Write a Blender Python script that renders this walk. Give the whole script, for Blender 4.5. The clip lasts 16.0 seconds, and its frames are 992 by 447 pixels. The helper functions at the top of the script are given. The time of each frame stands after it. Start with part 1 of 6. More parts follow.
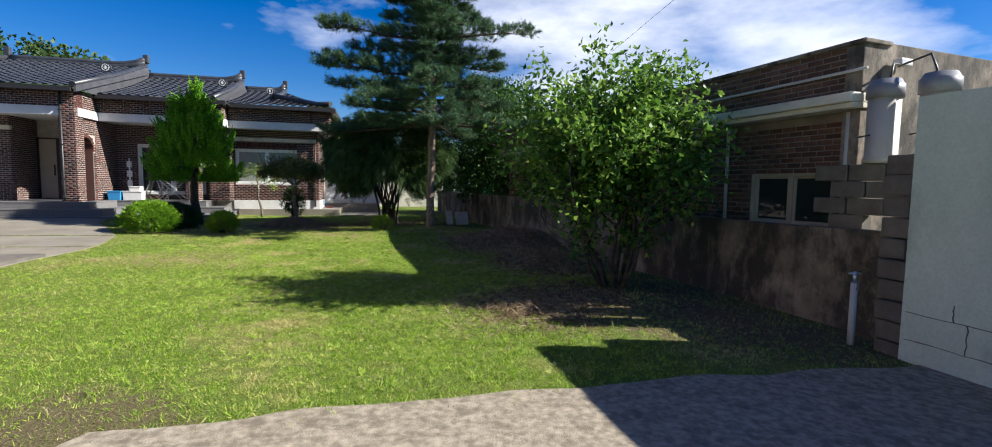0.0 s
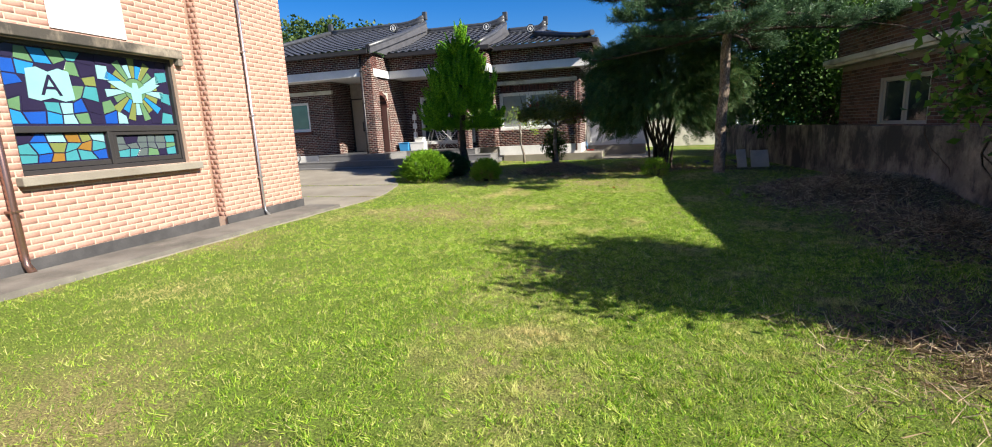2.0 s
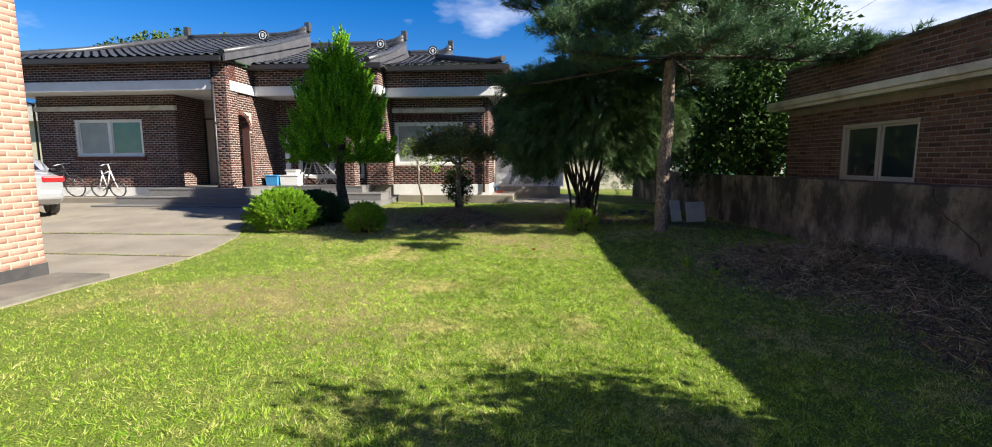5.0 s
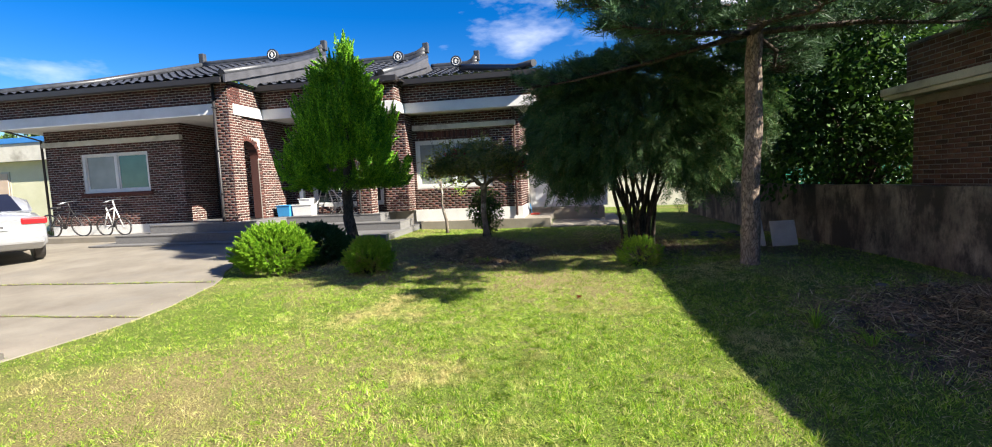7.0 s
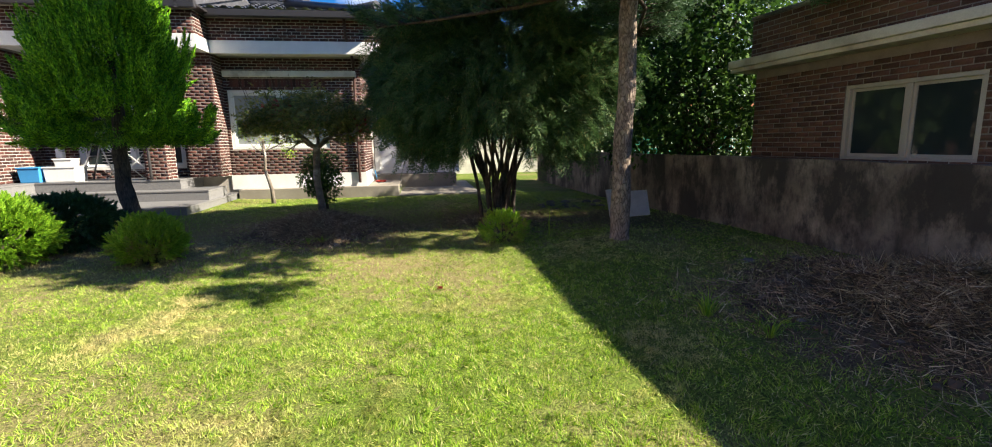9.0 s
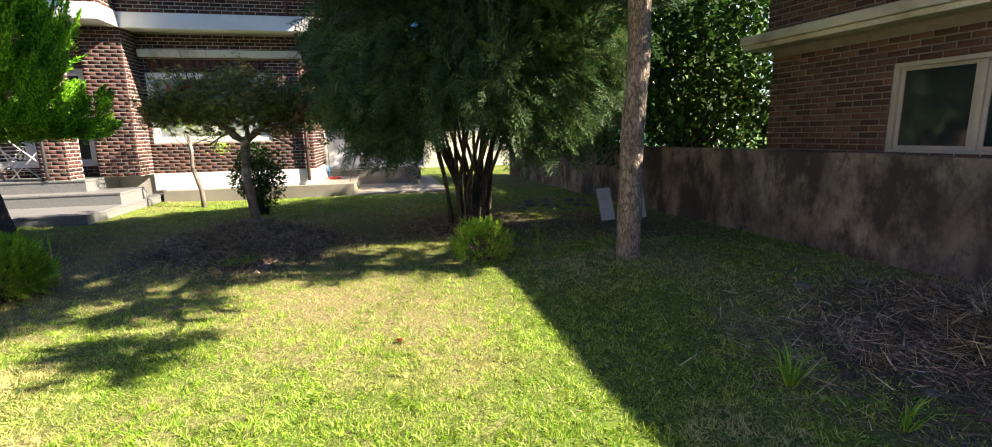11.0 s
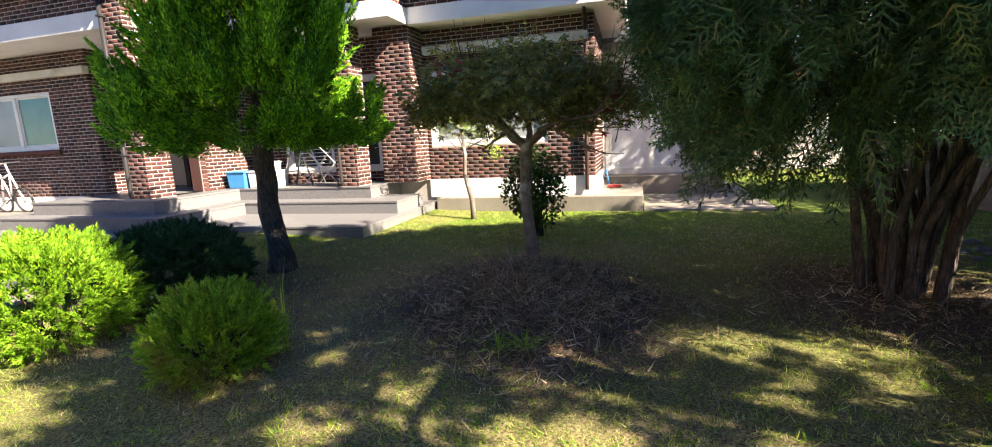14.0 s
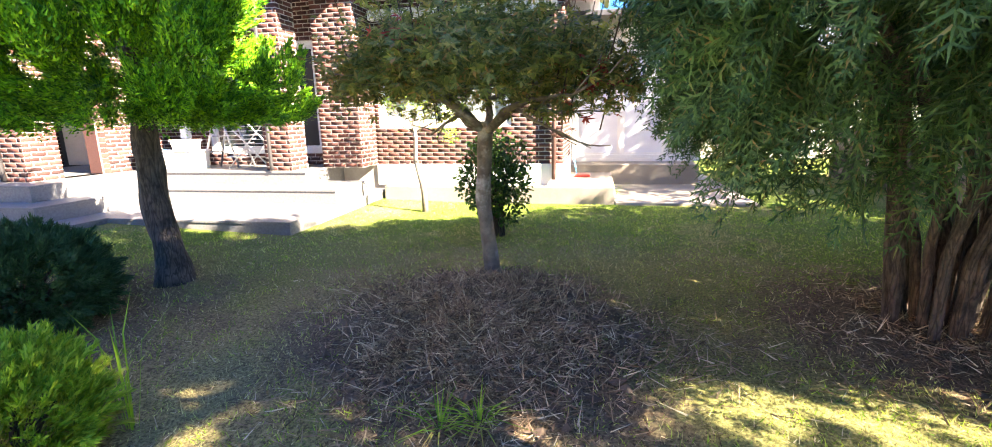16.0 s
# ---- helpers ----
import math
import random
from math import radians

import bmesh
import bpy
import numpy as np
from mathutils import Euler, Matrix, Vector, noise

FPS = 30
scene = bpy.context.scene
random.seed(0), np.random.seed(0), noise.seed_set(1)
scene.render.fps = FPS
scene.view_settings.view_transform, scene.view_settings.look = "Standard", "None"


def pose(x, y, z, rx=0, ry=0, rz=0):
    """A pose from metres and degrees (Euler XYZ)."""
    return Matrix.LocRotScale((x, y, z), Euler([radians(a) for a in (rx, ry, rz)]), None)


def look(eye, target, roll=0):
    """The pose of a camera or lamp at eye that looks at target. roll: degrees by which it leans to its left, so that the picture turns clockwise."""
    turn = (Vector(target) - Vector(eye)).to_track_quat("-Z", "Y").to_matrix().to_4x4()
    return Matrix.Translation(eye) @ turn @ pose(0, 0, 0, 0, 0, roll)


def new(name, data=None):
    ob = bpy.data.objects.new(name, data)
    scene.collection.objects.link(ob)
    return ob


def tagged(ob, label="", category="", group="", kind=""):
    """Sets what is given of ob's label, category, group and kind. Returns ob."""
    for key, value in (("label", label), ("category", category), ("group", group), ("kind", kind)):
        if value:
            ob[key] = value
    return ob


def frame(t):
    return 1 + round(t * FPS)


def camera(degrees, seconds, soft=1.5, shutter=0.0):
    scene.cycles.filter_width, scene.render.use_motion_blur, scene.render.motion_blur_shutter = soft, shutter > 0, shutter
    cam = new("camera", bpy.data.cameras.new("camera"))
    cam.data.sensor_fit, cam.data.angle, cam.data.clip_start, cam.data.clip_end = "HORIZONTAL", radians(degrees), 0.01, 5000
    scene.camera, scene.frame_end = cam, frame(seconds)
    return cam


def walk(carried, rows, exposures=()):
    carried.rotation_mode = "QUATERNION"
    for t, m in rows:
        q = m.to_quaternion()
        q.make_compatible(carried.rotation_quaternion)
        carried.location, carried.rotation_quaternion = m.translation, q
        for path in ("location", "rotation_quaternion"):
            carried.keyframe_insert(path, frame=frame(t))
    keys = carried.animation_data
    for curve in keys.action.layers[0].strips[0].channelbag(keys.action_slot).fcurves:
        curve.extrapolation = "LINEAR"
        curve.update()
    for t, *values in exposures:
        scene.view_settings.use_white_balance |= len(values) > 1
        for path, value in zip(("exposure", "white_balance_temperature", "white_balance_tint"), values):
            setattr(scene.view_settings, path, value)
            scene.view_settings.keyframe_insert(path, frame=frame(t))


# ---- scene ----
cam = camera(90.8, 16.0, soft=1.0)
METRES, EYE, TILT, LEAN, TURN = 13.8, 1.5, 0.0, 0.0, 0.0
ROWS = [
    (0.0, 0.0, 0.0, 0.0, 0.07, -4.5, -0.87),
    (0.5, -0.0108, 0.0435, 0.0008, -3.02, -4.38, -1.14),
    (1.0, -0.0213, 0.0851, -0.0005, -2.96, -4.62, -0.78),
    (1.5, -0.0442, 0.1238, -0.0033, 13.97, -7.02, -0.03),
    (2.0, -0.062, 0.157, -0.005, 29.28, -10.92, 2.73),
    (2.5, -0.079, 0.1832, -0.0069, 46.6, -11.77, 1.76),
    (3.0, -0.0925, 0.214, -0.0033, 29.38, -11.85, 3.16),
    (3.5, -0.1026, 0.2496, -0.0019, 21.84, -9.13, 3.85),
    (4.0, -0.1161, 0.2864, -0.0035, 21.51, -8.55, 1.36),
    (6.5, -0.1659, 0.4703, -0.0016, 16.07, -4.72, 1.22),
    (7.0, -0.1771, 0.5014, -0.0022, 23.06, -4.83, 2.6),
    (7.5, -0.194, 0.5289, -0.003, 25.82, -5.65, 2.82),
    (8.0, -0.2005, 0.5509, -0.0042, 18.59, -8.14, 2.56),
    (10.5, -0.2176, 0.6488, -0.0046, 0.52, -9.89, 0.27),
    (11.0, -0.2228, 0.6815, -0.0041, 1.2, -10.5, 1.18),
    (11.5, -0.2336, 0.7148, -0.006, 14.98, -11.13, 0.81),
    (12.0, -0.2553, 0.7449, -0.0049, 26.01, -10.56, 1.48),
    (12.5, -0.2712, 0.772, -0.0042, 29.79, -9.46, 3.14),
    (13.0, -0.2901, 0.7992, -0.0049, 33.74, -9.48, 1.87),
    (13.5, -0.3098, 0.8243, -0.0019, 29.98, -9.3, 1.86),
    (14.0, -0.3253, 0.852, -0.0025, 29.78, -9.76, 2.7),
    (14.5, -0.3411, 0.8731, -0.0026, 29.22, -10.52, 1.17),
    (15.0, -0.355, 0.8934, -0.0005, 26.45, -11.21, 2.96),
    (15.5, -0.3564, 0.9081, -0.0012, 26.19, -11.61, 1.52),
    (16.0, -0.3556, 0.9166, -0.0011, 25.34, -12.11, 1.2),
]
EXPOSURES = [(0.0, 1.1, 6350, 10), (1.0, 1.1, 6350, 10), (2.0, 1.35, 6700, 10), (2.5, 1.1, 7000, 10), (3.0, 0.93, 7000, 10), (3.5, 1.25, 6900, 10), (4.0, 1.3, 6900, 10), (6.5, 1.62, 6700, 10), (7.5, 1.67, 6800, 10), (8.2, 1.72, 6900, 10), (10.5, 2.07, 7400, 10), (11.0, 2.22, 7400, 10), (12.0, 2.17, 7300, 10), (13.0, 2.12, 7300, 10), (13.5, 1.72, 7300, 10), (14.0, 2.32, 7500, 16), (14.5, 2.98, 7600, 16), (15.0, 3.24, 7700, 16), (15.5, 3.62, 7700, 16), (16.0, 3.87, 7700, 16)]
walk(cam, [(t, pose(0, 0, EYE, TILT, LEAN, TURN) @ pose(METRES * x, METRES * y, METRES * z, 90 + pitch, roll, yaw)) for t, x, y, z, yaw, pitch, roll in ROWS], EXPOSURES)


# ---- light ----
SUN_AZ, SUN_EL = -3.0, 35.3
world = bpy.data.worlds.new("sky")
scene.world = world
world.use_nodes = True
wt = world.node_tree
wt.nodes.clear()
w_out = wt.nodes.new("ShaderNodeOutputWorld")
w_bg = wt.nodes.new("ShaderNodeBackground")
w_sky = wt.nodes.new("ShaderNodeTexSky")
w_sky.sky_type = "NISHITA"
w_sky.sun_disc = False
w_sky.sun_elevation = radians(SUN_EL)
w_sky.sun_rotation = radians(90 - SUN_AZ)
w_sky.air_density, w_sky.dust_density, w_sky.ozone_density = 1.0, 0.3, 4.0
w_tc = wt.nodes.new("ShaderNodeTexCoord")
w_map = wt.nodes.new("ShaderNodeMapping")
w_map.inputs["Scale"].default_value = (1.0, 1.0, 2.6)
w_map.inputs["Location"].default_value = (0.25, 0.1, 0.0)
w_noise = wt.nodes.new("ShaderNodeTexNoise")
w_noise.inputs["Scale"].default_value = 2.3
w_noise.inputs["Detail"].default_value = 7.0
w_noise.inputs["Roughness"].default_value = 0.55
w_ramp = wt.nodes.new("ShaderNodeValToRGB")
w_ramp.color_ramp.elements[0].position, w_ramp.color_ramp.elements[1].position = 0.58, 0.84
w_mix = wt.nodes.new("ShaderNodeMix")
w_mix.data_type = "RGBA"
w_hsv = wt.nodes.new("ShaderNodeHueSaturation")
w_hsv.inputs["Saturation"].default_value = 1.46
w_hsv.inputs["Hue"].default_value = 0.515
wt.links.new(w_tc.outputs["Generated"], w_map.inputs["Vector"])
wt.links.new(w_map.outputs["Vector"], w_noise.inputs["Vector"])
w_dot = wt.nodes.new("ShaderNodeVectorMath")
w_dot.operation = "DOT_PRODUCT"
w_dot.inputs[1].default_value = Vector((0.3, 0.92, 0.3)).normalized()
wt.links.new(w_tc.outputs["Generated"], w_dot.inputs[0])
w_bank = wt.nodes.new("ShaderNodeMapRange")
w_bank.inputs["From Min"].default_value, w_bank.inputs["From Max"].default_value = 0.9, 0.99
w_bank.inputs["To Min"].default_value, w_bank.inputs["To Max"].default_value = 0.0, 0.29
wt.links.new(w_dot.outputs["Value"], w_bank.inputs["Value"])
w_sum = wt.nodes.new("ShaderNodeMath")
wt.links.new(w_noise.outputs["Fac"], w_sum.inputs[0])
wt.links.new(w_bank.outputs["Result"], w_sum.inputs[1])
wt.links.new(w_sum.outputs["Value"], w_ramp.inputs["Fac"])
wt.links.new(w_ramp.outputs["Color"], w_mix.inputs["Factor"])
wt.links.new(w_sky.outputs["Color"], w_hsv.inputs["Color"])
wt.links.new(w_hsv.outputs["Color"], w_mix.inputs["A"])
w_mix.inputs["B"].default_value = (9.4, 9.7, 10.6, 1.0)
wt.links.new(w_mix.outputs["Result"], w_bg.inputs["Color"])
w_bg.inputs["Strength"].default_value = 0.057
wt.links.new(w_bg.outputs["Background"], w_out.inputs["Surface"])

sun = new("sun", bpy.data.lights.new("sun", "SUN"))
sun.data.energy, sun.data.angle, sun.data.color = 5.0, radians(0.5), (1.0, 0.955, 0.87)
ca, ce = radians(SUN_AZ), radians(SUN_EL)
sun.matrix_world = look((60 * math.cos(ca) * math.cos(ce), 60 * math.sin(ca) * math.cos(ce), 60 * math.sin(ce)), (0, 0, 0))


# ---- materials ----
def nodes_of(name):
    m = bpy.data.materials.new(name)
    m.use_nodes = True
    t = m.node_tree
    b = t.nodes["Principled BSDF"]
    return m, t, b


def add(t, kind, **values):
    n = t.nodes.new(kind)
    for k, v in values.items():
        n.inputs[k.replace("_", " ")].default_value = v
    return n


def ramp(t, fac, stops):
    r = t.nodes.new("ShaderNodeValToRGB")
    e = r.color_ramp.elements
    while len(e) < len(stops):
        e.new(0.5)
    for el, (p, c) in zip(e, stops):
        el.position, el.color = p, (*c, 1)
    t.links.new(fac, r.inputs["Fac"])
    return r.outputs["Color"]


def mixed(t, fac, a, b, mode="MIX"):
    n = t.nodes.new("ShaderNodeMix")
    n.data_type, n.blend_type = "RGBA", mode
    for sock, v in (("Factor", fac), ("A", a), ("B", b)):
        if hasattr(v, "is_output"):
            t.links.new(v, n.inputs[sock])
        else:
            n.inputs[sock].default_value = v if sock == "Factor" else (*v, 1)
    return n.outputs["Result"]


def noise_fac(t, scale, detail=5.0, rough=0.6, stretch=(1, 1, 1), space="Object"):
    tc = t.nodes.new("ShaderNodeTexCoord")
    mp = t.nodes.new("ShaderNodeMapping")
    mp.inputs["Scale"].default_value = stretch
    n = add(t, "ShaderNodeTexNoise", Scale=scale, Detail=detail, Roughness=rough)
    t.links.new(tc.outputs[space], mp.inputs["Vector"])
    t.links.new(mp.outputs["Vector"], n.inputs["Vector"])
    return n.outputs["Fac"]


def bumped(t, b, fac, strength=0.3, distance=0.01):
    n = add(t, "ShaderNodeBump", Strength=strength, Distance=distance)
    t.links.new(fac, n.inputs["Height"])
    t.links.new(n.outputs["Normal"], b.inputs["Normal"])


def surface(name, a, b_col, scale=6.0, rough=0.7, metal=0.0, grain=60.0, bump=0.25, stretch=(1, 1, 1), third=None, spec=0.4):
    """A surface with large patches between two colours, fine grain and relief."""
    m, t, b = nodes_of(name)
    f = noise_fac(t, scale, stretch=stretch)
    c = ramp(t, f, [(0.32, a), (0.68, b_col)])
    g = noise_fac(t, grain, 3.0)
    c = mixed(t, 0.35, c, ramp(t, g, [(0.3, (0.55, 0.55, 0.55)), (0.7, (1.0, 1.0, 1.0))]), "MULTIPLY")
    if third:
        f2 = noise_fac(t, scale * 0.35, 6.0, 0.65, stretch=stretch)
        k = ramp(t, f2, [(0.52, (0, 0, 0)), (0.66, (1, 1, 1))])
        c = mixed(t, k, c, third)
    t.links.new(c, b.inputs["Base Color"])
    b.inputs["Roughness"].default_value = rough
    b.inputs["Metallic"].default_value = metal
    b.inputs["Specular IOR Level"].default_value = spec
    bumped(t, b, g, bump, 0.004)
    return m


def per_piece(name, stops, rough=0.85, island=True, grain=45.0):
    """Pieces that differ one from another."""
    m, t, b = nodes_of(name)
    if island:
        r = t.nodes.new("ShaderNodeNewGeometry").outputs["Random Per Island"]
    else:
        r = t.nodes.new("ShaderNodeObjectInfo").outputs["Random"]
    c = ramp(t, r, stops)
    g = noise_fac(t, grain, 5.0)
    c = mixed(t, 0.6, c, ramp(t, g, [(0.25, (0.5, 0.5, 0.5)), (0.7, (1.0, 1.0, 1.0))]), "MULTIPLY")
    big = noise_fac(t, 1.3, 4.0)
    c = mixed(t, 0.5, c, ramp(t, big, [(0.3, (0.7, 0.7, 0.7)), (0.65, (1.0, 1.0, 1.0))]), "MULTIPLY")
    t.links.new(c, b.inputs["Base Color"])
    b.inputs["Roughness"].default_value = rough
    b.inputs["Specular IOR Level"].default_value = 0.3
    bumped(t, b, g, 0.4, 0.004)
    return m


def leafy(name, stops, glow=0.35, patch=2.0, rough=0.55, dry=None, tufty=0.0):
    """Foliage: colour leaf by leaf, patches, light through the leaf."""
    m, t, b = nodes_of(name)
    r = t.nodes.new("ShaderNodeNewGeometry").outputs["Random Per Island"]
    c = ramp(t, r, stops)
    f = noise_fac(t, patch, 3.0)
    c = mixed(t, 0.7, c, ramp(t, f, [(0.3, (0.55, 0.6, 0.5)), (0.7, (1.0, 1.0, 1.0))]), "MULTIPLY")
    if dry:
        k = ramp(t, noise_fac(t, patch * 0.8, 7.0, 0.68), [(0.53, (0, 0, 0)), (0.64, (1, 1, 1))])
        c = mixed(t, k, c, dry)
    if tufty:
        k = ramp(t, noise_fac(t, tufty, 4.0, 0.7), [(0.34, (0.42, 0.46, 0.4)), (0.54, (1.0, 1.0, 1.0))])
        c = mixed(t, 0.85, c, k, "MULTIPLY")
    b.inputs["Roughness"].default_value = rough
    b.inputs["Specular IOR Level"].default_value = 0.25
    t.links.new(c, b.inputs["Base Color"])
    tr = t.nodes.new("ShaderNodeBsdfTranslucent")
    t.links.new(c, tr.inputs["Color"])
    mx = t.nodes.new("ShaderNodeMixShader")
    mx.inputs["Fac"].default_value = glow
    t.links.new(b.outputs["BSDF"], mx.inputs[1])
    t.links.new(tr.outputs["BSDF"], mx.inputs[2])
    t.links.new(mx.outputs["Shader"], t.nodes["Material Output"].inputs["Surface"])
    return m


def glassy(name, tint, rough=0.03):
    m, t, b = nodes_of(name)
    f = noise_fac(t, 1.5)
    t.links.new(ramp(t, f, [(0.3, tuple(0.7 * x for x in tint)), (0.7, tint)]), b.inputs["Base Color"])
    b.inputs["Roughness"].default_value = rough
    b.inputs["Specular IOR Level"].default_value = 0.6
    return m


def plain(name, col, rough=0.5, metal=0.0):
    return surface(name, tuple(0.88 * c for c in col), col, 3.0, rough, metal, 90.0, 0.08)


def plated_bark(name="flaky_pine_bark", lo=(0.15, 0.105, 0.08), hi=(0.4, 0.31, 0.235), scale=24.0, tall=0.4):
    """Pine bark in upright flaky plates with dark furrows."""
    m, t, b = nodes_of(name)
    tc = t.nodes.new("ShaderNodeTexCoord")
    mp = t.nodes.new("ShaderNodeMapping")
    mp.inputs["Scale"].default_value = (1, 1, tall)
    v = add(t, "ShaderNodeTexVoronoi", Scale=scale)
    v.feature = "DISTANCE_TO_EDGE"
    n = add(t, "ShaderNodeTexNoise", Scale=14.0, Detail=6.0)
    w = t.nodes.new("ShaderNodeVectorMath")
    w.operation = "MULTIPLY_ADD"
    w.inputs[1].default_value = (0.12, 0.12, 0.12)
    t.links.new(tc.outputs["Object"], mp.inputs["Vector"])
    t.links.new(mp.outputs["Vector"], n.inputs["Vector"])
    t.links.new(n.outputs["Color"], w.inputs[0])
    t.links.new(mp.outputs["Vector"], w.inputs[2])
    t.links.new(w.outputs["Vector"], v.inputs["Vector"])
    c = ramp(t, noise_fac(t, 9.0, 6.0, 0.65), [(0.3, lo), (0.7, hi)])
    k = ramp(t, v.outputs["Distance"], [(0.0, (0.25, 0.22, 0.2)), (0.16, (1, 1, 1))])
    t.links.new(mixed(t, 0.85, c, k, "MULTIPLY"), b.inputs["Base Color"])
    b.inputs["Roughness"].default_value = 0.95
    bumped(t, b, v.outputs["Distance"], 0.8, 0.03)
    return m


def streaked():
    """Old cement render: pale worn patches, black mould that runs down from the top."""
    m, t, b = nodes_of("stained_render")
    c = ramp(t, noise_fac(t, 1.7, 7.0, 0.65), [(0.3, (0.09, 0.074, 0.057)), (0.5, (0.19, 0.158, 0.12)), (0.72, (0.36, 0.305, 0.235))])
    k = ramp(t, noise_fac(t, 1.9, 9.0, 0.72, stretch=(1, 1, 0.5)), [(0.44, (0, 0, 0)), (0.57, (0.92, 0.92, 0.92))])
    c = mixed(t, k, c, (0.035, 0.031, 0.026))
    k2 = ramp(t, noise_fac(t, 4.2, 9.0, 0.75, stretch=(1, 1, 0.7)), [(0.55, (0, 0, 0)), (0.66, (0.8, 0.8, 0.8))])
    c = mixed(t, k2, c, (0.05, 0.045, 0.037))
    g = noise_fac(t, 60.0, 4.0)
    t.links.new(c, b.inputs["Base Color"])
    b.inputs["Roughness"].default_value = 0.93
    bumped(t, b, noise_fac(t, 22.0, 8.0, 0.7), 0.6, 0.012)
    return m


# bare or scorched places in the lawn: x, y, radius, how bare
BARE = [(-7.6, 13.4, 1.5, 0.6), (-5.6, 15.4, 2.9, 0.5), (-8.3, 15.2, 2.2, 0.45), (-4.2, 13.3, 1.5, 0.35), (-6.4, 15.3, 1.25, 1.0), (-5.8, 14.5, 0.8, 0.7), (0.2, 11.9, 1.6, 0.95), (1.2, 9.6, 1.5, 0.9), (0.9, 6.2, 1.5, 0.9), (2.5, 5.6, 1.3, 0.9), (2.4, 6.9, 1.6, 0.9), (-5.6, 9.5, 1.5, 0.6), (-6.6, 9.2, 1.0, 0.5), (-4.5, 8.8, 0.9, 0.45), (-4.5, 13.15, 0.9, 0.6), (-3.7, 12.85, 0.6, 0.6), (-2.6, 2.7, 0.8, 0.8), (-3.6, 16.4, 1.2, 0.95), (-9.3, 14.2, 1.3, 0.8), (-1.4, 16.2, 1.5, 0.8), (-4.6, 13.4, 0.7, 0.35), (3.2, 4.9, 1.0, 0.8), (-1.6, 14.2, 0.7, 0.5)]


def lawn_material():
    m, t, b = nodes_of("lawn_ground")
    f = noise_fac(t, 0.55, 6.0, 0.6)
    fine = noise_fac(t, 60.0, 4.0, 0.7)
    green = ramp(t, fine, [(0.35, (0.03, 0.046, 0.01)), (0.65, (0.18, 0.25, 0.042))])
    straw = ramp(t, fine, [(0.35, (0.075, 0.055, 0.028)), (0.65, (0.36, 0.29, 0.14))])
    k = ramp(t, f, [(0.5, (0, 0, 0)), (0.66, (0.8, 0.8, 0.8))])
    c = mixed(t, k, green, straw)
    soil = ramp(t, fine, [(0.35, (0.04, 0.028, 0.02)), (0.65, (0.2, 0.145, 0.095))])
    warp = noise_fac(t, 2.2, 6.0, 0.65)
    tc = t.nodes.new("ShaderNodeTexCoord")
    for x, y, r, soft in BARE:
        d = t.nodes.new("ShaderNodeVectorMath")
        d.operation = "DISTANCE"
        sep = t.nodes.new("ShaderNodeVectorMath")
        sep.operation = "MULTIPLY"
        sep.inputs[1].default_value = (1, 1, 0)
        t.links.new(tc.outputs["Object"], sep.inputs[0])
        t.links.new(sep.outputs["Vector"], d.inputs[0])
        d.inputs[1].default_value = (x, y, 0)
        q = t.nodes.new("ShaderNodeMath")
        q.operation = "MULTIPLY_ADD"
        q.inputs[1].default_value = -1.3 * r
        t.links.new(warp, q.inputs[0])
        t.links.new(d.outputs["Value"], q.inputs[2])
        k = t.nodes.new("ShaderNodeMapRange")
        k.inputs["From Min"].default_value, k.inputs["From Max"].default_value = 0.1 * r, 0.45 * r
        k.inputs["To Min"].default_value, k.inputs["To Max"].default_value = soft, 0.0
        t.links.new(q.outputs["Value"], k.inputs["Value"])
        c = mixed(t, k.outputs["Result"], c, soil if soft > 0.65 else straw)
    t.links.new(c, b.inputs["Base Color"])
    b.inputs["Roughness"].default_value = 0.95
    b.inputs["Specular IOR Level"].default_value = 0.1
    bumped(t, b, fine, 0.8, 0.02)
    return m


M_LAWN = lawn_material()
M_BLADE = leafy("grass_blade", [(0.0, (0.1, 0.25, 0.015)), (0.4, (0.3, 0.52, 0.035)), (0.72, (0.54, 0.68, 0.085)), (0.9, (0.74, 0.72, 0.26)), (1.0, (0.78, 0.66, 0.38))], 0.4, 0.9, dry=(0.62, 0.54, 0.23), tufty=14.0)
M_STRAW = leafy("dry_grass", [(0.0, (0.1, 0.068, 0.042)), (0.45, (0.36, 0.26, 0.155)), (0.8, (0.6, 0.48, 0.29)), (1.0, (0.84, 0.72, 0.47))], 0.2, 1.5, tufty=7.0)
M_WEED = leafy("dead_weeds", [(0.0, (0.07, 0.044, 0.029)), (0.45, (0.27, 0.175, 0.11)), (0.8, (0.5, 0.36, 0.23)), (1.0, (0.8, 0.66, 0.45))], 0.15, 1.5, tufty=5.0)
M_SOIL = surface("soil", (0.05, 0.035, 0.024), (0.15, 0.105, 0.07), 3.0, 0.95, grain=40, bump=0.9)
M_CONC = surface("concrete_paving", (0.19, 0.165, 0.13), (0.28, 0.25, 0.2), 1.2, 0.9, grain=70, bump=0.4, third=(0.2, 0.185, 0.16))
M_CONC_DARK = surface("old_concrete_strip", (0.11, 0.1, 0.088), (0.19, 0.175, 0.15), 2.0, 0.9, grain=60, bump=0.5, third=(0.07, 0.066, 0.055))
M_PLINTH = surface("dark_painted_plinth", (0.04, 0.039, 0.04), (0.075, 0.072, 0.072), 3.0, 0.8, grain=60, bump=0.4)
M_WALL_OLD = streaked()
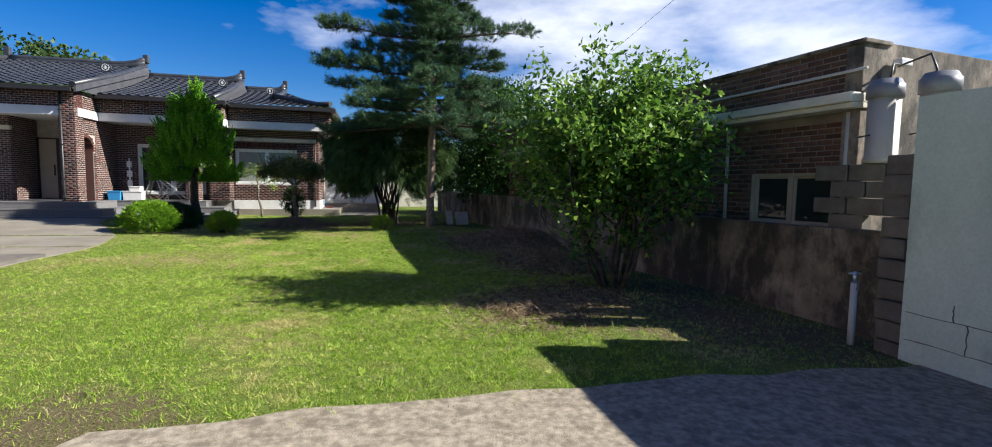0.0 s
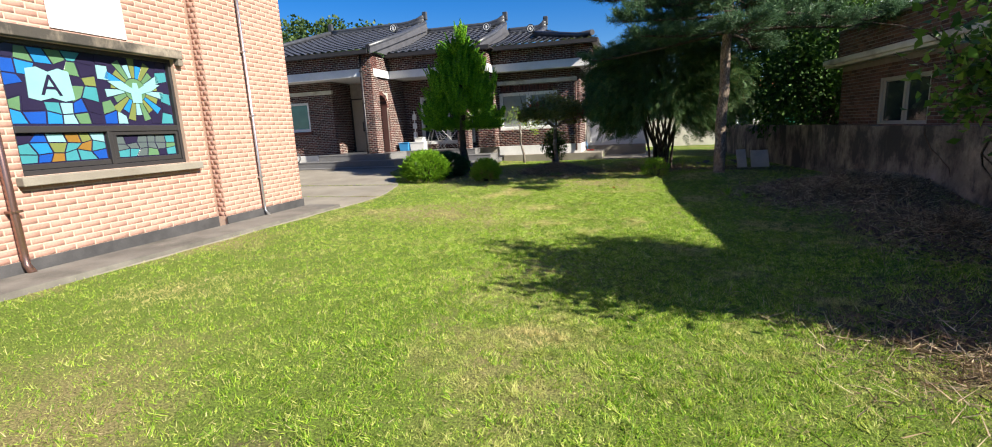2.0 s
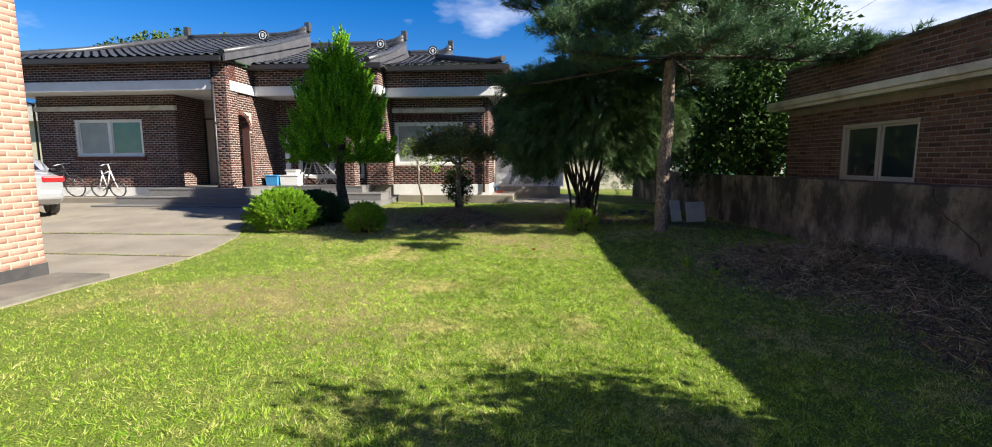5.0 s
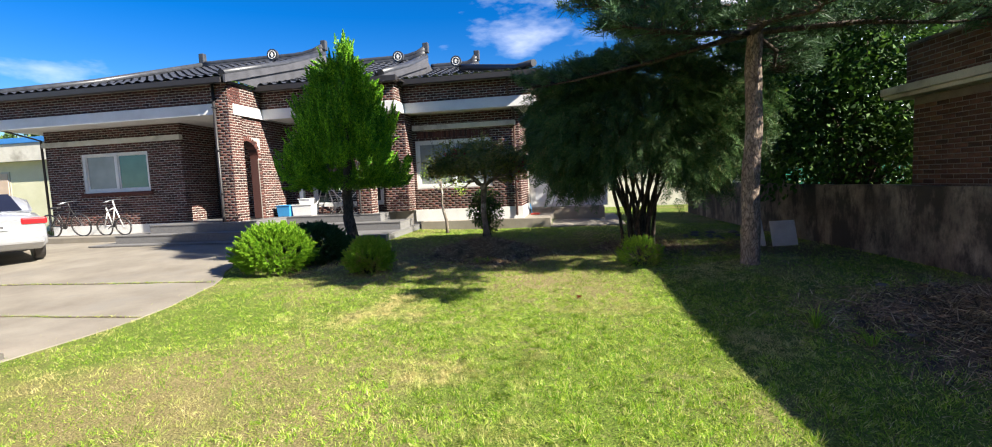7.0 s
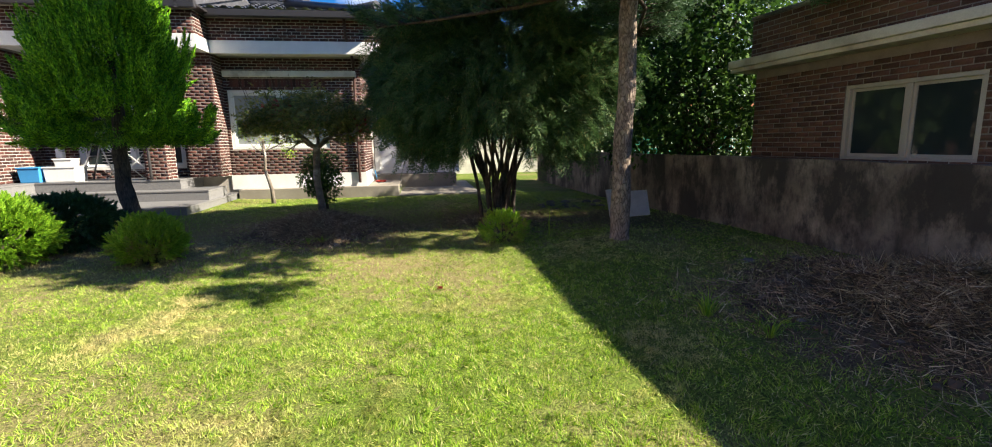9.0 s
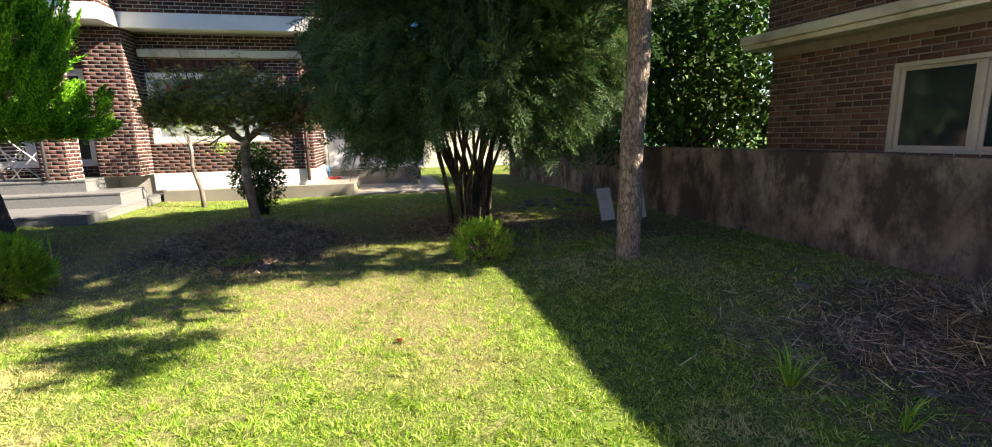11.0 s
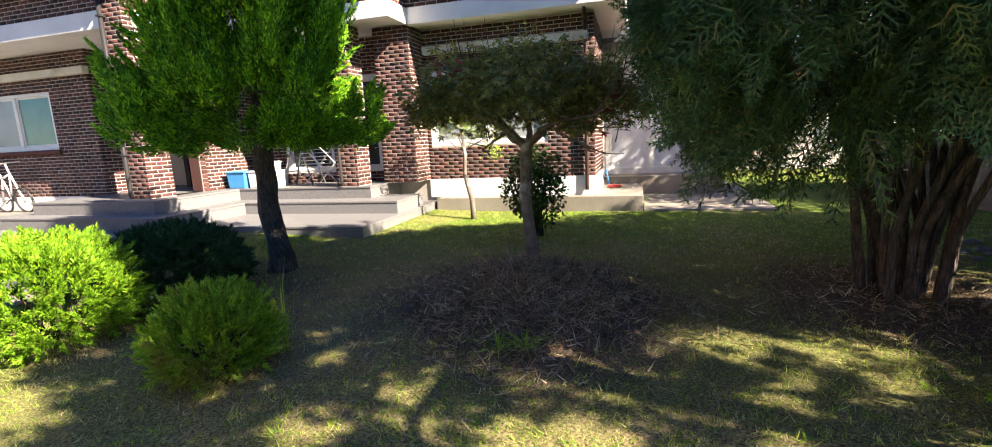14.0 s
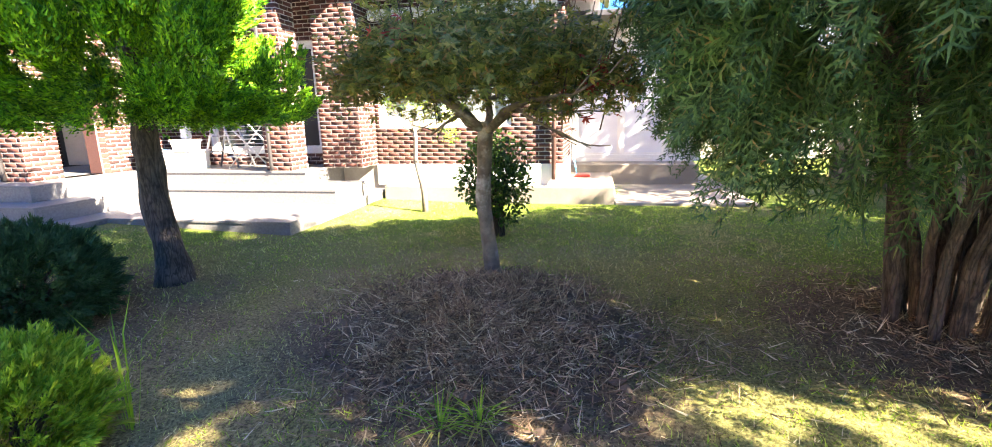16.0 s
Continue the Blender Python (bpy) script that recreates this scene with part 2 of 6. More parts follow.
M_GREEN_WALL = surface("pale_green_render", (0.45, 0.56, 0.48), (0.6, 0.7, 0.62), 1.6, 0.9, grain=40, bump=0.45, stretch=(1, 1, 0.6), third=(0.16, 0.18, 0.15))
M_PATH = surface("pebbly_concrete", (0.17, 0.14, 0.1), (0.4, 0.345, 0.26), 17.0, 0.95, grain=85, bump=1.0, third=(0.15, 0.125, 0.09))
M_BLOCK = surface("concrete_block", (0.1, 0.09, 0.075), (0.19, 0.17, 0.145), 3.0, 0.95, grain=60, bump=0.6)
M_MORTAR_L = surface("pale_mortar", (0.34, 0.305, 0.265), (0.5, 0.455, 0.4), 4.0, 0.9, grain=70)
M_MORTAR_C = surface("cream_mortar", (0.49, 0.34, 0.255), (0.56, 0.4, 0.305), 3.0, 0.9, grain=70)
M_MORTAR_D = surface("grey_mortar", (0.15, 0.125, 0.105), (0.26, 0.225, 0.19), 3.0, 0.9, grain=70)
DARK = [(0.0, (0.038, 0.019, 0.017)), (0.4, (0.085, 0.032, 0.026)), (0.75, (0.14, 0.053, 0.041)), (1.0, (0.055, 0.031, 0.028))]
PINK = [(0.0, (0.4, 0.225, 0.17)), (0.5, (0.46, 0.265, 0.205)), (1.0, (0.43, 0.24, 0.185))]
OLD = [(0.0, (0.085, 0.045, 0.03)), (0.5, (0.14, 0.07, 0.048)), (1.0, (0.2, 0.105, 0.07))]
M_BRICK_DARK, M_BRICK_DARK_ONE = per_piece("dark_red_brick", DARK), per_piece("dark_red_brick_single", DARK, island=False)
M_BRICK_PINK, M_BRICK_PINK_ONE = per_piece("salmon_brick", PINK), per_piece("salmon_brick_single", PINK, island=False)
M_BRICK_OLD, M_BRICK_OLD_ONE = per_piece("old_brown_brick", OLD), per_piece("old_brown_brick_single", OLD, island=False)
M_WHITE = surface("white_paint", (0.7, 0.69, 0.66), (0.82, 0.81, 0.78), 2.0, 0.6, grain=60, bump=0.1)
M_CREAM = surface("weathered_cream_paint", (0.55, 0.52, 0.43), (0.7, 0.67, 0.57), 2.2, 0.7, grain=50, bump=0.3, third=(0.3, 0.27, 0.21))
M_GRANITE = surface("grey_granite", (0.14, 0.138, 0.138), (0.22, 0.215, 0.21), 40.0, 0.45, grain=220, bump=0.1)
M_TILE = surface("black_glazed_tile", (0.028, 0.03, 0.036), (0.06, 0.063, 0.072), 6.0, 0.38, grain=30, bump=0.15, spec=0.5)
M_TILE_EDGE = surface("dark_grey_barge", (0.06, 0.06, 0.067), (0.095, 0.095, 0.105), 3.0, 0.5, grain=40)
M_BLACK_METAL = plain("black_metal", (0.035, 0.032, 0.032), 0.4)
M_BROWN_METAL = plain("brown_metal_pipe", (0.09, 0.05, 0.04), 0.35, 0.4)
M_COPPER = plain("copper_coloured_pipe", (0.34, 0.2, 0.16), 0.25, 0.85)
M_STEEL = plain("bright_steel", (0.62, 0.62, 0.63), 0.28, 0.9)
M_FRAME = plain("white_window_frame", (0.78, 0.78, 0.76), 0.35)
M_FRAME_OLD = plain("weathered_aluminium_frame", (0.5, 0.46, 0.38), 0.4, 0.3)
M_GLASS = glassy("dark_window_glass", (0.025, 0.035, 0.035))
M_GLASS_GREEN = glassy("greenish_window_glass", (0.08, 0.22, 0.2))
M_GLASS_FROST = glassy("frosted_window_glass", (0.3, 0.33, 0.33), 0.25)
M_DOOR = plain("beige_metal_door", (0.5, 0.43, 0.34), 0.4)
M_BARK = plated_bark("furrowed_dark_bark", (0.035, 0.027, 0.02), (0.14, 0.105, 0.078), 30.0, 0.13)
M_BARK_PINE = plated_bark()
M_BARK_PALE = surface("pale_lichen_bark", (0.08, 0.065, 0.05), (0.22, 0.18, 0.14), 9.0, 0.9, grain=40, bump=0.7, third=(0.5, 0.48, 0.44))
M_JUNIPER = leafy("juniper_scale_leaves", [(0.0, (0.022, 0.1, 0.008)), (0.5, (0.12, 0.37, 0.015)), (1.0, (0.42, 0.74, 0.035))], 0.17, 3.5)
M_GLOBE = leafy("bright_juniper_leaves", [(0.0, (0.08, 0.22, 0.012)), (0.5, (0.22, 0.45, 0.025)), (1.0, (0.4, 0.6, 0.05))], 0.16, 3.0, tufty=9.0)
M_DARKBUSH = leafy("dark_juniper_leaves", [(0.0, (0.025, 0.07, 0.025)), (0.5, (0.045, 0.11, 0.04)), (1.0, (0.08, 0.16, 0.06))], 0.2, 3.0)
M_GOLD = leafy("yellow_green_leaves", [(0.0, (0.12, 0.28, 0.02)), (0.5, (0.28, 0.49, 0.035)), (1.0, (0.5, 0.62, 0.07))], 0.28, 4.0, dry=(0.36, 0.26, 0.09))
M_THUJA = leafy("thuja_sprays", [(0.0, (0.03, 0.075, 0.025)), (0.5, (0.075, 0.155, 0.05)), (0.9, (0.14, 0.24, 0.08)), (1.0, (0.27, 0.19, 0.08))], 0.3, 1.2, tufty=3.0)
M_PINE = leafy("pine_needles", [(0.0, (0.04, 0.09, 0.04)), (0.5, (0.075, 0.15, 0.07)), (1.0, (0.13, 0.22, 0.1))], 0.25, 1.0)
M_MAPLE = leafy("maple_leaves", [(0.0, (0.09, 0.12, 0.03)), (0.5, (0.2, 0.23, 0.06)), (0.85, (0.34, 0.32, 0.09)), (1.0, (0.36, 0.2, 0.07))], 0.42, 2.0)
M_RED = leafy("red_maple_leaves", [(0.0, (0.22, 0.02, 0.03)), (0.5, (0.38, 0.04, 0.05)), (1.0, (0.5, 0.1, 0.06))], 0.35, 3.0)
M_SHRUB = leafy("broad_green_leaves", [(0.0, (0.04, 0.1, 0.018)), (0.5, (0.12, 0.25, 0.035)), (1.0, (0.3, 0.45, 0.08))], 0.4, 1.5, 0.4)
M_BACK = leafy("hedge_leaves", [(0.0, (0.02, 0.055, 0.012)), (0.5, (0.045, 0.11, 0.02)), (1.0, (0.11, 0.21, 0.03))], 0.3, 1.2, 0.65)
M_HILL = leafy("hill_wood_leaves", [(0.0, (0.03, 0.065, 0.02)), (0.5, (0.065, 0.115, 0.03)), (1.0, (0.12, 0.17, 0.05))], 0.2, 0.05)


# ---- building helpers ----
def mesh_from(name, verts, faces, mat):
    me = bpy.data.meshes.new(name)
    me.from_pydata([tuple(v) for v in verts], [], [tuple(f) for f in faces])
    me.materials.append(mat)
    return me


def tri_mesh(name, pts, mat, quads=False):
    """A mesh of loose triangles (or quads), fast: pts is (n, 3 or 4, 3)."""
    pts = np.asarray(pts, dtype=np.float32)
    n, k = pts.shape[0], pts.shape[1]
    me = bpy.data.meshes.new(name)
    me.vertices.add(n * k)
    me.vertices.foreach_set("co", pts.reshape(-1))
    me.loops.add(n * k)
    me.loops.foreach_set("vertex_index", np.arange(n * k, dtype=np.int32))
    me.polygons.add(n)
    me.polygons.foreach_set("loop_start", np.arange(0, n * k, k, dtype=np.int32))
    me.update(calc_edges=True)
    me.materials.append(mat)
    return me


def child(name, me, parent, label=""):
    ob = new(name, me)
    ob.parent = parent
    if label:
        tagged(ob, label=label)
    return ob


def part(name, bm, material, parent=None, label=""):
    me = bpy.data.meshes.new(name)
    bm.to_mesh(me)
    bm.free()
    me.materials.append(material)
    ob = new(name, me)
    if parent is not None:
        ob.parent = parent
    if label:
        tagged(ob, label=label)
    return ob


def box(bm, x0, x1, y0, y1, z0, z1, bevel=0.0, m=None):
    r = bmesh.ops.create_cube(bm, size=1.0)
    vs = r["verts"]
    bmesh.ops.scale(bm, vec=(x1 - x0, y1 - y0, z1 - z0), verts=vs)
    bmesh.ops.translate(bm, vec=((x0 + x1) / 2, (y0 + y1) / 2, (z0 + z1) / 2), verts=vs)
    if bevel:
        es = list({e for v in vs for e in v.link_edges})
        vs = bmesh.ops.bevel(bm, geom=es, offset=bevel, segments=2, affect="EDGES", profile=0.5)["verts"]
    if m is not None:
        bmesh.ops.transform(bm, matrix=m, verts=list(vs))
    return bm


def boxed(name, dims, mat, parent=None, label="", bevel=0.0, m=None):
    return part(name, box(bmesh.new(), *dims, bevel=bevel, m=m), mat, parent, label)


def tube(bm, pts, radii, sides=8):
    """A tapered round limb along points."""
    pts = [Vector(p) for p in pts]
    rings = []
    for i, p in enumerate(pts):
        d = (pts[min(i + 1, len(pts) - 1)] - pts[max(i - 1, 0)]).normalized()
        a = d.cross(Vector((0.31, 0.92, 0.24))).normalized()
        c = d.cross(a)
        r = radii[i] if hasattr(radii, "__len__") else radii
        rings.append([bm.verts.new(p + r * (math.cos(k * math.tau / sides) * a + math.sin(k * math.tau / sides) * c)) for k in range(sides)])
    for q, w in zip(rings, rings[1:]):
        for k in range(sides):
            f = bm.faces.new((q[k], q[(k + 1) % sides], w[(k + 1) % sides], w[k]))
            f.smooth = True
    bm.faces.new(rings[0][::-1])
    bm.faces.new(rings[-1])
    return bm


def knobbly(bm, pts, radii, rough=0.18, sides=14, steps=26):
    """A trunk: a smooth run through the points with swellings, ribs and hollows."""
    P, R = np.array(pts, float), np.array(radii, float)
    s = np.linspace(0, len(P) - 1, steps)
    k = np.arange(len(P))
    Q = np.stack([np.interp(s, k, P[:, i]) for i in range(3)], 1)
    r = np.interp(s, k, R)
    rings = []
    for q, w in zip(Q, r):
        ring = []
        for a in range(sides):
            t = a * math.tau / sides
            n = noise.noise(Vector((math.cos(t) * 1.6, math.sin(t) * 1.6, q[2] * 2.2 + 7 * R[0]))) + 0.5 * noise.noise(Vector((math.cos(t) * 4, math.sin(t) * 4, q[2] * 6)))
            f = w * (1 + rough * n)
            ring.append(bm.verts.new((q[0] + 0.25 * w * noise.noise(Vector((q[2] * 1.3, 2, 5))) + f * math.cos(t), q[1] + f * math.sin(t), q[2])))
        rings.append(ring)
    for q, w in zip(rings, rings[1:]):
        for a in range(sides):
            bm.faces.new((q[a], q[(a + 1) % sides], w[(a + 1) % sides], w[a])).smooth = True
    return bm


def tubed(name, pts, radii, mat, parent=None, label="", sides=8):
    return part(name, tube(bmesh.new(), pts, radii, sides), mat, parent, label)


def thing(name, m, label, category, group=""):
    e = new(name)
    e.empty_display_size = 0.1
    e.matrix_world = m
    return tagged(e, label, category, group)


def slab_with_holes(bm, u0, u1, z0, z1, v0, v1, holes):
    """An upright slab in u and z, from v0 to v1, cut by oblong holes."""
    us = sorted({u0, u1, *[min(max(h[0], u0), u1) for h in holes], *[min(max(h[1], u0), u1) for h in holes]})
    zs = sorted({z0, z1, *[min(max(h[2], z0), z1) for h in holes], *[min(max(h[3], z0), z1) for h in holes]})
    for a, b in zip(us, us[1:]):
        run = None
        for c, d in zip(zs, zs[1:]):
            mu, mz = (a + b) / 2, (c + d) / 2
            solid = not any(h[0] < mu < h[1] and h[2] < mz < h[3] for h in holes)
            if solid:
                run = (run[0], d) if run else (c, d)
            if run and (not solid or d == zs[-1]):
                box(bm, a, b, v0, v1, run[0], run[1])
                run = None
    bmesh.ops.remove_doubles(bm, verts=bm.verts[:], dist=0.0004)
    return bm


def brick_boxes(u0, u1, z0, z1, holes, length=0.19, high=0.057, joint=0.011, seed=1):
    """Running bond: a list of (a, b, c, d) oblongs with holes left out."""
    out, row, z = [], 0, z0
    pitch, rise = length + joint, high + joint
    while z + high < z1 + 0.02:
        u = u0 - (pitch / 2 if row % 2 else 0)
        while u < u1:
            a, b, c, d = max(u, u0), min(u + length, u1), z, min(z + high, z1)
            if b - a > 0.03:
                cut = [(a, b)]
                for h in holes:
                    if h[2] < (c + d) / 2 < h[3]:
                        nxt = []
                        for p, q in cut:
                            if q <= h[0] or p >= h[1]:
                                nxt.append((p, q))
                            else:
                                if p < h[0] - 0.03:
                                    nxt.append((p, h[0]))
                                if q > h[1] + 0.03:
                                    nxt.append((h[1], q))
                        cut = nxt
                out += [(p, q, c, d) for p, q in cut]
            u += pitch
        z += rise
        row += 1
    return out


def brick_mesh(name, spec, mat, depth, rng, chamfer=0.002):
    """Joined bricks: face and sides of each, standing proud of v = 0 towards -v. spec: (n, 4) oblongs."""
    s = np.asarray(spec, dtype=np.float32)
    n = len(s)
    j = rng.uniform(-0.0009, 0.0009, (n, 1)).astype(np.float32)
    a, b, c, d = s[:, 0:1], s[:, 1:2], s[:, 2:3], s[:, 3:4]
    f, k = -depth + j, np.zeros((n, 1), np.float32) + 0.004
    e = chamfer
    back = [(a, k, c), (b, k, c), (b, k, d), (a, k, d)]
    front = [(a + e, f, c + e), (b - e, f, c + e), (b - e, f, d - e), (a + e, f, d - e)]
    co = np.stack([np.concatenate(p, 1) for p in back + front], 1)
    me = bpy.data.meshes.new(name)
    me.vertices.add(n * 8)
    me.vertices.foreach_set("co", co.reshape(-1))
    idx = np.array([[4, 5, 6, 7], [0, 1, 5, 4], [1, 2, 6, 5], [2, 3, 7, 6], [3, 0, 4, 7]], np.int32)
    li = (idx[None] + (np.arange(n, dtype=np.int32) * 8)[:, None, None]).reshape(-1)
    me.loops.add(len(li))
    me.loops.foreach_set("vertex_index", li)
    me.polygons.add(n * 5)
    me.polygons.foreach_set("loop_start", np.arange(0, n * 20, 4, dtype=np.int32))
    me.update(calc_edges=True)
    me.materials.append(mat)
    return me


PIECES = []


def brick_face(parent, m, u0, u1, z0, z1, holes, mat, mat_one, depth=0.003, near=0, name="brick", length=0.19, high=0.057, joint=0.011, near_box=None):
    """Bricks on a face whose frame is m (u along, v into the wall); some of them single parts, made at the end."""
    rng = np.random.default_rng(int(abs(u0 * 91 + z1 * 13)) + 5)
    spec = brick_boxes(u0, u1, z0, z1, holes, length, high, joint)
    single = []
    if near:
        q0, q1, q2, q3 = near_box
        inside = [s for s in spec if q0 < s[0] and s[1] < q1 and q2 < s[2] and s[3] < q3 and abs(s[1] - s[0] - length) < 0.002]
        single = inside[:near]
        chosen = set(single)
        spec = [s for s in spec if s not in chosen]
    ob = child(name + "_field", brick_mesh(name + "_field", spec, mat, depth, rng), parent)
    ob.matrix_basis = m
    tagged(ob, kind="stuff")
    if single:
        one = brick_mesh(name, [(-length / 2, length / 2, -high / 2, high / 2)], mat_one, depth, rng)
        for s in single:
            PIECES.append((name, one, parent, m @ Matrix.Translation(((s[0] + s[1]) / 2, 0, (s[2] + s[3]) / 2))))


def hgt(x, y):
    """Height of the ground."""
    def s(a, b, v):
        q = np.clip((v - a) / (b - a), 0, 1)
        return q * q * (3 - 2 * q)

    def lump(cx, cy, r, h):
        return h * np.exp(-(((x - cx) ** 2 + (y - cy) ** 2) / r ** 2))
    z = 0.13 * s(9, 16, y) + 0.16 * s(-8, -14, x) * s(6, 14, y)
    z = z + lump(-6.45, 15.55, 0.8, 0.22) + lump(-1.89, 14.05, 1.2, 0.15) + lump(1.6, 6.7, 1.2, 0.14)
    z = z + lump(0.3, 11.6, 1.0, 0.2) + lump(1.3, 12.3, 1.0, 0.15) + lump(-0.3, 13.0, 0.7, 0.1) + lump(0.9, 9.6, 0.9, 0.12)
    return z


# ---- ground, paving, boundary ----
def axis(lo, hi, step, far, grow=1.25):
    mid = list(np.arange(lo, hi + 1e-6, step))
    left, right, d = [], [], step
    a, b = lo, hi
    while a > -far:
        d *= grow
        a -= d
        b += d
        left.append(a)
        right.append(b)
    return np.array(left[::-1] + mid + right)


def sheet(name, xs, ys, lift, mat, keep=None):
    X, Y = np.meshgrid(xs, ys)
    Z = hgt(X, Y) + lift
    nx, ny = len(xs), len(ys)
    verts = np.stack([X, Y, Z], -1).reshape(-1, 3)
    faces = []
    for j in range(ny - 1):
        for i in range(nx - 1):
            if keep is None or keep((xs[i] + xs[i + 1]) / 2, (ys[j] + ys[j + 1]) / 2):
                faces.append((j * nx + i, j * nx + i + 1, (j + 1) * nx + i + 1, (j + 1) * nx + i))
    me = mesh_from(name, verts, faces, mat)
    for p in me.polygons:
        p.use_smooth = True
    return me


tagged(new("ground", sheet("ground", axis(-14, 6, 0.25, 700), axis(-2, 20, 0.25, 700), 0.0, M_LAWN)), "mown lawn with yellowed and bare patches", "lawn", kind="structure")


def inside(poly, x, y):
    """Even-odd test, for arrays."""
    hit = np.zeros(np.shape(x), bool)
    for (ax, ay), (bx, by) in zip(poly, poly[1:] + poly[:1]):
        cross = ((ay > y) != (by > y)) & (x < (bx - ax) * (y - ay) / ((by - ay) or 1e-9) + ax)
        hit ^= cross
    return hit


DRIVE = [(-7.2, -6), (-7.25, 2.1), (-7.5, 4.3), (-7.95, 6.5), (-8.22, 7.8), (-8.55, 9.4), (-8.7, 10.5), (-9.4, 12.0), (-10.5, 13.2), (-11.6, 14.2), (-12.3, 15.6), (-15, 18), (-26, 15.5), (-40, 14), (-40, -6)]
FRONT = [(-2.7, -6), (-2.75, 1.6), (-2.35, 2.75), (-1.36, 3.05), (-0.35, 3.3), (0.87, 3.62), (2.7, 3.95), (5.5, 4.3), (5.5, -6)]


def paving(name, poly, mat, label, wob=0.05):
    """Concrete poured on the ground, with a worn, wavering edge and a real thickness."""
    bm = bmesh.new()
    pts = []
    for (ax, ay), (bx, by) in zip(poly, poly[1:] + poly[:1]):
        n = max(1, int(math.hypot(bx - ax, by - ay) / 0.12))
        for i in range(n):
            x, y = ax + (bx - ax) * i / n, ay + (by - ay) * i / n
            q = Vector((x * 2.1, y * 2.1, 0.3))
            pts.append((x + wob * noise.noise(q), y + wob * noise.noise(q + Vector((9, 4, 1)))))
    f = bm.faces.new([bm.verts.new((x, y, 0)) for x, y in pts])
    bmesh.ops.triangulate(bm, faces=[f])
    lo_x, hi_x = min(p[0] for p in pts), max(p[0] for p in pts)
    lo_y, hi_y = min(p[1] for p in pts), max(p[1] for p in pts)
    for k in range(int(lo_x), int(hi_x) + 1):
        bmesh.ops.bisect_plane(bm, geom=bm.verts[:] + bm.edges[:] + bm.faces[:], plane_co=(k + 0.37, 0, 0), plane_no=(1, 0, 0))
    for k in range(int(lo_y), int(hi_y) + 1):
        bmesh.ops.bisect_plane(bm, geom=bm.verts[:] + bm.edges[:] + bm.faces[:], plane_co=(0, k + 0.37, 0), plane_no=(0, 1, 0))
    for v in bm.verts:
        v.co.z = float(hgt(v.co.x, v.co.y)) + 0.013
    r = bmesh.ops.extrude_face_region(bm, geom=bm.faces[:])
    bmesh.ops.translate(bm, vec=(0, 0, -0.1), verts=[g for g in r["geom"] if isinstance(g, bmesh.types.BMVert)])
    bmesh.ops.recalc_face_normals(bm, faces=bm.faces[:])
    return tagged(part(name, bm, mat), label, "paving", kind="structure")


paving("pavement_drive", DRIVE, M_CONC, "sunlit grey concrete drive with cracks")
paving("pavement_path", FRONT, M_PATH, "rough grey concrete path beside the lawn", 0.07)


def frame_at(x, y, deg, z=0.0):
    return pose(x, y, z, 0, 0, deg)


# boundary wall: rendered, stained, cracked, running along the neighbour
BW = [(3.98, 4.6), (3.0, 7.33), (0.72, 13.6), (-1.3, 19.2), (-3.0, 25.0)]


def wall_run(name, pts, z0, z1, thick, mat, label):
    bm = bmesh.new()
    for (ax, ay), (bx, by) in zip(pts, pts[1:]):
        ln, an = math.hypot(bx - ax, by - ay), math.atan2(by - ay, bx - ax)
        n = int(ln / 0.25)
        for k in range(n):
            lift = (-0.09 if ay + k * 0.24 < 8.2 else 0.0) + 0.025 * noise.noise(Vector((ax + k * 0.3, ay, 1.7)))
            q = 0.01 * noise.noise(Vector((ax + k * 0.2, ay * 0.5, 6.7)))
            box(bm, k * ln / n, (k + 1) * ln / n, -thick + q, q, z0, z1 + lift, m=pose(ax, ay, 0, 0, 0, math.degrees(an)))
    bmesh.ops.remove_doubles(bm, verts=bm.verts[:], dist=0.035)
    return tagged(part(name, bm, mat), label, "wall", kind="structure")


wall_run("wall_boundary", BW, -0.2, 1.17, 0.17, M_WALL_OLD, "low grey rendered boundary wall streaked with black stains")
wall_run("wall_green", [(3.9, 3.2), (3.62, 4.28)], -0.2, 2.4, 0.2, M_GREEN_WALL, "pale green painted wall end with peeling dirty patches")
wall_run("wall_green_side", [(6.5, -6.0), (3.9, 3.205)], -0.2, 2.42, 0.2, M_GREEN_WALL, "pale green painted boundary wall with dark stains")

# neighbour: old brick house with projecting band and parapet
NB = thing("neighbour_house", frame_at(4.2, 5.68, 110), "single-storey old brown brick house with cream concrete band", "house")
NL = 11.1   # u along the wall, v to the yard is positive here, so the house lies at -v
nwins = [(8.15, 9.62, 1.14, 2.06), (0.3, 1.52, 1.0, 1.73)]
flip = pose(0, 0, 0, 0, 0, 180)
bm = bmesh.new()
slab_with_holes(bm, 0, NL, -0.2, 2.43, -0.2, 0.0, nwins)
part("wall", bm, M_MORTAR_D, NB)
boxed("parapet", (0, NL, -0.25, 0.12, 2.6, 3.15), M_MORTAR_D, NB)
boxed("back_wall", (0, NL, -7, -6.8, -0.2, 3.1), M_MORTAR_D, NB)
boxed("side_wall", (NL - 0.2, NL, -6.8, -0.2, -0.2, 3.1), M_MORTAR_D, NB)
boxed("end_wall", (-0.03, 0.17, -7, 0.13, -0.2, 3.19), M_WALL_OLD, NB, "plain grey rendered end wall", 0.01)
boxed("roof", (0, NL, -7, -0.2, 2.9, 3.08), M_WALL_OLD, NB)
bm = bmesh.new()
box(bm, -0.05, NL + 0.25, -0.2, 0.32, 2.49, 2.6, 0.012)
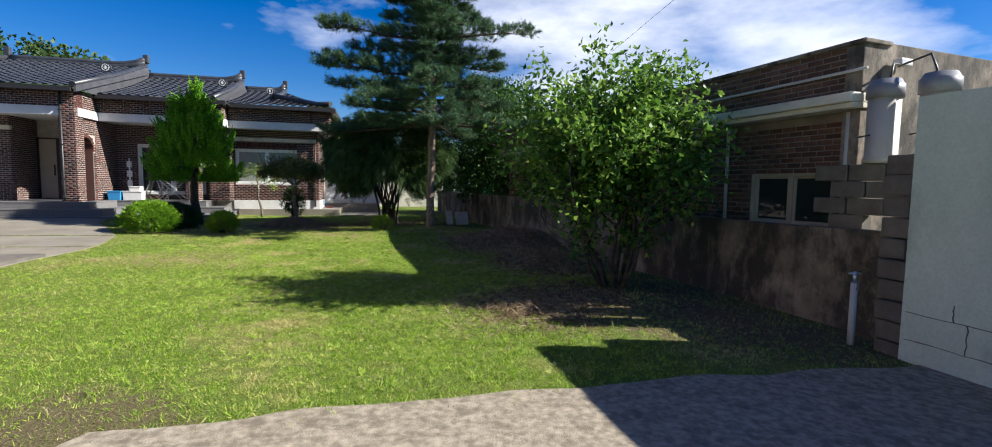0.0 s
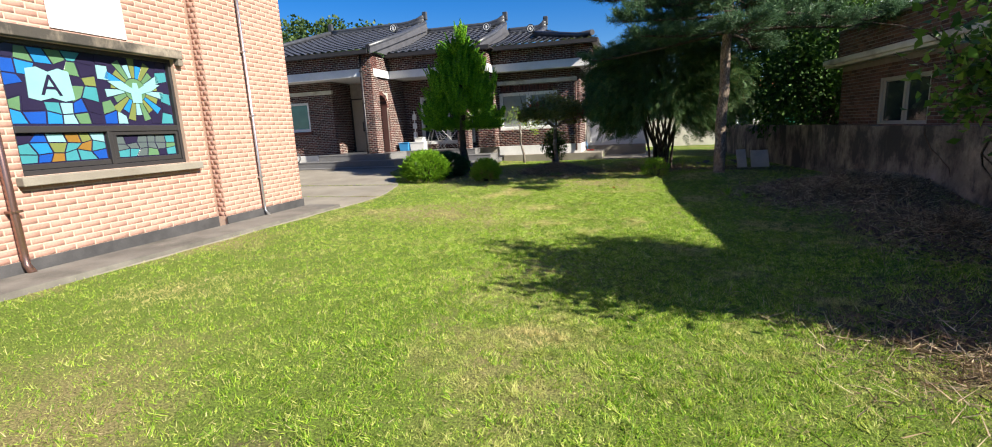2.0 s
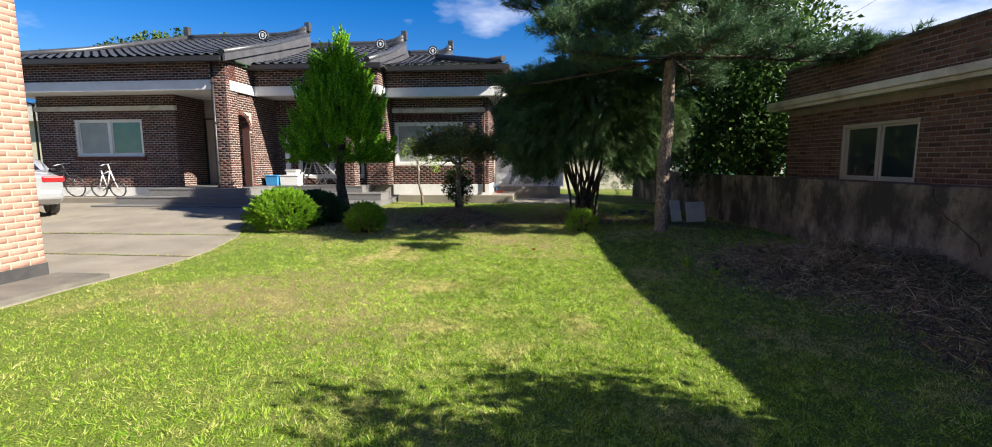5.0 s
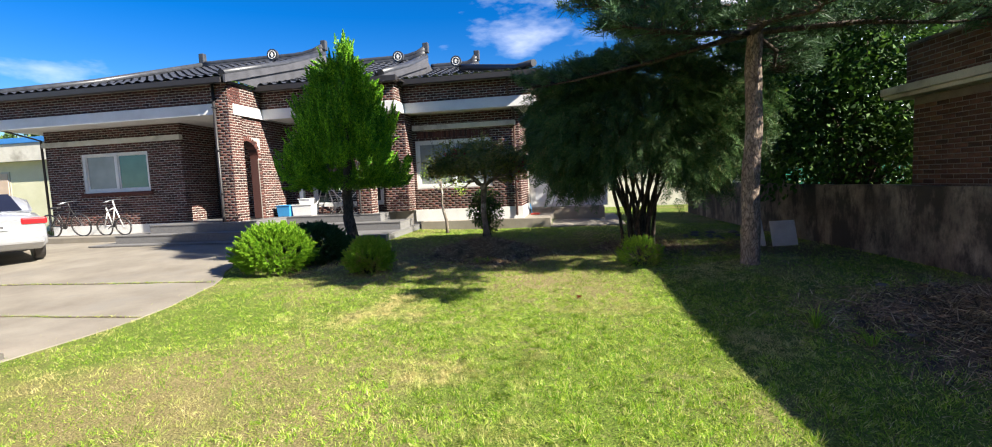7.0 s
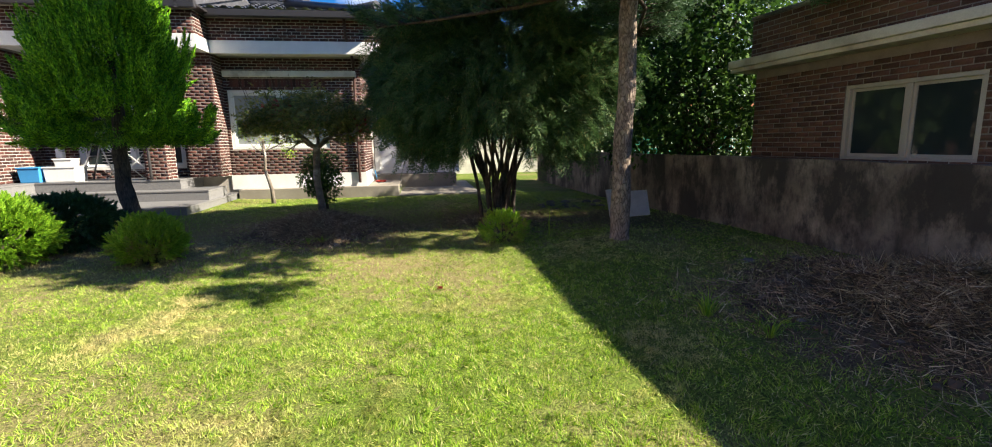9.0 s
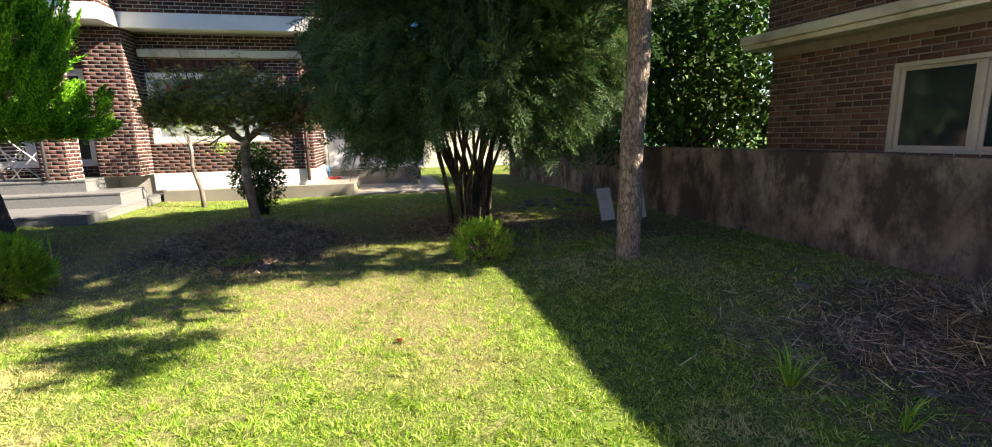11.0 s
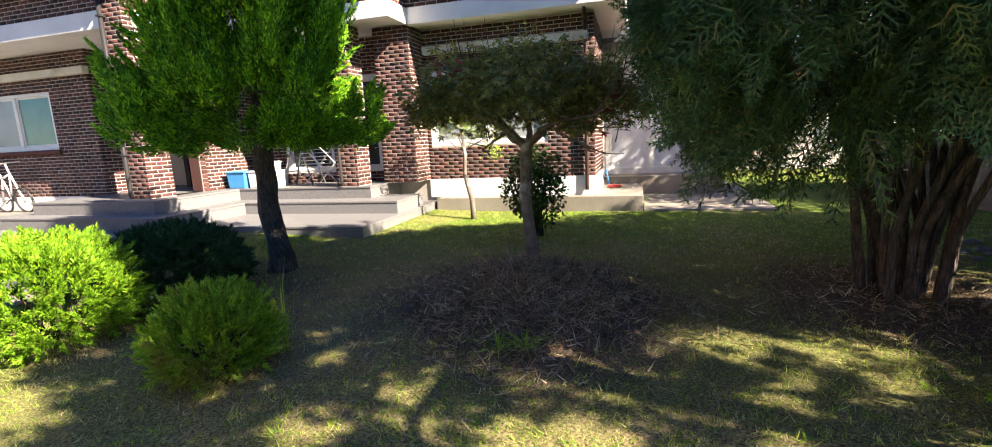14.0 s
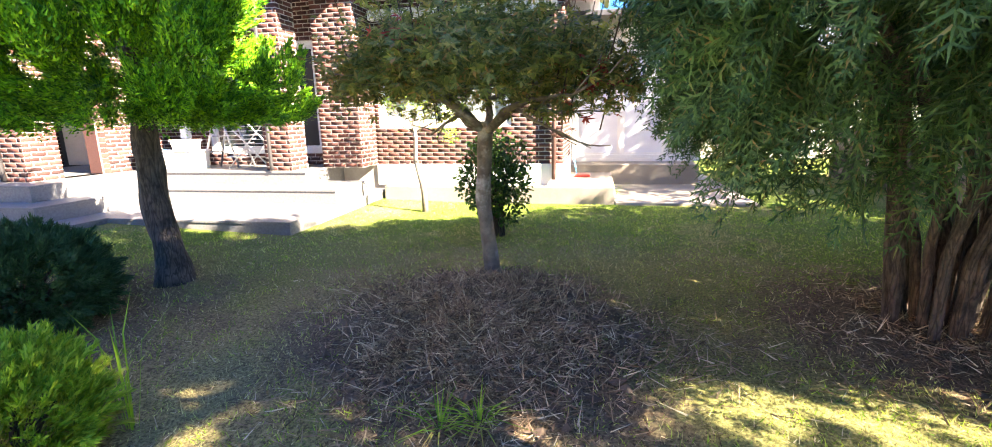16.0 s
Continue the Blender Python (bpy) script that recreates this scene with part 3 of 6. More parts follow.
box(bm, -0.05, NL + 0.25, -0.2, 0.27, 2.43, 2.49, 0.008)
part("band", bm, M_CREAM, NB, "peeling cream-painted concrete band")
boxed("coping", (-0.06, NL, -0.3, 0.16, 3.15, 3.2), M_WALL_OLD, NB, "", 0.01)
NBF = pose(NL, 0, 0, 0, 0, 180)


def nflip(h):
    return (NL - h[1], NL - h[0], h[2], h[3])


brick_face(NB, NBF, 0.0, NL, 0.9, 2.36, [nflip(h) for h in nwins], M_BRICK_OLD, M_BRICK_OLD_ONE, near=300, near_box=(0.0, 3.2, 1.2, 2.36))
brick_face(NB, pose(NL, 0.12, 0, 0, 0, 180), 0.0, NL, 2.61, 3.15, [], M_BRICK_OLD, M_BRICK_OLD_ONE)


def sliding_window(parent, u0, u1, z0, z1, v, out, frame_mat, glasses, sill=None, fw=0.05, mullion=None):
    """A two-leaf sliding window in an opening; out is +1 or -1, the way it faces along v."""
    w = part("window_frame", bmesh.new(), frame_mat, parent)
    bm = bmesh.new()
    d0, d1 = sorted((v - 0.09 * out, v + 0.02 * out))
    box(bm, u0, u1, d0, d1, z0, z0 + fw, 0.006)
    box(bm, u0, u1, d0, d1, z1 - fw, z1, 0.006)
    box(bm, u0, u0 + fw, d0, d1, z0 + fw, z1 - fw, 0.006)
    box(bm, u1 - fw, u1, d0, d1, z0 + fw, z1 - fw, 0.006)
    mid = mullion or (u0 + u1) / 2
    e0, e1 = sorted((v - 0.06 * out, v + 0.0 * out))
    box(bm, mid - fw * 0.6, mid + fw * 0.6, e0, e1, z0 + fw, z1 - fw, 0.005)
    bm.to_mesh(w.data)
    bm.free()
    for (a, b), g in zip(((u0 + fw, mid - fw * 0.6), (mid + fw * 0.6, u1 - fw)), glasses):
        p0, p1 = sorted((v - 0.05 * out, v - 0.042 * out))
        boxed("pane", (a, b, p0, p1, z0 + fw, z1 - fw), g, w)
        s0, s1 = sorted((v - 0.06 * out, v - 0.03 * out))
        sb = bmesh.new()
        box(sb, a, b, s0, s1, z0 + fw, z0 + fw + 0.04)
        box(sb, a, b, s0, s1, z1 - fw - 0.035, z1 - fw)
        box(sb, a, a + 0.035, s0, s1, z0 + fw + 0.04, z1 - fw - 0.035)
        box(sb, b - 0.035, b, s0, s1, z0 + fw + 0.04, z1 - fw - 0.035)
        part("sash", sb, frame_mat, w)
    return w


for h in nwins:
    sliding_window(NB, h[0], h[1], h[2], h[3], -0.03, 1, M_FRAME_OLD, (M_GLASS, M_GLASS))
boxed("back_room_wall", (0.3, NL - 0.3, -1.6, -1.5, 0, 2.3), M_SOIL, NB)

# hall of salmon brick: its wall steps forward at each bay
CH = thing("salmon_brick_hall", frame_at(-9.32, 9.05, 102), "salmon-pink brick hall with stepped bays and stained glass", "building")
CZ = 5.6
BAYS = [(-2.06, 2.06, []), (-5.73, 3.67, [(1.01, 3.29, 1.15, 2.72)]), (-9.4, 3.67, [(1.01, 3.29, 1.15, 2.72)]), (-13.07, 3.67, [])]
for k, (bu, bl, holes) in enumerate(BAYS):
    F = pose(bu, 0, 0, 0, 0, 3.2)
    bm = bmesh.new()
    slab_with_holes(bm, 0.0, bl + (0.0 if k == 0 else 0.1), 0.0, CZ, 0.0, 0.25, holes)
    w = part("wall", bm, M_MORTAR_C, CH)
    w.matrix_basis = F
    brick_face(CH, F, 0.0, bl, 0.2, CZ, holes, M_BRICK_PINK, M_BRICK_PINK_ONE, depth=0.002, near=300 if k == 0 else 0, near_box=(0.0, 2.06, 0.2, 3.6), length=0.222, high=0.067, joint=0.0125)
    brick_face(CH, F @ pose(0, 0.16, 0, 0, 0, -90), 0.0, 0.15, 0.2, CZ, [], M_BRICK_PINK, M_BRICK_PINK_ONE, depth=0.002, length=0.105, high=0.067, joint=0.0125)
    p = boxed("plinth", (-0.02, bl + 0.005, -0.03, 0.0, -0.1, 0.2), M_PLINTH, CH, "dark grey cement plinth", 0.006)
    p.matrix_basis = F @ Matrix.Translation((0, -0.003, 0))
bm = bmesh.new()
box(bm, -0.25, -0.01, 0.35, 8.75, 0, CZ)
box(bm, -13.0, -12.75, 0.35, 8.75, 0, CZ)
box(bm, -13.0, -0.01, 8.75, 9, 0, CZ)
part("back_wall", bm, M_MORTAR_C, CH)
boxed("roof", (-13.2, 0.2, -0.2, 9.2, CZ, CZ + 0.2), M_WALL_OLD, CH)
GLASS_COLS = [plain("blue_glass", (0.012, 0.07, 0.33), 0.15), plain("sky_blue_glass", (0.02, 0.2, 0.48), 0.15), plain("teal_glass", (0.05, 0.24, 0.27), 0.15), plain("green_glass", (0.1, 0.2, 0.1), 0.15), plain("olive_glass", (0.16, 0.19, 0.06), 0.15), plain("pale_glass", (0.22, 0.42, 0.43), 0.15), plain("night_glass", (0.022, 0.018, 0.045), 0.15), plain("amber_glass", (0.24, 0.13, 0.03), 0.15), plain("smoky_glass", (0.09, 0.115, 0.115), 0.2)]


def glass_pieces(parent, a, b, c, d, v, rr, avoid=None, rays=None, tones=(0, 0, 1, 1, 2, 3, 4, 5, 6, 6, 6, 6)):
    """Leaded pieces: a jittered net of coloured panes with dark lead between."""
    nx, nz = max(3, round((b - a) / 0.17)), max(3, round((d - c) / 0.15))
    net = [[(a + (b - a) * (i + (rr.uniform(-0.28, 0.28) if 0 < i < nx else 0)) / nx, c + (d - c) * (j + (rr.uniform(-0.28, 0.28) if 0 < j < nz else 0)) / nz) for i in range(nx + 1)] for j in range(nz + 1)]
    for j in range(nz):
        for i in range(nx):
            q = [net[j][i], net[j][i + 1], net[j + 1][i + 1], net[j + 1][i]]
            cx, cz = sum(p[0] for p in q) / 4, sum(p[1] for p in q) / 4
            if avoid and math.hypot((cx - avoid[0]) / avoid[2], (cz - avoid[1]) / avoid[3]) < 1:
                continue
            q = [(cx + (x - cx) * 0.88, cz + (z - cz) * 0.88) for x, z in q]
            verts = [(x, v, z) for x, z in q] + [(x, v - 0.006, z) for x, z in q]
            me = mesh_from("glass_piece", verts, [(4, 5, 6, 7), (0, 1, 5, 4), (1, 2, 6, 5), (2, 3, 7, 6), (3, 0, 4, 7)], GLASS_COLS[rr.choice(tones)])
            child("glass_piece", me, parent)
    if rays:
        x0, z0, r0, r1 = rays
        for k in range(22):
            a0, a1 = (k + 0.08) * math.tau / 22, (k + 0.92) * math.tau / 22
            lo, hi = r0, r1 * (0.8 + 0.2 * (k % 2))
            q = [(x0 + r * math.cos(t), z0 + r * math.sin(t)) for r, t in ((lo, a0), (hi, a0), (hi, a1), (lo, a1))]
            verts = [(x, v, z) for x, z in q] + [(x, v - 0.006, z) for x, z in q]
            me = mesh_from("glass_piece", verts, [(4, 5, 6, 7), (0, 1, 5, 4), (1, 2, 6, 5), (2, 3, 7, 6), (3, 0, 4, 7)], GLASS_COLS[(4, 5, 3, 4, 1)[k % 5]])
            child("glass_piece", me, parent)


def flat_shape(name, pts, v, mat, parent, deep=0.008):
    bm = bmesh.new()
    f = bm.faces.new([bm.verts.new((x, v, z)) for x, z in pts])
    r = bmesh.ops.extrude_face_region(bm, geom=[f])
    bmesh.ops.translate(bm, vec=(0, -deep, 0), verts=[g for g in r["geom"] if isinstance(g, bmesh.types.BMVert)])
    bmesh.ops.recalc_face_normals(bm, faces=bm.faces[:])
    return part(name, bm, mat, parent)


def letter(text, size, m, mat, parent, name="letter"):
    cu = bpy.data.curves.new(name, "FONT")
    cu.body, cu.size, cu.extrude, cu.align_x = text, size, 0.003, "CENTER"
    ob = new(name, cu)
    me = bpy.data.meshes.new_from_object(ob)
    bpy.data.objects.remove(ob)
    me.materials.clear()
    me.materials.append(mat)
    ob = child(name, me, parent)
    ob.matrix_basis = m
    return ob


for k, ch in ((1, "A"), (2, "\u03a9")):
    bu, bl, holes = BAYS[k]
    a, b, c, d = holes[0]
    W = thing("window", CH.matrix_world @ pose(bu, 0, 0, 0, 0, 3.2), "", "")
    W.name = "window_frame"
    W.parent = CH
    W.matrix_world = CH.matrix_world @ pose(bu, 0, 0, 0, 0, 3.2)
    for key in list(W.keys()):
        del W[key]
    bm = bmesh.new()
    for q in ((a, b, c, c + 0.06), (a, b, d - 0.05, d), (a, a + 0.05, c + 0.06, d - 0.05), (b - 0.05, b, c + 0.06, d - 0.05), (a + 0.05, b - 0.05, c + 0.5, c + 0.58), ((a + b) / 2 - 0.03, (a + b) / 2 + 0.03, c + 0.06, c + 0.5)):
        box(bm, q[0], q[1], 0.06, 0.14, q[2], q[3], 0.006)
    part("frame", bm, M_BLACK_METAL, W, "black aluminium window frame")
    bm = bmesh.new()
    sa, sb = (a + b) / 2 + 0.035, b - 0.055
    for q in ((sa, sb, c + 0.065, c + 0.13), (sa, sb, c + 0.45, c + 0.495), (sa, sa + 0.06, c + 0.13, c + 0.45), (sb - 0.04, sb, c + 0.13, c + 0.45)):
        box(bm, q[0], q[1], 0.075, 0.115, q[2], q[3], 0.004)
    part("sash", bm, M_BLACK_METAL, W, "black sliding sash")
    boxed("sash", ((a + 0.055), (a + b) / 2 - 0.035, 0.08, 0.115, c + 0.065, c + 0.13), M_BLACK_METAL, W, "", 0.004)
    boxed("lead_backing", (a + 0.03, b - 0.03, 0.12, 0.13, c + 0.03, d - 0.03), GLASS_COLS[6], W)
    rr = random.Random(k + 4)
    mid = (a + b) / 2
    bx, dx = (a + 0.56, mid + 0.53) if k == 1 else (mid + 0.53, a + 0.56)
    bp, dp = ((a + 0.06, mid - 0.01), (mid + 0.01, b - 0.06)) if k == 1 else ((mid + 0.01, b - 0.06), (a + 0.06, mid - 0.01))
    glass_pieces(W, *bp, c + 0.6, d - 0.06, 0.12, rr, avoid=(bx, c + 1.08, 0.3, 0.24))
    glass_pieces(W, *dp, c + 0.6, d - 0.06, 0.12, rr, avoid=(dx, c + 1.08, 0.46, 0.46), rays=(dx, c + 1.08, 0.17, 0.44))
    glass_pieces(W, a + 0.06, mid - 0.04, c + 0.14, c + 0.49, 0.12, rr, tones=(0, 1, 2, 2, 3, 4, 5, 7, 6))
    glass_pieces(W, mid + 0.1, b - 0.1, c + 0.14, c + 0.44, 0.12, rr, tones=(8, 8, 3, 8, 2, 6) if k == 1 else (2, 3, 4, 8, 1, 5))
    bz = c + 1.08
    flat_shape("book_shape", [(bx - 0.26, bz - 0.17), (bx - 0.14, bz - 0.2), (bx, bz - 0.16), (bx + 0.14, bz - 0.2), (bx + 0.26, bz - 0.17), (bx + 0.24, bz + 0.17), (bx + 0.12, bz + 0.2), (bx, bz + 0.15), (bx - 0.12, bz + 0.2), (bx - 0.24, bz + 0.17)], 0.12, GLASS_COLS[5], W)
    if ch:
        letter(ch, 0.36, pose(bx, 0.11, bz - 0.13, 90, 0, 0), GLASS_COLS[6], W)
    dz = c + 1.08
    flat_shape("disc_shape", [(dx + 0.16 * math.cos(i * math.tau / 24), dz + 0.16 * math.sin(i * math.tau / 24)) for i in range(24)], 0.121, GLASS_COLS[3], W)
    flat_shape("dove_shape", [(dx - 0.4, dz + 0.1), (dx - 0.2, dz + 0.11), (dx - 0.05, dz + 0.02), (dx - 0.03, dz + 0.1), (dx + 0.03, dz + 0.1), (dx + 0.05, dz + 0.02), (dx + 0.2, dz + 0.11), (dx + 0.4, dz + 0.1), (dx + 0.25, dz + 0.0), (dx + 0.08, dz - 0.05), (dx + 0.07, dz - 0.18), (dx - 0.07, dz - 0.18), (dx - 0.08, dz - 0.05), (dx - 0.25, dz + 0.0)], 0.112, GLASS_COLS[5], W)
    bm = bmesh.new()
    box(bm, a - 0.1, b + 0.1, -0.1, 0.05, d, d + 0.13, 0.012)
    box(bm, a - 0.1, a - 0.01, -0.09, 0.02, d - 0.1, d, 0.01)
    box(bm, b + 0.01, b + 0.1, -0.09, 0.02, d - 0.1, d, 0.01)
    part("lintel", bm, M_WALL_OLD, W, "rough grey stone lintel")
    boxed("sill", (a - 0.09, b + 0.15, -0.12, 0.06, c - 0.11, c - 0.004), M_CONC, W, "rough grey stone sill", 0.012)
    boxed("white_panel", (a + 0.6, a + 1.57, -0.02, -0.009, d + 0.17, CZ - 0.4), M_WHITE, W, "plain white wall panel", 0.003)


def downpipe(parent, m, z0, z1, r, mat, label, foot=0.12):
    pts = [(0, -0.02 - foot, z0), (0, -0.06, z0 + 0.1), (0, -0.06, z0 + 0.3), (0, -0.06, z1)]
    bm = bmesh.new()
    tube(bm, pts, r, 10)
    z = z0 + 0.7
    while z < z1:
        box(bm, -r * 1.5, r * 1.5, -0.06 - r * 1.15, -0.004, z, z + 0.03, 0.003)
        z += 1.1
    p = part("downpipe", bm, mat, parent, label)
    p.matrix_basis = m
    return p


downpipe(CH, pose(-2.06, 0, 0, 0, 0, 3.2) @ pose(0.86, 0, 0), 0.06, CZ, 0.022, M_STEEL, "thin bright steel downpipe")
downpipe(CH, pose(-5.73, 0, 0, 0, 0, 3.2) @ pose(0.8, 0, 0), 0.06, CZ, 0.042, M_COPPER, "shiny brown metal downpipe")
downpipe(CH, pose(-9.4, 0, 0, 0, 0, 3.2) @ pose(0.8, 0, 0), 0.06, CZ, 0.042, M_COPPER, "shiny brown metal downpipe")
tagged(boxed("pavement_kerb", (-13.0, 0.0, -0.75, 0.0, -0.1, 0.07), M_CONC_DARK), "dark worn cement strip along the hall", "paving", kind="structure").matrix_world = CH.matrix_world @ Matrix.Translation((0, -0.034, 0))


# the dark brick house
HM = pose(-7.34, 20.28, 0, 0, 0, 14)
HS = thing("dark_brick_house", HM, "single-storey dark red brick house with black tiled Korean roof", "house")
W1 = (-12.87, -10.62, 1.68, 2.85)
W3 = (-3.12, -0.84, 1.38, 2.78)
WM = (-6.5, -4.2, 0.95, 2.85)
# left wing
bm = bmesh.new()
slab_with_holes(bm, -14.09, -9.5, 0.3, 3.6, -1.66, -1.41, [W1])
box(bm, -9.7, -9.5, -1.41, 0.6, 0.3, 3.6)
box(bm, -14.09, -13.85, -1.41, 6.0, 0.3, 4.3)
part("wall", bm, M_MORTAR_L, HS)
brick_face(HS, pose(0, -1.66, 0), -14.09, -9.5, 0.72, 3.55, [W1], M_BRICK_DARK, M_BRICK_DARK_ONE)
brick_face(HS, pose(-9.5, 0, 0, 0, 0, 90), -1.66, 0.6, 0.72, 3.55, [], M_BRICK_DARK, M_BRICK_DARK_ONE)
# entrance recess: back wall with door
DOORH = (-9.4, -8.2, 0.75, 2.95)
bm = bmesh.new()
slab_with_holes(bm, -9.5, -7.25, 0.3, 3.6, 0.35, 0.6, [DOORH])
part("wall", bm, M_MORTAR_L, HS)
brick_face(HS, pose(0, 0.35, 0), -9.5, -7.45, 0.75, 3.55, [DOORH], M_BRICK_DARK, M_BRICK_DARK_ONE)
# arch wall, at right angles to the front
ARCH = (-2.45, -1.55, 0.75, 2.9)
bm = bmesh.new()
slab_with_holes(bm, -2.62, 0.0, 0.3, 3.6, 0.0, 0.25, [ARCH])
aw = part("arch_wall", bm, M_MORTAR_L, HS)
aw.matrix_basis = pose(-7.2, 0, 0, 0, 0, 90)
brick_face(HS, pose(-7.2, 0, 0, 0, 0, 90), -2.25, 0.0, 0.75, 3.55, [(-2.57, -1.43, 0.75, 3.02)], M_BRICK_DARK, M_BRICK_DARK_ONE)
bm = bmesh.new()
am = pose(-7.2, 0, 0, 0, 0, 90)
rr = random.Random(3)
for side in (-1, 1):
    for k in range(8):
        t0, t1 = k * math.pi / 16, (k + 1) * math.pi / 16
        q = [(-2.0 + side * 0.45 * math.cos(t), 2.43 + 0.45 * math.sin(t)) for t in (t0, t1)]
        top = [(q[1][0], 2.9), (q[0][0], 2.9)] if k else [(q[1][0], 2.9), (q[0][0], 2.9)]
        vs = [bm.verts.new((x, v, z)) for v in (0.0, 0.25) for x, z in (q + top)]
        for f in ((0, 1, 2, 3), (7, 6, 5, 4), (0, 4, 5, 1)):
            bm.faces.new([vs[i] for i in f])
p = part("arch_filling", bm, M_BRICK_DARK, HS)
p.matrix_basis = am
ring = part("arch_ring", bmesh.new(), M_BRICK_DARK, HS, "ring of bricks on end round the arch")
ring.matrix_basis = am
rb = bmesh.new()
for k in range(19):
    t = (k + 0.5) * math.pi / 19
    box(rb, 0.455, 0.575, -0.012, 0.02, -0.035, 0.035, 0.004, m=pose(-2.0, 0, 2.43) @ Matrix.Rotation(-t, 4, "Y"))
for z in [0.79 + i * 0.082 for i in range(20)]:
    for s in (-1, 1):
        box(rb, s * 0.515 - 0.06, s * 0.515 + 0.06, -0.012, 0.02, -0.035, 0.035, 0.004, m=pose(-2.0, 0, z))
rb.to_mesh(ring.data)
rb.free()
for x0, x1 in ((-2.45, -2.445), (-1.555, -1.55)):
    boxed("arch_lining", (x0, x1, 0.021, 0.249, 0.76, 2.43), M_BRICK_DARK, HS).matrix_basis = am
# middle bay
bm = bmesh.new()
slab_with_holes(bm, -7.2, -3.9, 0.3, 3.6, 0.0, 0.25, [WM])
part("wall", bm, M_MORTAR_L, HS)
brick_face(HS, pose(0, 0, 0), -7.2, -3.9, 0.75, 3.55, [WM], M_BRICK_DARK, M_BRICK_DARK_ONE)
# right wing
bm = bmesh.new()
slab_with_holes(bm, -3.9, 0.0, 0.3, 3.6, 0.0, 0.25, [W3])
box(bm, -0.25, 0.0, 0.25, 7.0, 0.3, 3.6)
part("wall", bm, M_MORTAR_L, HS)
brick_face(HS, pose(0, 0, 0), -3.2, 0.0, 0.75, 3.55, [W3], M_BRICK_DARK, M_BRICK_DARK_ONE, near=300, near_box=(-3.2, 0.0, 0.74, 1.4))
brick_face(HS, pose(0, 0, 0, 0, 0, 90), 0.0, 2.1, 0.75, 3.55, [], M_BRICK_DARK, M_BRICK_DARK_ONE)


def pillar(name, u0, u1, v0, v1, z0, z1, label=""):
    p = boxed(name, (u0, u1, v0, v1, z0, z1), M_MORTAR_L, HS, label)
    for m, w in ((pose(u0, v0, 0), u1 - u0), (pose(u1, v0, 0, 0, 0, 90), v1 - v0), (pose(u0, v1, 0, 0, 0, -90), v1 - v0)):
        brick_face(p, m, 0.0, w, z0 + 0.01, z1, [], M_BRICK_DARK, M_BRICK_DARK_ONE)
    return p


pillar("entrance_pillar", -7.6, -7.14, -2.67, -2.2, 0.75, 4.3)
pillar("wall_pier", -3.9, -3.2, -0.58, -0.001, 0.75, 3.55)
pillar("terrace_pillar", -4.55, -4.1, -1.15, -0.72, 0.75, 3.55)

# projecting fascia of brick over a white band, three stepped lengths: (u0, u1, front v)
for u0, u1, v in ((-14.75, -7.6, -2.67), (-7.14, -3.2, -1.3), (-3.2, 0.5, -0.62)):
    back = 0.3
    bm = bmesh.new()
    box(bm, u0, u1, v, v + 0.15, 3.8, 4.3)
    part("fascia", bm, M_MORTAR_L, HS)
    brick_face(HS, pose(0, v, 0), u0, u1, 3.81, 4.3, [], M_BRICK_DARK, M_BRICK_DARK_ONE)
    boxed("band", (u0 - 0.02, u1 + 0.03, v - 0.03, v + 0.15, 3.52, 3.8), M_WHITE, HS, "white-painted concrete band", 0.008)
    boxed("soffit", (u0, u1, v + 0.15, back + 0.2, 3.56, 3.62), M_WHITE, HS)
for u, v0, v1 in ((-7.14, -2.67, -1.3), (-3.2, -1.3, -0.62), (0.5, -0.62, 5.0)):
    boxed("fascia", (u - 0.15, u, v0 + 0.152, v1, 3.802, 4.298), M_MORTAR_L, HS)
    brick_face(HS, pose(u, 0, 0, 0, 0, 90), v0, v1, 3.81, 4.3, [], M_BRICK_DARK, M_BRICK_DARK_ONE)
    boxed("band", (u - 0.15, u + 0.03, v0 + 0.152, v1 - 0.035, 3.522, 3.798), M_WHITE, HS, "white-painted concrete band", 0.008)
boxed("soffit", (0.002, 0.35, 0.5, 5.0, 3.56, 3.62), M_WHITE, HS)
# lintels
boxed("lintel", (-14.05, -9.42, -1.8, -1.67, 3.08, 3.22), M_CREAM, HS, "cream concrete lintel strip", 0.008)
boxed("lintel", (-3.15, -0.1, -0.15, -0.01, 3.08, 3.22), M_CREAM, HS, "cream concrete lintel strip", 0.008)
# plinths
for d in ((-3.2, 0.02, -0.03, -0.001, 0.4, 0.75), (0.001, 0.03, -0.028, 2.1, 0.4, 0.748), (-14.1, -9.48, -1.69, -1.662, 0.3, 0.72)):
    boxed("plinth", d, M_WHITE, HS, "white-painted plinth")
# windows and doors
sliding_window(HS, *W1, -1.62, -1, M_FRAME, (M_GLASS_FROST, M_GLASS_GREEN), fw=0.08)
sliding_window(HS, *W3, 0.04, -1, M_FRAME, (M_GLASS_FROST, M_GLASS_FROST), fw=0.08)
sliding_window(HS, *WM, 0.04, -1, M_FRAME, (M_GLASS, M_GLASS), fw=0.09)
boxed("window_sill", (-12.95, -10.55, -1.72, -1.6, 1.6, 1.68), M_BRICK_DARK, HS, "", 0.01)
dr = boxed("door", (-9.44, -8.9, -0.34, -0.28, 0.78, 2.9), M_DOOR, HS, "beige metal front door", 0.01)
boxed("handle", (-9.0, -8.96, -0.39, -0.34, 1.6, 2.0), M_BLACK_METAL, dr, "black door handle", 0.01)
bm = bmesh.new()
box(bm, -9.49, -9.44, -0.38, -0.2, 0.75, 2.95)
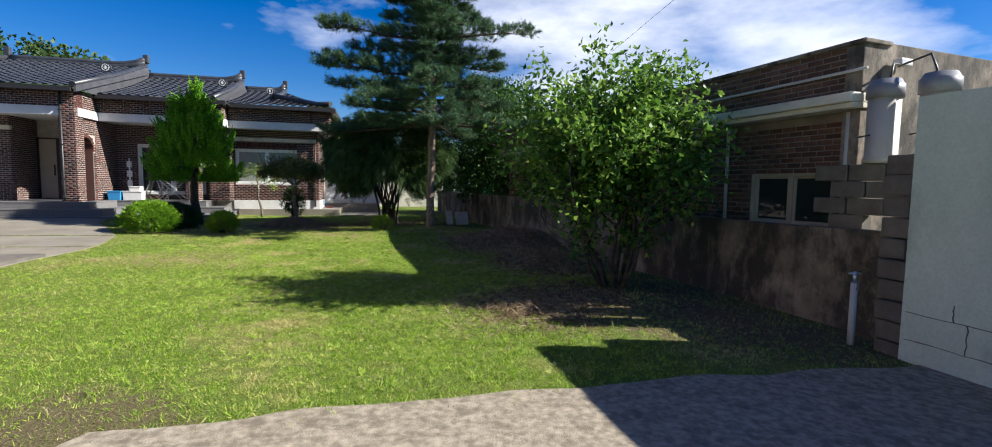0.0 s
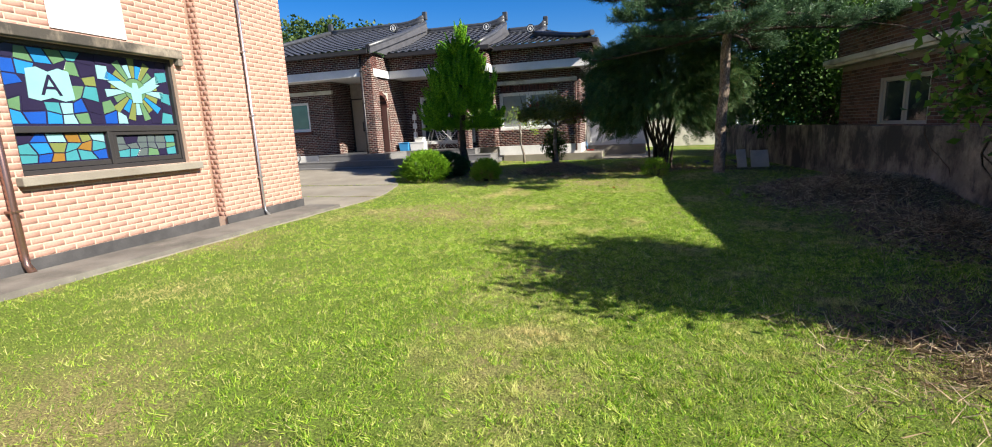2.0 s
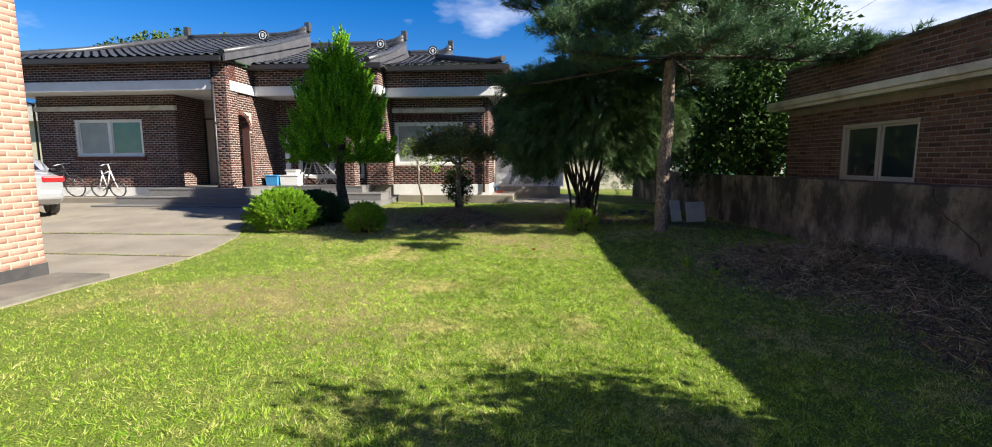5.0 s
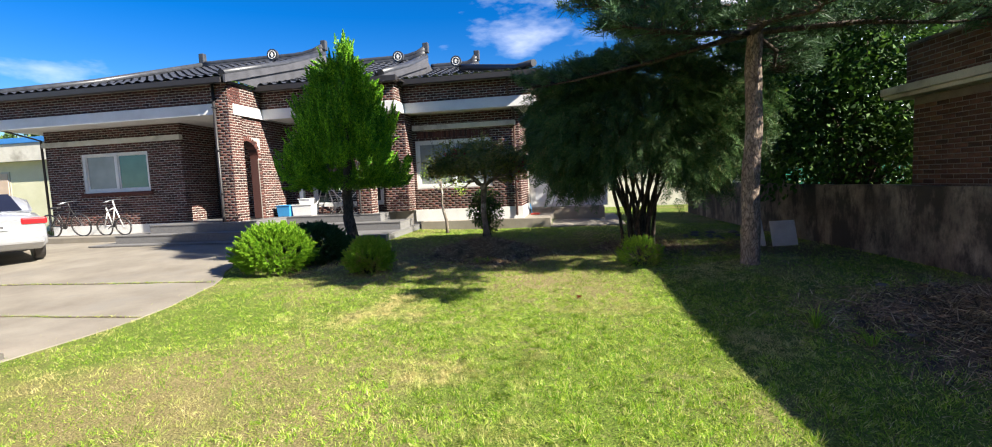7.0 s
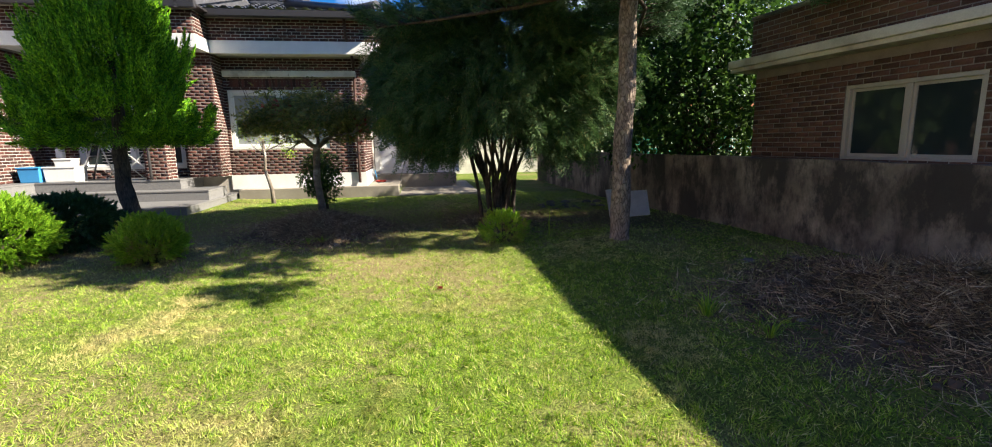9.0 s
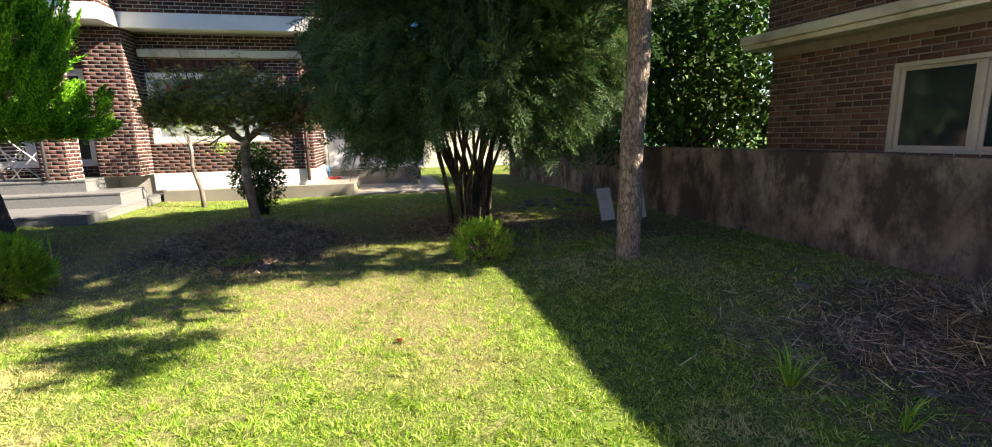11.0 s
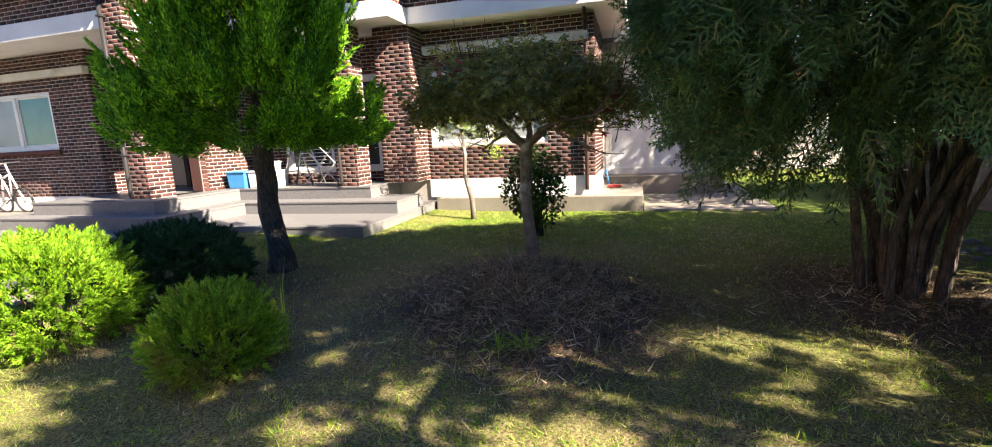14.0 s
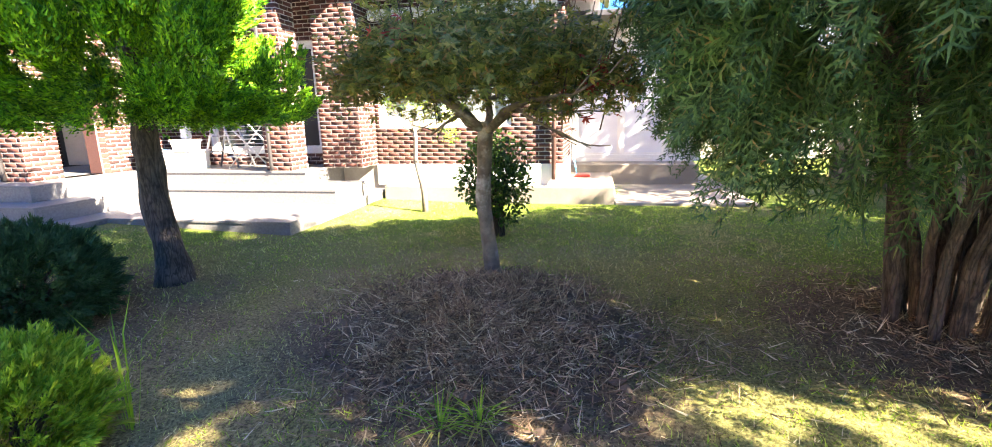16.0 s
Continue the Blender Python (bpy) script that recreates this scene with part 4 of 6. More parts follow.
box(bm, -8.9, -8.78, -0.38, -0.2, 0.75, 2.95)
box(bm, -9.44, -8.9, -0.38, -0.2, 2.9, 2.95)
part("door_frame", bm, M_BLACK_METAL, HS, "black door frame")

boxed("porch_wall", (-8.778, -7.46, -0.3, -0.12, 0.75, 3.55), M_MORTAR_L, HS)
brick_face(HS, pose(0, -0.3, 0), -8.778, -7.46, 0.76, 3.55, [], M_BRICK_DARK, M_BRICK_DARK_ONE)
boxed("porch_wall", (-9.49, -8.78, -0.3, -0.12, 2.952, 3.55), M_MORTAR_L, HS)

# terrace and steps in granite
TER = thing("terrace", HM, "pale grey granite terrace with three broad steps", "steps")
for name, d in (("landing", (-9.5, -3.85, -1.2, -0.001, 0.3, 0.75)), ("landing", (-9.5, -6.7, -3.0, -1.202, 0.3, 0.75)), ("tread", (-10.3, -3.12, -1.64, -0.6, 0.1, 0.535)), ("tread", (-10.2, -6.2, -3.35, -1.642, 0.1, 0.532)), ("tread", (-10.6, -5.7, -3.72, -2.882, 0.0, 0.326)), ("tread", (-10.59, -3.05, -2.88, 0.3, 0.0, 0.322))):
    u0, u1, v0, v1, z0, z1 = d
    bm = bmesh.new()
    box(bm, u0 + 0.012, u1 - 0.012, v0 + 0.012, v1, z0, z1 - 0.032)
    n = max(1, round((u1 - u0) / 0.9))
    base = part(name, bm, M_GRANITE, TER)
    for k in range(n):
        part("slab", box(bmesh.new(), u0 + (u1 - u0) * k / n + 0.0015, u0 + (u1 - u0) * (k + 1) / n - 0.0015, v0, v1, z1 - 0.03, z1, 0.003), M_GRANITE, base)
tagged(boxed("pavement_slab", (-3.0, 0.82, -0.25, 6.0, 0.0, 0.4), M_CONC, None, "", 0.012), "low concrete slab along the house foot", "paving", kind="structure").matrix_world = HM
tagged(boxed("pavement_slab_left", (-15.2, -9.6, -2.5, -1.4, 0.0, 0.45), M_CONC, None, "", 0.012), "low concrete slab along the house foot", "paving", kind="structure").matrix_world = HM
tagged(boxed("pavement_ramp", (0.83, 2.9, -0.3, 4.0, 0.0, 0.17), M_CONC, None, "", 0.01), "flat grey concrete apron beside the house", "paving", kind="structure").matrix_world = HM

# annexe porch, bright, at the side of the house
AN = thing("side_annexe", HM @ pose(0, 2.1, 0), "white panel annexe with pale sliding doors on a concrete step", "annexe")
boxed("step", (0.02, 2.45, -0.2, 3.0, 0.1, 0.55), M_CONC, AN, "", 0.012)
bm = bmesh.new()
slab_with_holes(bm, 0.02, 2.6, 0.55, 3.2, 0.55, 0.65, [(0.1, 1.95, 0.62, 2.75)])
part("wall", bm, M_WHITE, AN)
M_MILK = plain("milky_door_panel", (0.7, 0.73, 0.78), 0.3)
sliding_window(AN, 0.1, 1.95, 0.62, 2.75, 0.58, -1, M_FRAME, (M_MILK, M_MILK), fw=0.07)
boxed("roof", (0.02, 3.0, -0.3, 3.2, 3.3, 3.4), M_TILE_EDGE, AN, "", 0.01)


# ---- tiled roofs ----
def tile_field(u0, u1, eave_v, eave_z, ridge_v, ridge_z, hip=None, left=0.0, pitch=0.28, course=0.3):
    """Corrugated courses of tiles on one slope; hip: (u at the eave) cuts the right end slantwise from u1."""
    run = math.hypot(ridge_v - eave_v, ridge_z - eave_z)
    rows = int(run / course)
    du = pitch / 6
    nu = int(((hip or u1) - u0) / du)
    verts, faces = [], []
    dv, dz = (ridge_v - eave_v) / run, (ridge_z - eave_z) / run
    for r in range(rows):
        for k, s in ((0, r * run / rows), (1, (r + 1) * run / rows + 0.02)):
            base = len(verts)
            sag = 0.10 * math.sin(math.pi * s / run)
            for i in range(nu + 1):
                u = u0 + i * du
                lim = u1 + ((hip or u1) - u1) * max(0.0, 1 - s / run)
                u = min(max(u, u0 + left * s / run), lim)
                w = (u / pitch) % 1.0
                bump = 0.05 * math.sqrt(max(0.0, 1 - ((w - 0.5) / 0.3) ** 2)) if abs(w - 0.5) < 0.3 else 0.0
                h = bump + (0.028 if k == 0 else 0.0) - sag
                verts.append((u, eave_v + dv * s - dz * h, eave_z + dz * s + dv * h))
            if k:
                for i in range(nu):
                    faces.append((base - nu - 1 + i, base - nu + i, base + i + 1, base + i))
            elif r:
                for i in range(nu):
                    faces.append((base - nu - 1 + i, base - nu + i, base + i + 1, base + i))
    return mesh_from("tile_field", verts, faces, M_TILE)


ROOFS = [(-15.0, -7.0, -3.0, 4.38, 2.3, 6.12, None), (-7.05, -3.41, -1.65, 4.38, 2.59, 5.8, None), (-3.5, -1.82, -1.0, 4.38, 3.57, 5.65, 0.75)]
for u0, u1, ev, ez, rv, rz, hip in ROOFS:
    tagged(child("tile_field", tile_field(u0, u1, ev, ez, rv, rz, hip, 3.3 if u0 < -10 else 0.0), HS), kind="stuff")
    # ridge with a raised end
    n = 12
    ul = -11.7 if u0 < -10 else u0
    if u0 < -10:
        tubed("hip", [(u0 + 0.1, ev + 0.1, ez + 0.1), (-13.4, -0.5, 5.2), (-11.75, rv, rz + 0.1)], 0.1, M_TILE, HS)
        boxed("ridge_end", (-11.85, -11.65, rv - 0.09, rv + 0.09, rz + 0.1, rz + 0.5), M_TILE, HS, "", 0.03)
        child("side_slope", mesh_from("side_slope", [(u0, ev, ez), (ul, rv, rz), (ul, rv + 1, rz), (u0, rv + 4, ez)], [(0, 1, 2, 3)], M_TILE), HS)
    pts = [(ul + (u1 - ul) * i / n, rv, rz + 0.12 + 0.22 * max(0, (i / n - 0.75) / 0.25) ** 2) for i in range(n + 1)]
    bm = bmesh.new()
    tube(bm, pts, [0.1] * n + [0.13], 8)
    tube(bm, [(p[0], p[1], p[2] - 0.12) for p in pts], 0.13, 8)
    box(bm, u1 - 0.08, u1 + 0.12, rv - 0.09, rv + 0.09, rz + 0.2, rz + 0.55, 0.03)
    part("ridge", bm, M_TILE, HS, "black ridge tiles with an upturned end")
    # verge or hip
    foot = (hip - 0.2, ev + 0.25, ez + 0.12) if hip else (u1, ev, ez + 0.02)
    mid = (u1 - 0.05, rv + (ev - rv) * 0.5, rz + (ez - rz) * 0.5)
    if hip:
        tubed("verge", [(u1, rv, rz + 0.1), (u1 - 0.02, (rv + mid[1]) / 2, (rz + mid[2]) / 2 + 0.02), (mid[0], mid[1], mid[2] + 0.08)], 0.11, M_TILE, HS)
        tubed("hip", [(mid[0], mid[1], mid[2] + 0.1), (0.0, ev + 0.9, ez + 0.28), (foot[0], foot[1], foot[2] + 0.1)], 0.1, M_TILE, HS)
        verts = [(u1, rv, rz), (hip, ev, ez), (hip, rv + 3, ez), (u1, rv + 1, rz)]
        child("side_slope", mesh_from("side_slope", verts, [(0, 1, 2, 3)], M_TILE), HS)
    else:
        tubed("verge", [(u1, rv, rz + 0.1), (u1, (rv + ev) / 2, (rz + ez) / 2 + 0.02), (u1, ev, ez + 0.08)], 0.1, M_TILE, HS)
        verts = [(u1 + 0.09, rv, rz + 0.05), (u1 + 0.09, ev, ez + 0.05), (u1 + 0.09, ev, ez - 0.14), (u1 + 0.09, rv, rz - 0.25)]
        verts += [(x - 0.06, y, z) for x, y, z in verts]
        child("barge_board", mesh_from("barge_board", verts, [(0, 1, 2, 3), (7, 6, 5, 4), (0, 3, 7, 4), (1, 5, 6, 2), (3, 2, 6, 7), (0, 4, 5, 1)], M_TILE_EDGE), HS, "dark grey metal barge board")
        verts = [(u1 + 0.02, rv, rz + 0.02), (u1 + 0.02, ev + 0.05, ez - 0.02), (u1 + 0.02, 6.0, 4.3), (u1 + 0.02, rv + 1.5, rz - 0.5)]
        child("gable", mesh_from("gable", verts, [(0, 1, 2, 3)], M_TILE_EDGE), HS)
    # round end tile with pale emblem
    bm = bmesh.new()
    bmesh.ops.create_cone(bm, cap_ends=True, segments=20, radius1=0.17, radius2=0.17, depth=0.09, matrix=pose(mid[0] - 0.15, mid[1] - 0.1, mid[2] + 0.28, 90, 0, 0))
    e = part("end_tile", bm, M_TILE, HS, "round black end tile with a pale emblem")
    bm = bmesh.new()
    for k in range(10):
        a = k * math.tau / 10
        box(bm, -0.03, 0.03, -0.012, 0.0, -0.01, 0.01, m=pose(mid[0] - 0.15 + 0.11 * math.cos(a), mid[1] - 0.146, mid[2] + 0.28 + 0.11 * math.sin(a), 0, -math.degrees(a) + 90, 0))
    box(bm, -0.025, 0.025, -0.012, 0.0, -0.06, 0.06, m=pose(mid[0] - 0.15, mid[1] - 0.146, mid[2] + 0.28))
    box(bm, -0.05, 0.05, -0.012, 0.0, -0.012, 0.012, m=pose(mid[0] - 0.15, mid[1] - 0.147, mid[2] + 0.28))
    part("emblem", bm, M_FRAME, e)
# eave boards and gutters
for u0, u1, v in ((-14.95, -7.05, -3.0), (-7.1, -3.0, -1.65), (-3.1, 0.75, -1.0)):
    boxed("eave_board", (u0, u1, v, v + 0.12, 4.24, 4.4), M_BLACK_METAL, HS, "black gutter", 0.02)
    boxed("eave_soffit", (u0, u1, v + 0.12, v + 1.2, 4.302, 4.34), M_BLACK_METAL, HS)
boxed("eave_board", (0.65, 0.77, -0.9, 6.0, 4.24, 4.39), M_BLACK_METAL, HS, "black gutter", 0.02)


# ---- plants ----
def unit(v):
    return v / np.maximum(np.linalg.norm(v, axis=-1, keepdims=True), 1e-9)


def slivers(base, axis_dir, length, width, rng, facing=None):
    """Triangles: base point, direction, length and width (arrays); facing: the way their flat side tends to look."""
    f = rng.normal(size=base.shape)
    if facing is not None:
        f = 0.45 * f + facing
    side = unit(np.cross(axis_dir, f))
    w = side * width[:, None] / 2
    return np.stack([base - w, base + w, base + axis_dir * length[:, None]], 1)


def leaves(base, axis_dir, length, width, rng, fold=0.15):
    """Leaf-shaped quads, a bit folded."""
    side = unit(np.cross(axis_dir, 0.6 * rng.normal(size=base.shape) + np.array([0.2, 0, 1.0])))
    up = np.cross(side, axis_dir)
    mid = base + axis_dir * (length * 0.45)[:, None] - up * (length * fold)[:, None]
    w = side * (width / 2)[:, None]
    return np.stack([base, mid + w, base + axis_dir * length[:, None], mid - w], 1)


def sprays(points, dirs, n, length, width, spread, reach, rng):
    """Each point carries a plume of n slivers along its direction."""
    k = len(points)
    s = rng.uniform(0, 1, (k, n))
    d0 = dirs[:, None, :] + rng.normal(0, spread, (k, n, 3))
    d0 = unit(d0)
    b = points[:, None, :] + dirs[:, None, :] * (s * reach)[..., None] + rng.normal(0, 1, (k, n, 3)) * ((1 - s) * reach * spread * 0.4)[..., None]
    ln = length * rng.uniform(0.6, 1.3, k * n)
    return slivers(b.reshape(-1, 3), d0.reshape(-1, 3), ln, width * rng.uniform(0.6, 1.4, k * n), rng)


def plumes(points, dirs, n, reach, fat, length, width, rng, loose=0.3):
    """Each point carries a flame-shaped spray: thick at its foot, drawn to a tip."""
    k = len(points)
    s = rng.uniform(0, 1, (k, n)) ** 0.8
    size = rng.uniform(0.6, 1.25, (k, 1))
    off = rng.normal(0, 1, (k, n, 3))
    off -= dirs[:, None] * (off * dirs[:, None]).sum(-1, keepdims=True)
    off = unit(off) * (np.sqrt(rng.uniform(0, 1, (k, n))) * fat * (1.02 - s) * size)[..., None]
    b = points[:, None] + dirs[:, None] * (s * reach * size)[..., None] + off
    d = unit(dirs[:, None] + 0.55 * unit(off) * (1 - s)[..., None] + rng.normal(0, loose, (k, n, 3)))
    m = k * n
    return slivers(b.reshape(-1, 3), d.reshape(-1, 3), length * rng.uniform(0.6, 1.3, m), width * rng.uniform(0.6, 1.4, m), rng, unit(off).reshape(-1, 3))


def ferns(points, dirs, reach, rng, pairs=8):
    """Flat feathery sprays: a curving rib with side branchlets that carry short tips."""
    k = len(points)
    nrm = unit(np.cross(dirs, rng.normal(size=(k, 3))))
    side = np.cross(nrm, dirs)
    size = reach * rng.uniform(0.6, 1.25, k)
    droop = np.array([0, 0, -1.0])
    out = []

    def add_tip(b, d, ln, w):
        out.append(slivers(b, d, ln, w, rng, nrm * 1.5))
    for i in range(pairs):
        s = (i + 0.4) / pairs
        root = points + dirs * (s * size)[:, None] + droop * (0.25 * s * s * size)[:, None]
        add_tip(root, unit(dirs + 0.5 * s * droop), size / pairs * 1.7, np.full(k, 0.011))
        for q in (-1, 1):
            d = unit(dirs * 0.8 + q * side + 0.3 * s * droop + rng.normal(0, 0.12, (k, 3)))
            ln = size * (0.5 - 0.32 * s) * rng.uniform(0.8, 1.2, k)
            add_tip(root, d, ln, np.full(k, 0.0125))
            for f in (0.35, 0.65):
                for r in (-1, 1):
                    e = unit(d + 0.75 * r * np.cross(nrm, d))
                    add_tip(root + d * (ln * f)[:, None], e, ln * 0.42, np.full(k, 0.0095))
    return np.concatenate(out, 0)


def crown(parent, tris, mat, name="crown", label=""):
    return child(name, tri_mesh(name, tris, mat), parent, label)


def conifer_cone(rng):
    """The conical juniper: dense upward plumes on a lobed cone with a flat foot."""
    t = thing("juniper_tree", pose(-9.3, 15.15, 0.18), "clipped conical juniper with bright green foliage", "tree")
    part("trunk", knobbly(bmesh.new(), [(0.06, -0.03, -0.1), (0.03, 0.0, 0.25), (-0.05, 0.0, 0.7), (-0.04, 0.0, 1.1), (0.0, 0.0, 1.7), (0, 0, 3.2)], [0.17, 0.115, 0.1, 0.1, 0.09, 0.03], 0.3), M_BARK, t)
    nc, per = 84, 12
    hc = 1 - np.sqrt(rng.uniform(0, 1, nc))
    ac = np.arange(nc) * 2.39996 + rng.normal(0, 0.2, nc)
    fc = rng.uniform(0.7, 1.14, nc)
    h = (np.repeat(hc, per) + rng.normal(0, 0.024, nc * per)).clip(0, 1)
    an = np.repeat(ac, per) + rng.normal(0, 0.07, nc * per) / (1.15 - h)
    n = nc * per
    prof = np.where(h < 0.1, 0.97 + 0.3 * h, 1.0 - (np.maximum(h - 0.1, 0) / 0.9) ** 1.3)
    r = 1.2 * prof * np.repeat(fc, per) * rng.uniform(0.55, 1.0, n) ** 0.6
    p = np.stack([r * np.cos(an), r * np.sin(an), 1.34 + 2.72 * h], 1)
    d = unit(np.stack([np.cos(an) * 0.42, np.sin(an) * 0.42, 0.85 + 0.8 * h], 1) + rng.normal(0, 0.13, (n, 3)))
    d[h < 0.05, 2] *= 0.35
    # the inner boughs that close the crown round the stem
    m = 560
    hi, ai = rng.uniform(0, 1, m) ** 1.7 * 0.85, rng.uniform(0, math.tau, m)
    ri = 1.02 * (1 - hi) * np.sqrt(rng.uniform(0.1, 1, m))
    p = np.concatenate([p, np.stack([ri * np.cos(ai), ri * np.sin(ai), 1.32 + 2.8 * hi], 1)])
    d = np.concatenate([d, unit(np.stack([np.cos(ai), np.sin(ai), np.where(hi < 0.12, 0.1, 0.6)], 1))])
    d = unit(d)
    low = p[:, 2] < 1.95
    tips = [plumes(p[~low], d[~low], 260, 0.48, 0.085, 0.042, 0.016, rng, 0.28), plumes(p[low], d[low], 250, 0.27, 0.11, 0.042, 0.016, rng, 0.4)]
    crown(t, np.concatenate(tips), M_JUNIPER)
    return t


def globe_bush(name, x, y, rx, ry, rz, mat, label, rng, n=1100, length=0.07, up=0.5, twigs=True, density=75, reach=0.12):
    t = thing(name, pose(x, y, float(hgt(x, y)) - 0.02), label, "shrub")
    for k in range(7):
        a = k * 2.4
        tubed("stem", [(0.05 * math.cos(a), 0.05 * math.sin(a), -0.03), (0.4 * rx * math.cos(a), 0.4 * ry * math.sin(a), rz * 0.8), (0.66 * rx * math.cos(a), 0.66 * ry * math.sin(a), rz * 1.2)], [0.025, 0.016, 0.006], M_BARK, t, "", 5)
    d = unit(rng.normal(size=(n, 3)))
    d[:, 2] = np.where(d[:, 2] < -0.75, -d[:, 2], d[:, 2])
    an = np.arctan2(d[:, 1], d[:, 0])
    lob = (1 + 0.06 * np.sin(4 * an + 3 * d[:, 2]) + 0.05 * np.sin(7 * an)) * rng.uniform(0.7, 1.0, n) ** 0.5
    p = d * np.array([rx, ry, rz]) * lob[:, None] + np.array([0, 0, rz * 0.98])
    p[:, 2] = np.maximum(p[:, 2], 0.03)
    dd = unit(d + np.array([0, 0, up]) + rng.normal(0, 0.3, (n, 3)))
    crown(t, plumes(p, dd, density, reach, reach * 0.36, length * 0.6, length * 0.17, rng), mat, "foliage")
    return t


def limbs(bm, starts, rng, depth, length, radius, rise, spread, ends):
    """Branching limbs, each forking twice; collects the tips."""
    for p, d in starts:
        p, d = Vector(p), Vector(d).normalized()
        pts, q = [p], p
        for k in range(4):
            d = (d + Vector(rng.normal(0, spread * 0.35, 3)) + Vector((0, 0, rise))).normalized()
            q = q + d * length / 4
            pts.append(q)
        tube(bm, pts, [radius * (1 - 0.13 * k) for k in range(5)], 6 if radius > 0.02 else 4)
        ends += pts[2:]
        if depth:
            kids = []
            for j in range(3):
                kd = (d + Vector(rng.normal(0, spread, 3))).normalized()
                kids.append((pts[2 + j % 3], kd))
            limbs(bm, kids, rng, depth - 1, length * 0.68, radius * 0.5, rise, spread, ends)


def near_shrub(rng):
    t = thing("broadleaf_shrub", pose(1.62, 6.6, float(hgt(1.62, 6.6)) - 0.05), "tall many-stemmed shrub with glossy green leaves", "shrub")
    bm, ends = bmesh.new(), []
    st = []
    for k in range(11):
        a = k * 2.4 + 0.3
        st.append(((0.12 * math.cos(a), 0.12 * math.sin(a), 0), (0.42 * math.cos(a), 0.42 * math.sin(a), 1.0)))
    limbs(bm, st, rng, 2, 1.62, 0.03, 0.13, 0.58, ends)
    part("stem", bm, M_BARK, t)
    e = np.array([tuple(q) for q in ends])
    e = e[(np.hypot(e[:, 0], e[:, 1]) < 1.5) & (e[:, 2] < 3.55) & (e[:, 2] > 0.6)]
    n = 17000
    b = e[rng.integers(0, len(e), n)] + rng.normal(0, 0.13, (n, 3))
    d = unit(rng.normal(0, 1, (n, 3)) + np.array([0, 0, -0.35]) + 0.5 * unit(b * np.array([1, 1, 0.2])))
    ln = rng.uniform(0.06, 0.115, n)
    crown(t, leaves(b, d, ln, ln * 0.62, rng), M_SHRUB, "foliage")
    return t


def thuja(rng):
    t = thing("thuja_tree", pose(-3.6, 16.45, 0.1), "dark many-stemmed thuja with drooping feathery sprays", "tree")
    bm = bmesh.new()
    tips = []
    for k in range(24):
        a = k * 2.39996
        s = 0.05 + 0.27 * ((k * 7) % 10) / 10
        lean = 0.35 + 0.5 * ((k * 3) % 7) / 7
        pts = [(s * math.cos(a), s * math.sin(a), -0.05), ((s + 0.12 * lean) * math.cos(a), (s + 0.12 * lean) * math.sin(a), 0.6), ((s + 0.6 * lean) * math.cos(a + 0.6), (s + 0.6 * lean) * math.sin(a + 0.6), 1.6), ((s + 1.5 * lean) * math.cos(a + 0.3), (s + 1.5 * lean) * math.sin(a + 0.3), 2.7)]
        knobbly(bm, pts, [0.034, 0.03, 0.02, 0.009], 0.35, 7, 14)
        tips += pts[2:]
    part("trunk", bm, M_BARK, t)
    n = 7600
    an = rng.uniform(0, math.tau, n)
    h = rng.uniform(0, 1, n)
    R = 1.95 * np.sqrt(np.clip(1 - (np.abs(h - 0.34) / 0.68) ** 2.0, 0.02, 1)) * (1 + 0.12 * np.sin(3 * an + 5 * h) + 0.1 * np.sin(7 * an - 4 * h))
    r = R * rng.uniform(0.35, 1.0, n) ** 0.5
    z = 1.42 + 2.05 * h + 0.25 * np.sin(4 * an + 1.0) * (1 - h) + 0.12 * rng.normal(size=n)
    p = np.stack([r * np.cos(an), r * np.sin(an), z], 1)
    d = unit(np.stack([np.cos(an) * 0.7, np.sin(an) * 0.7, -0.75 + 0.9 * h], 1) + rng.normal(0, 0.3, (n, 3)))
    crown(t, ferns(p, d, 0.3, rng), M_THUJA)
    return t


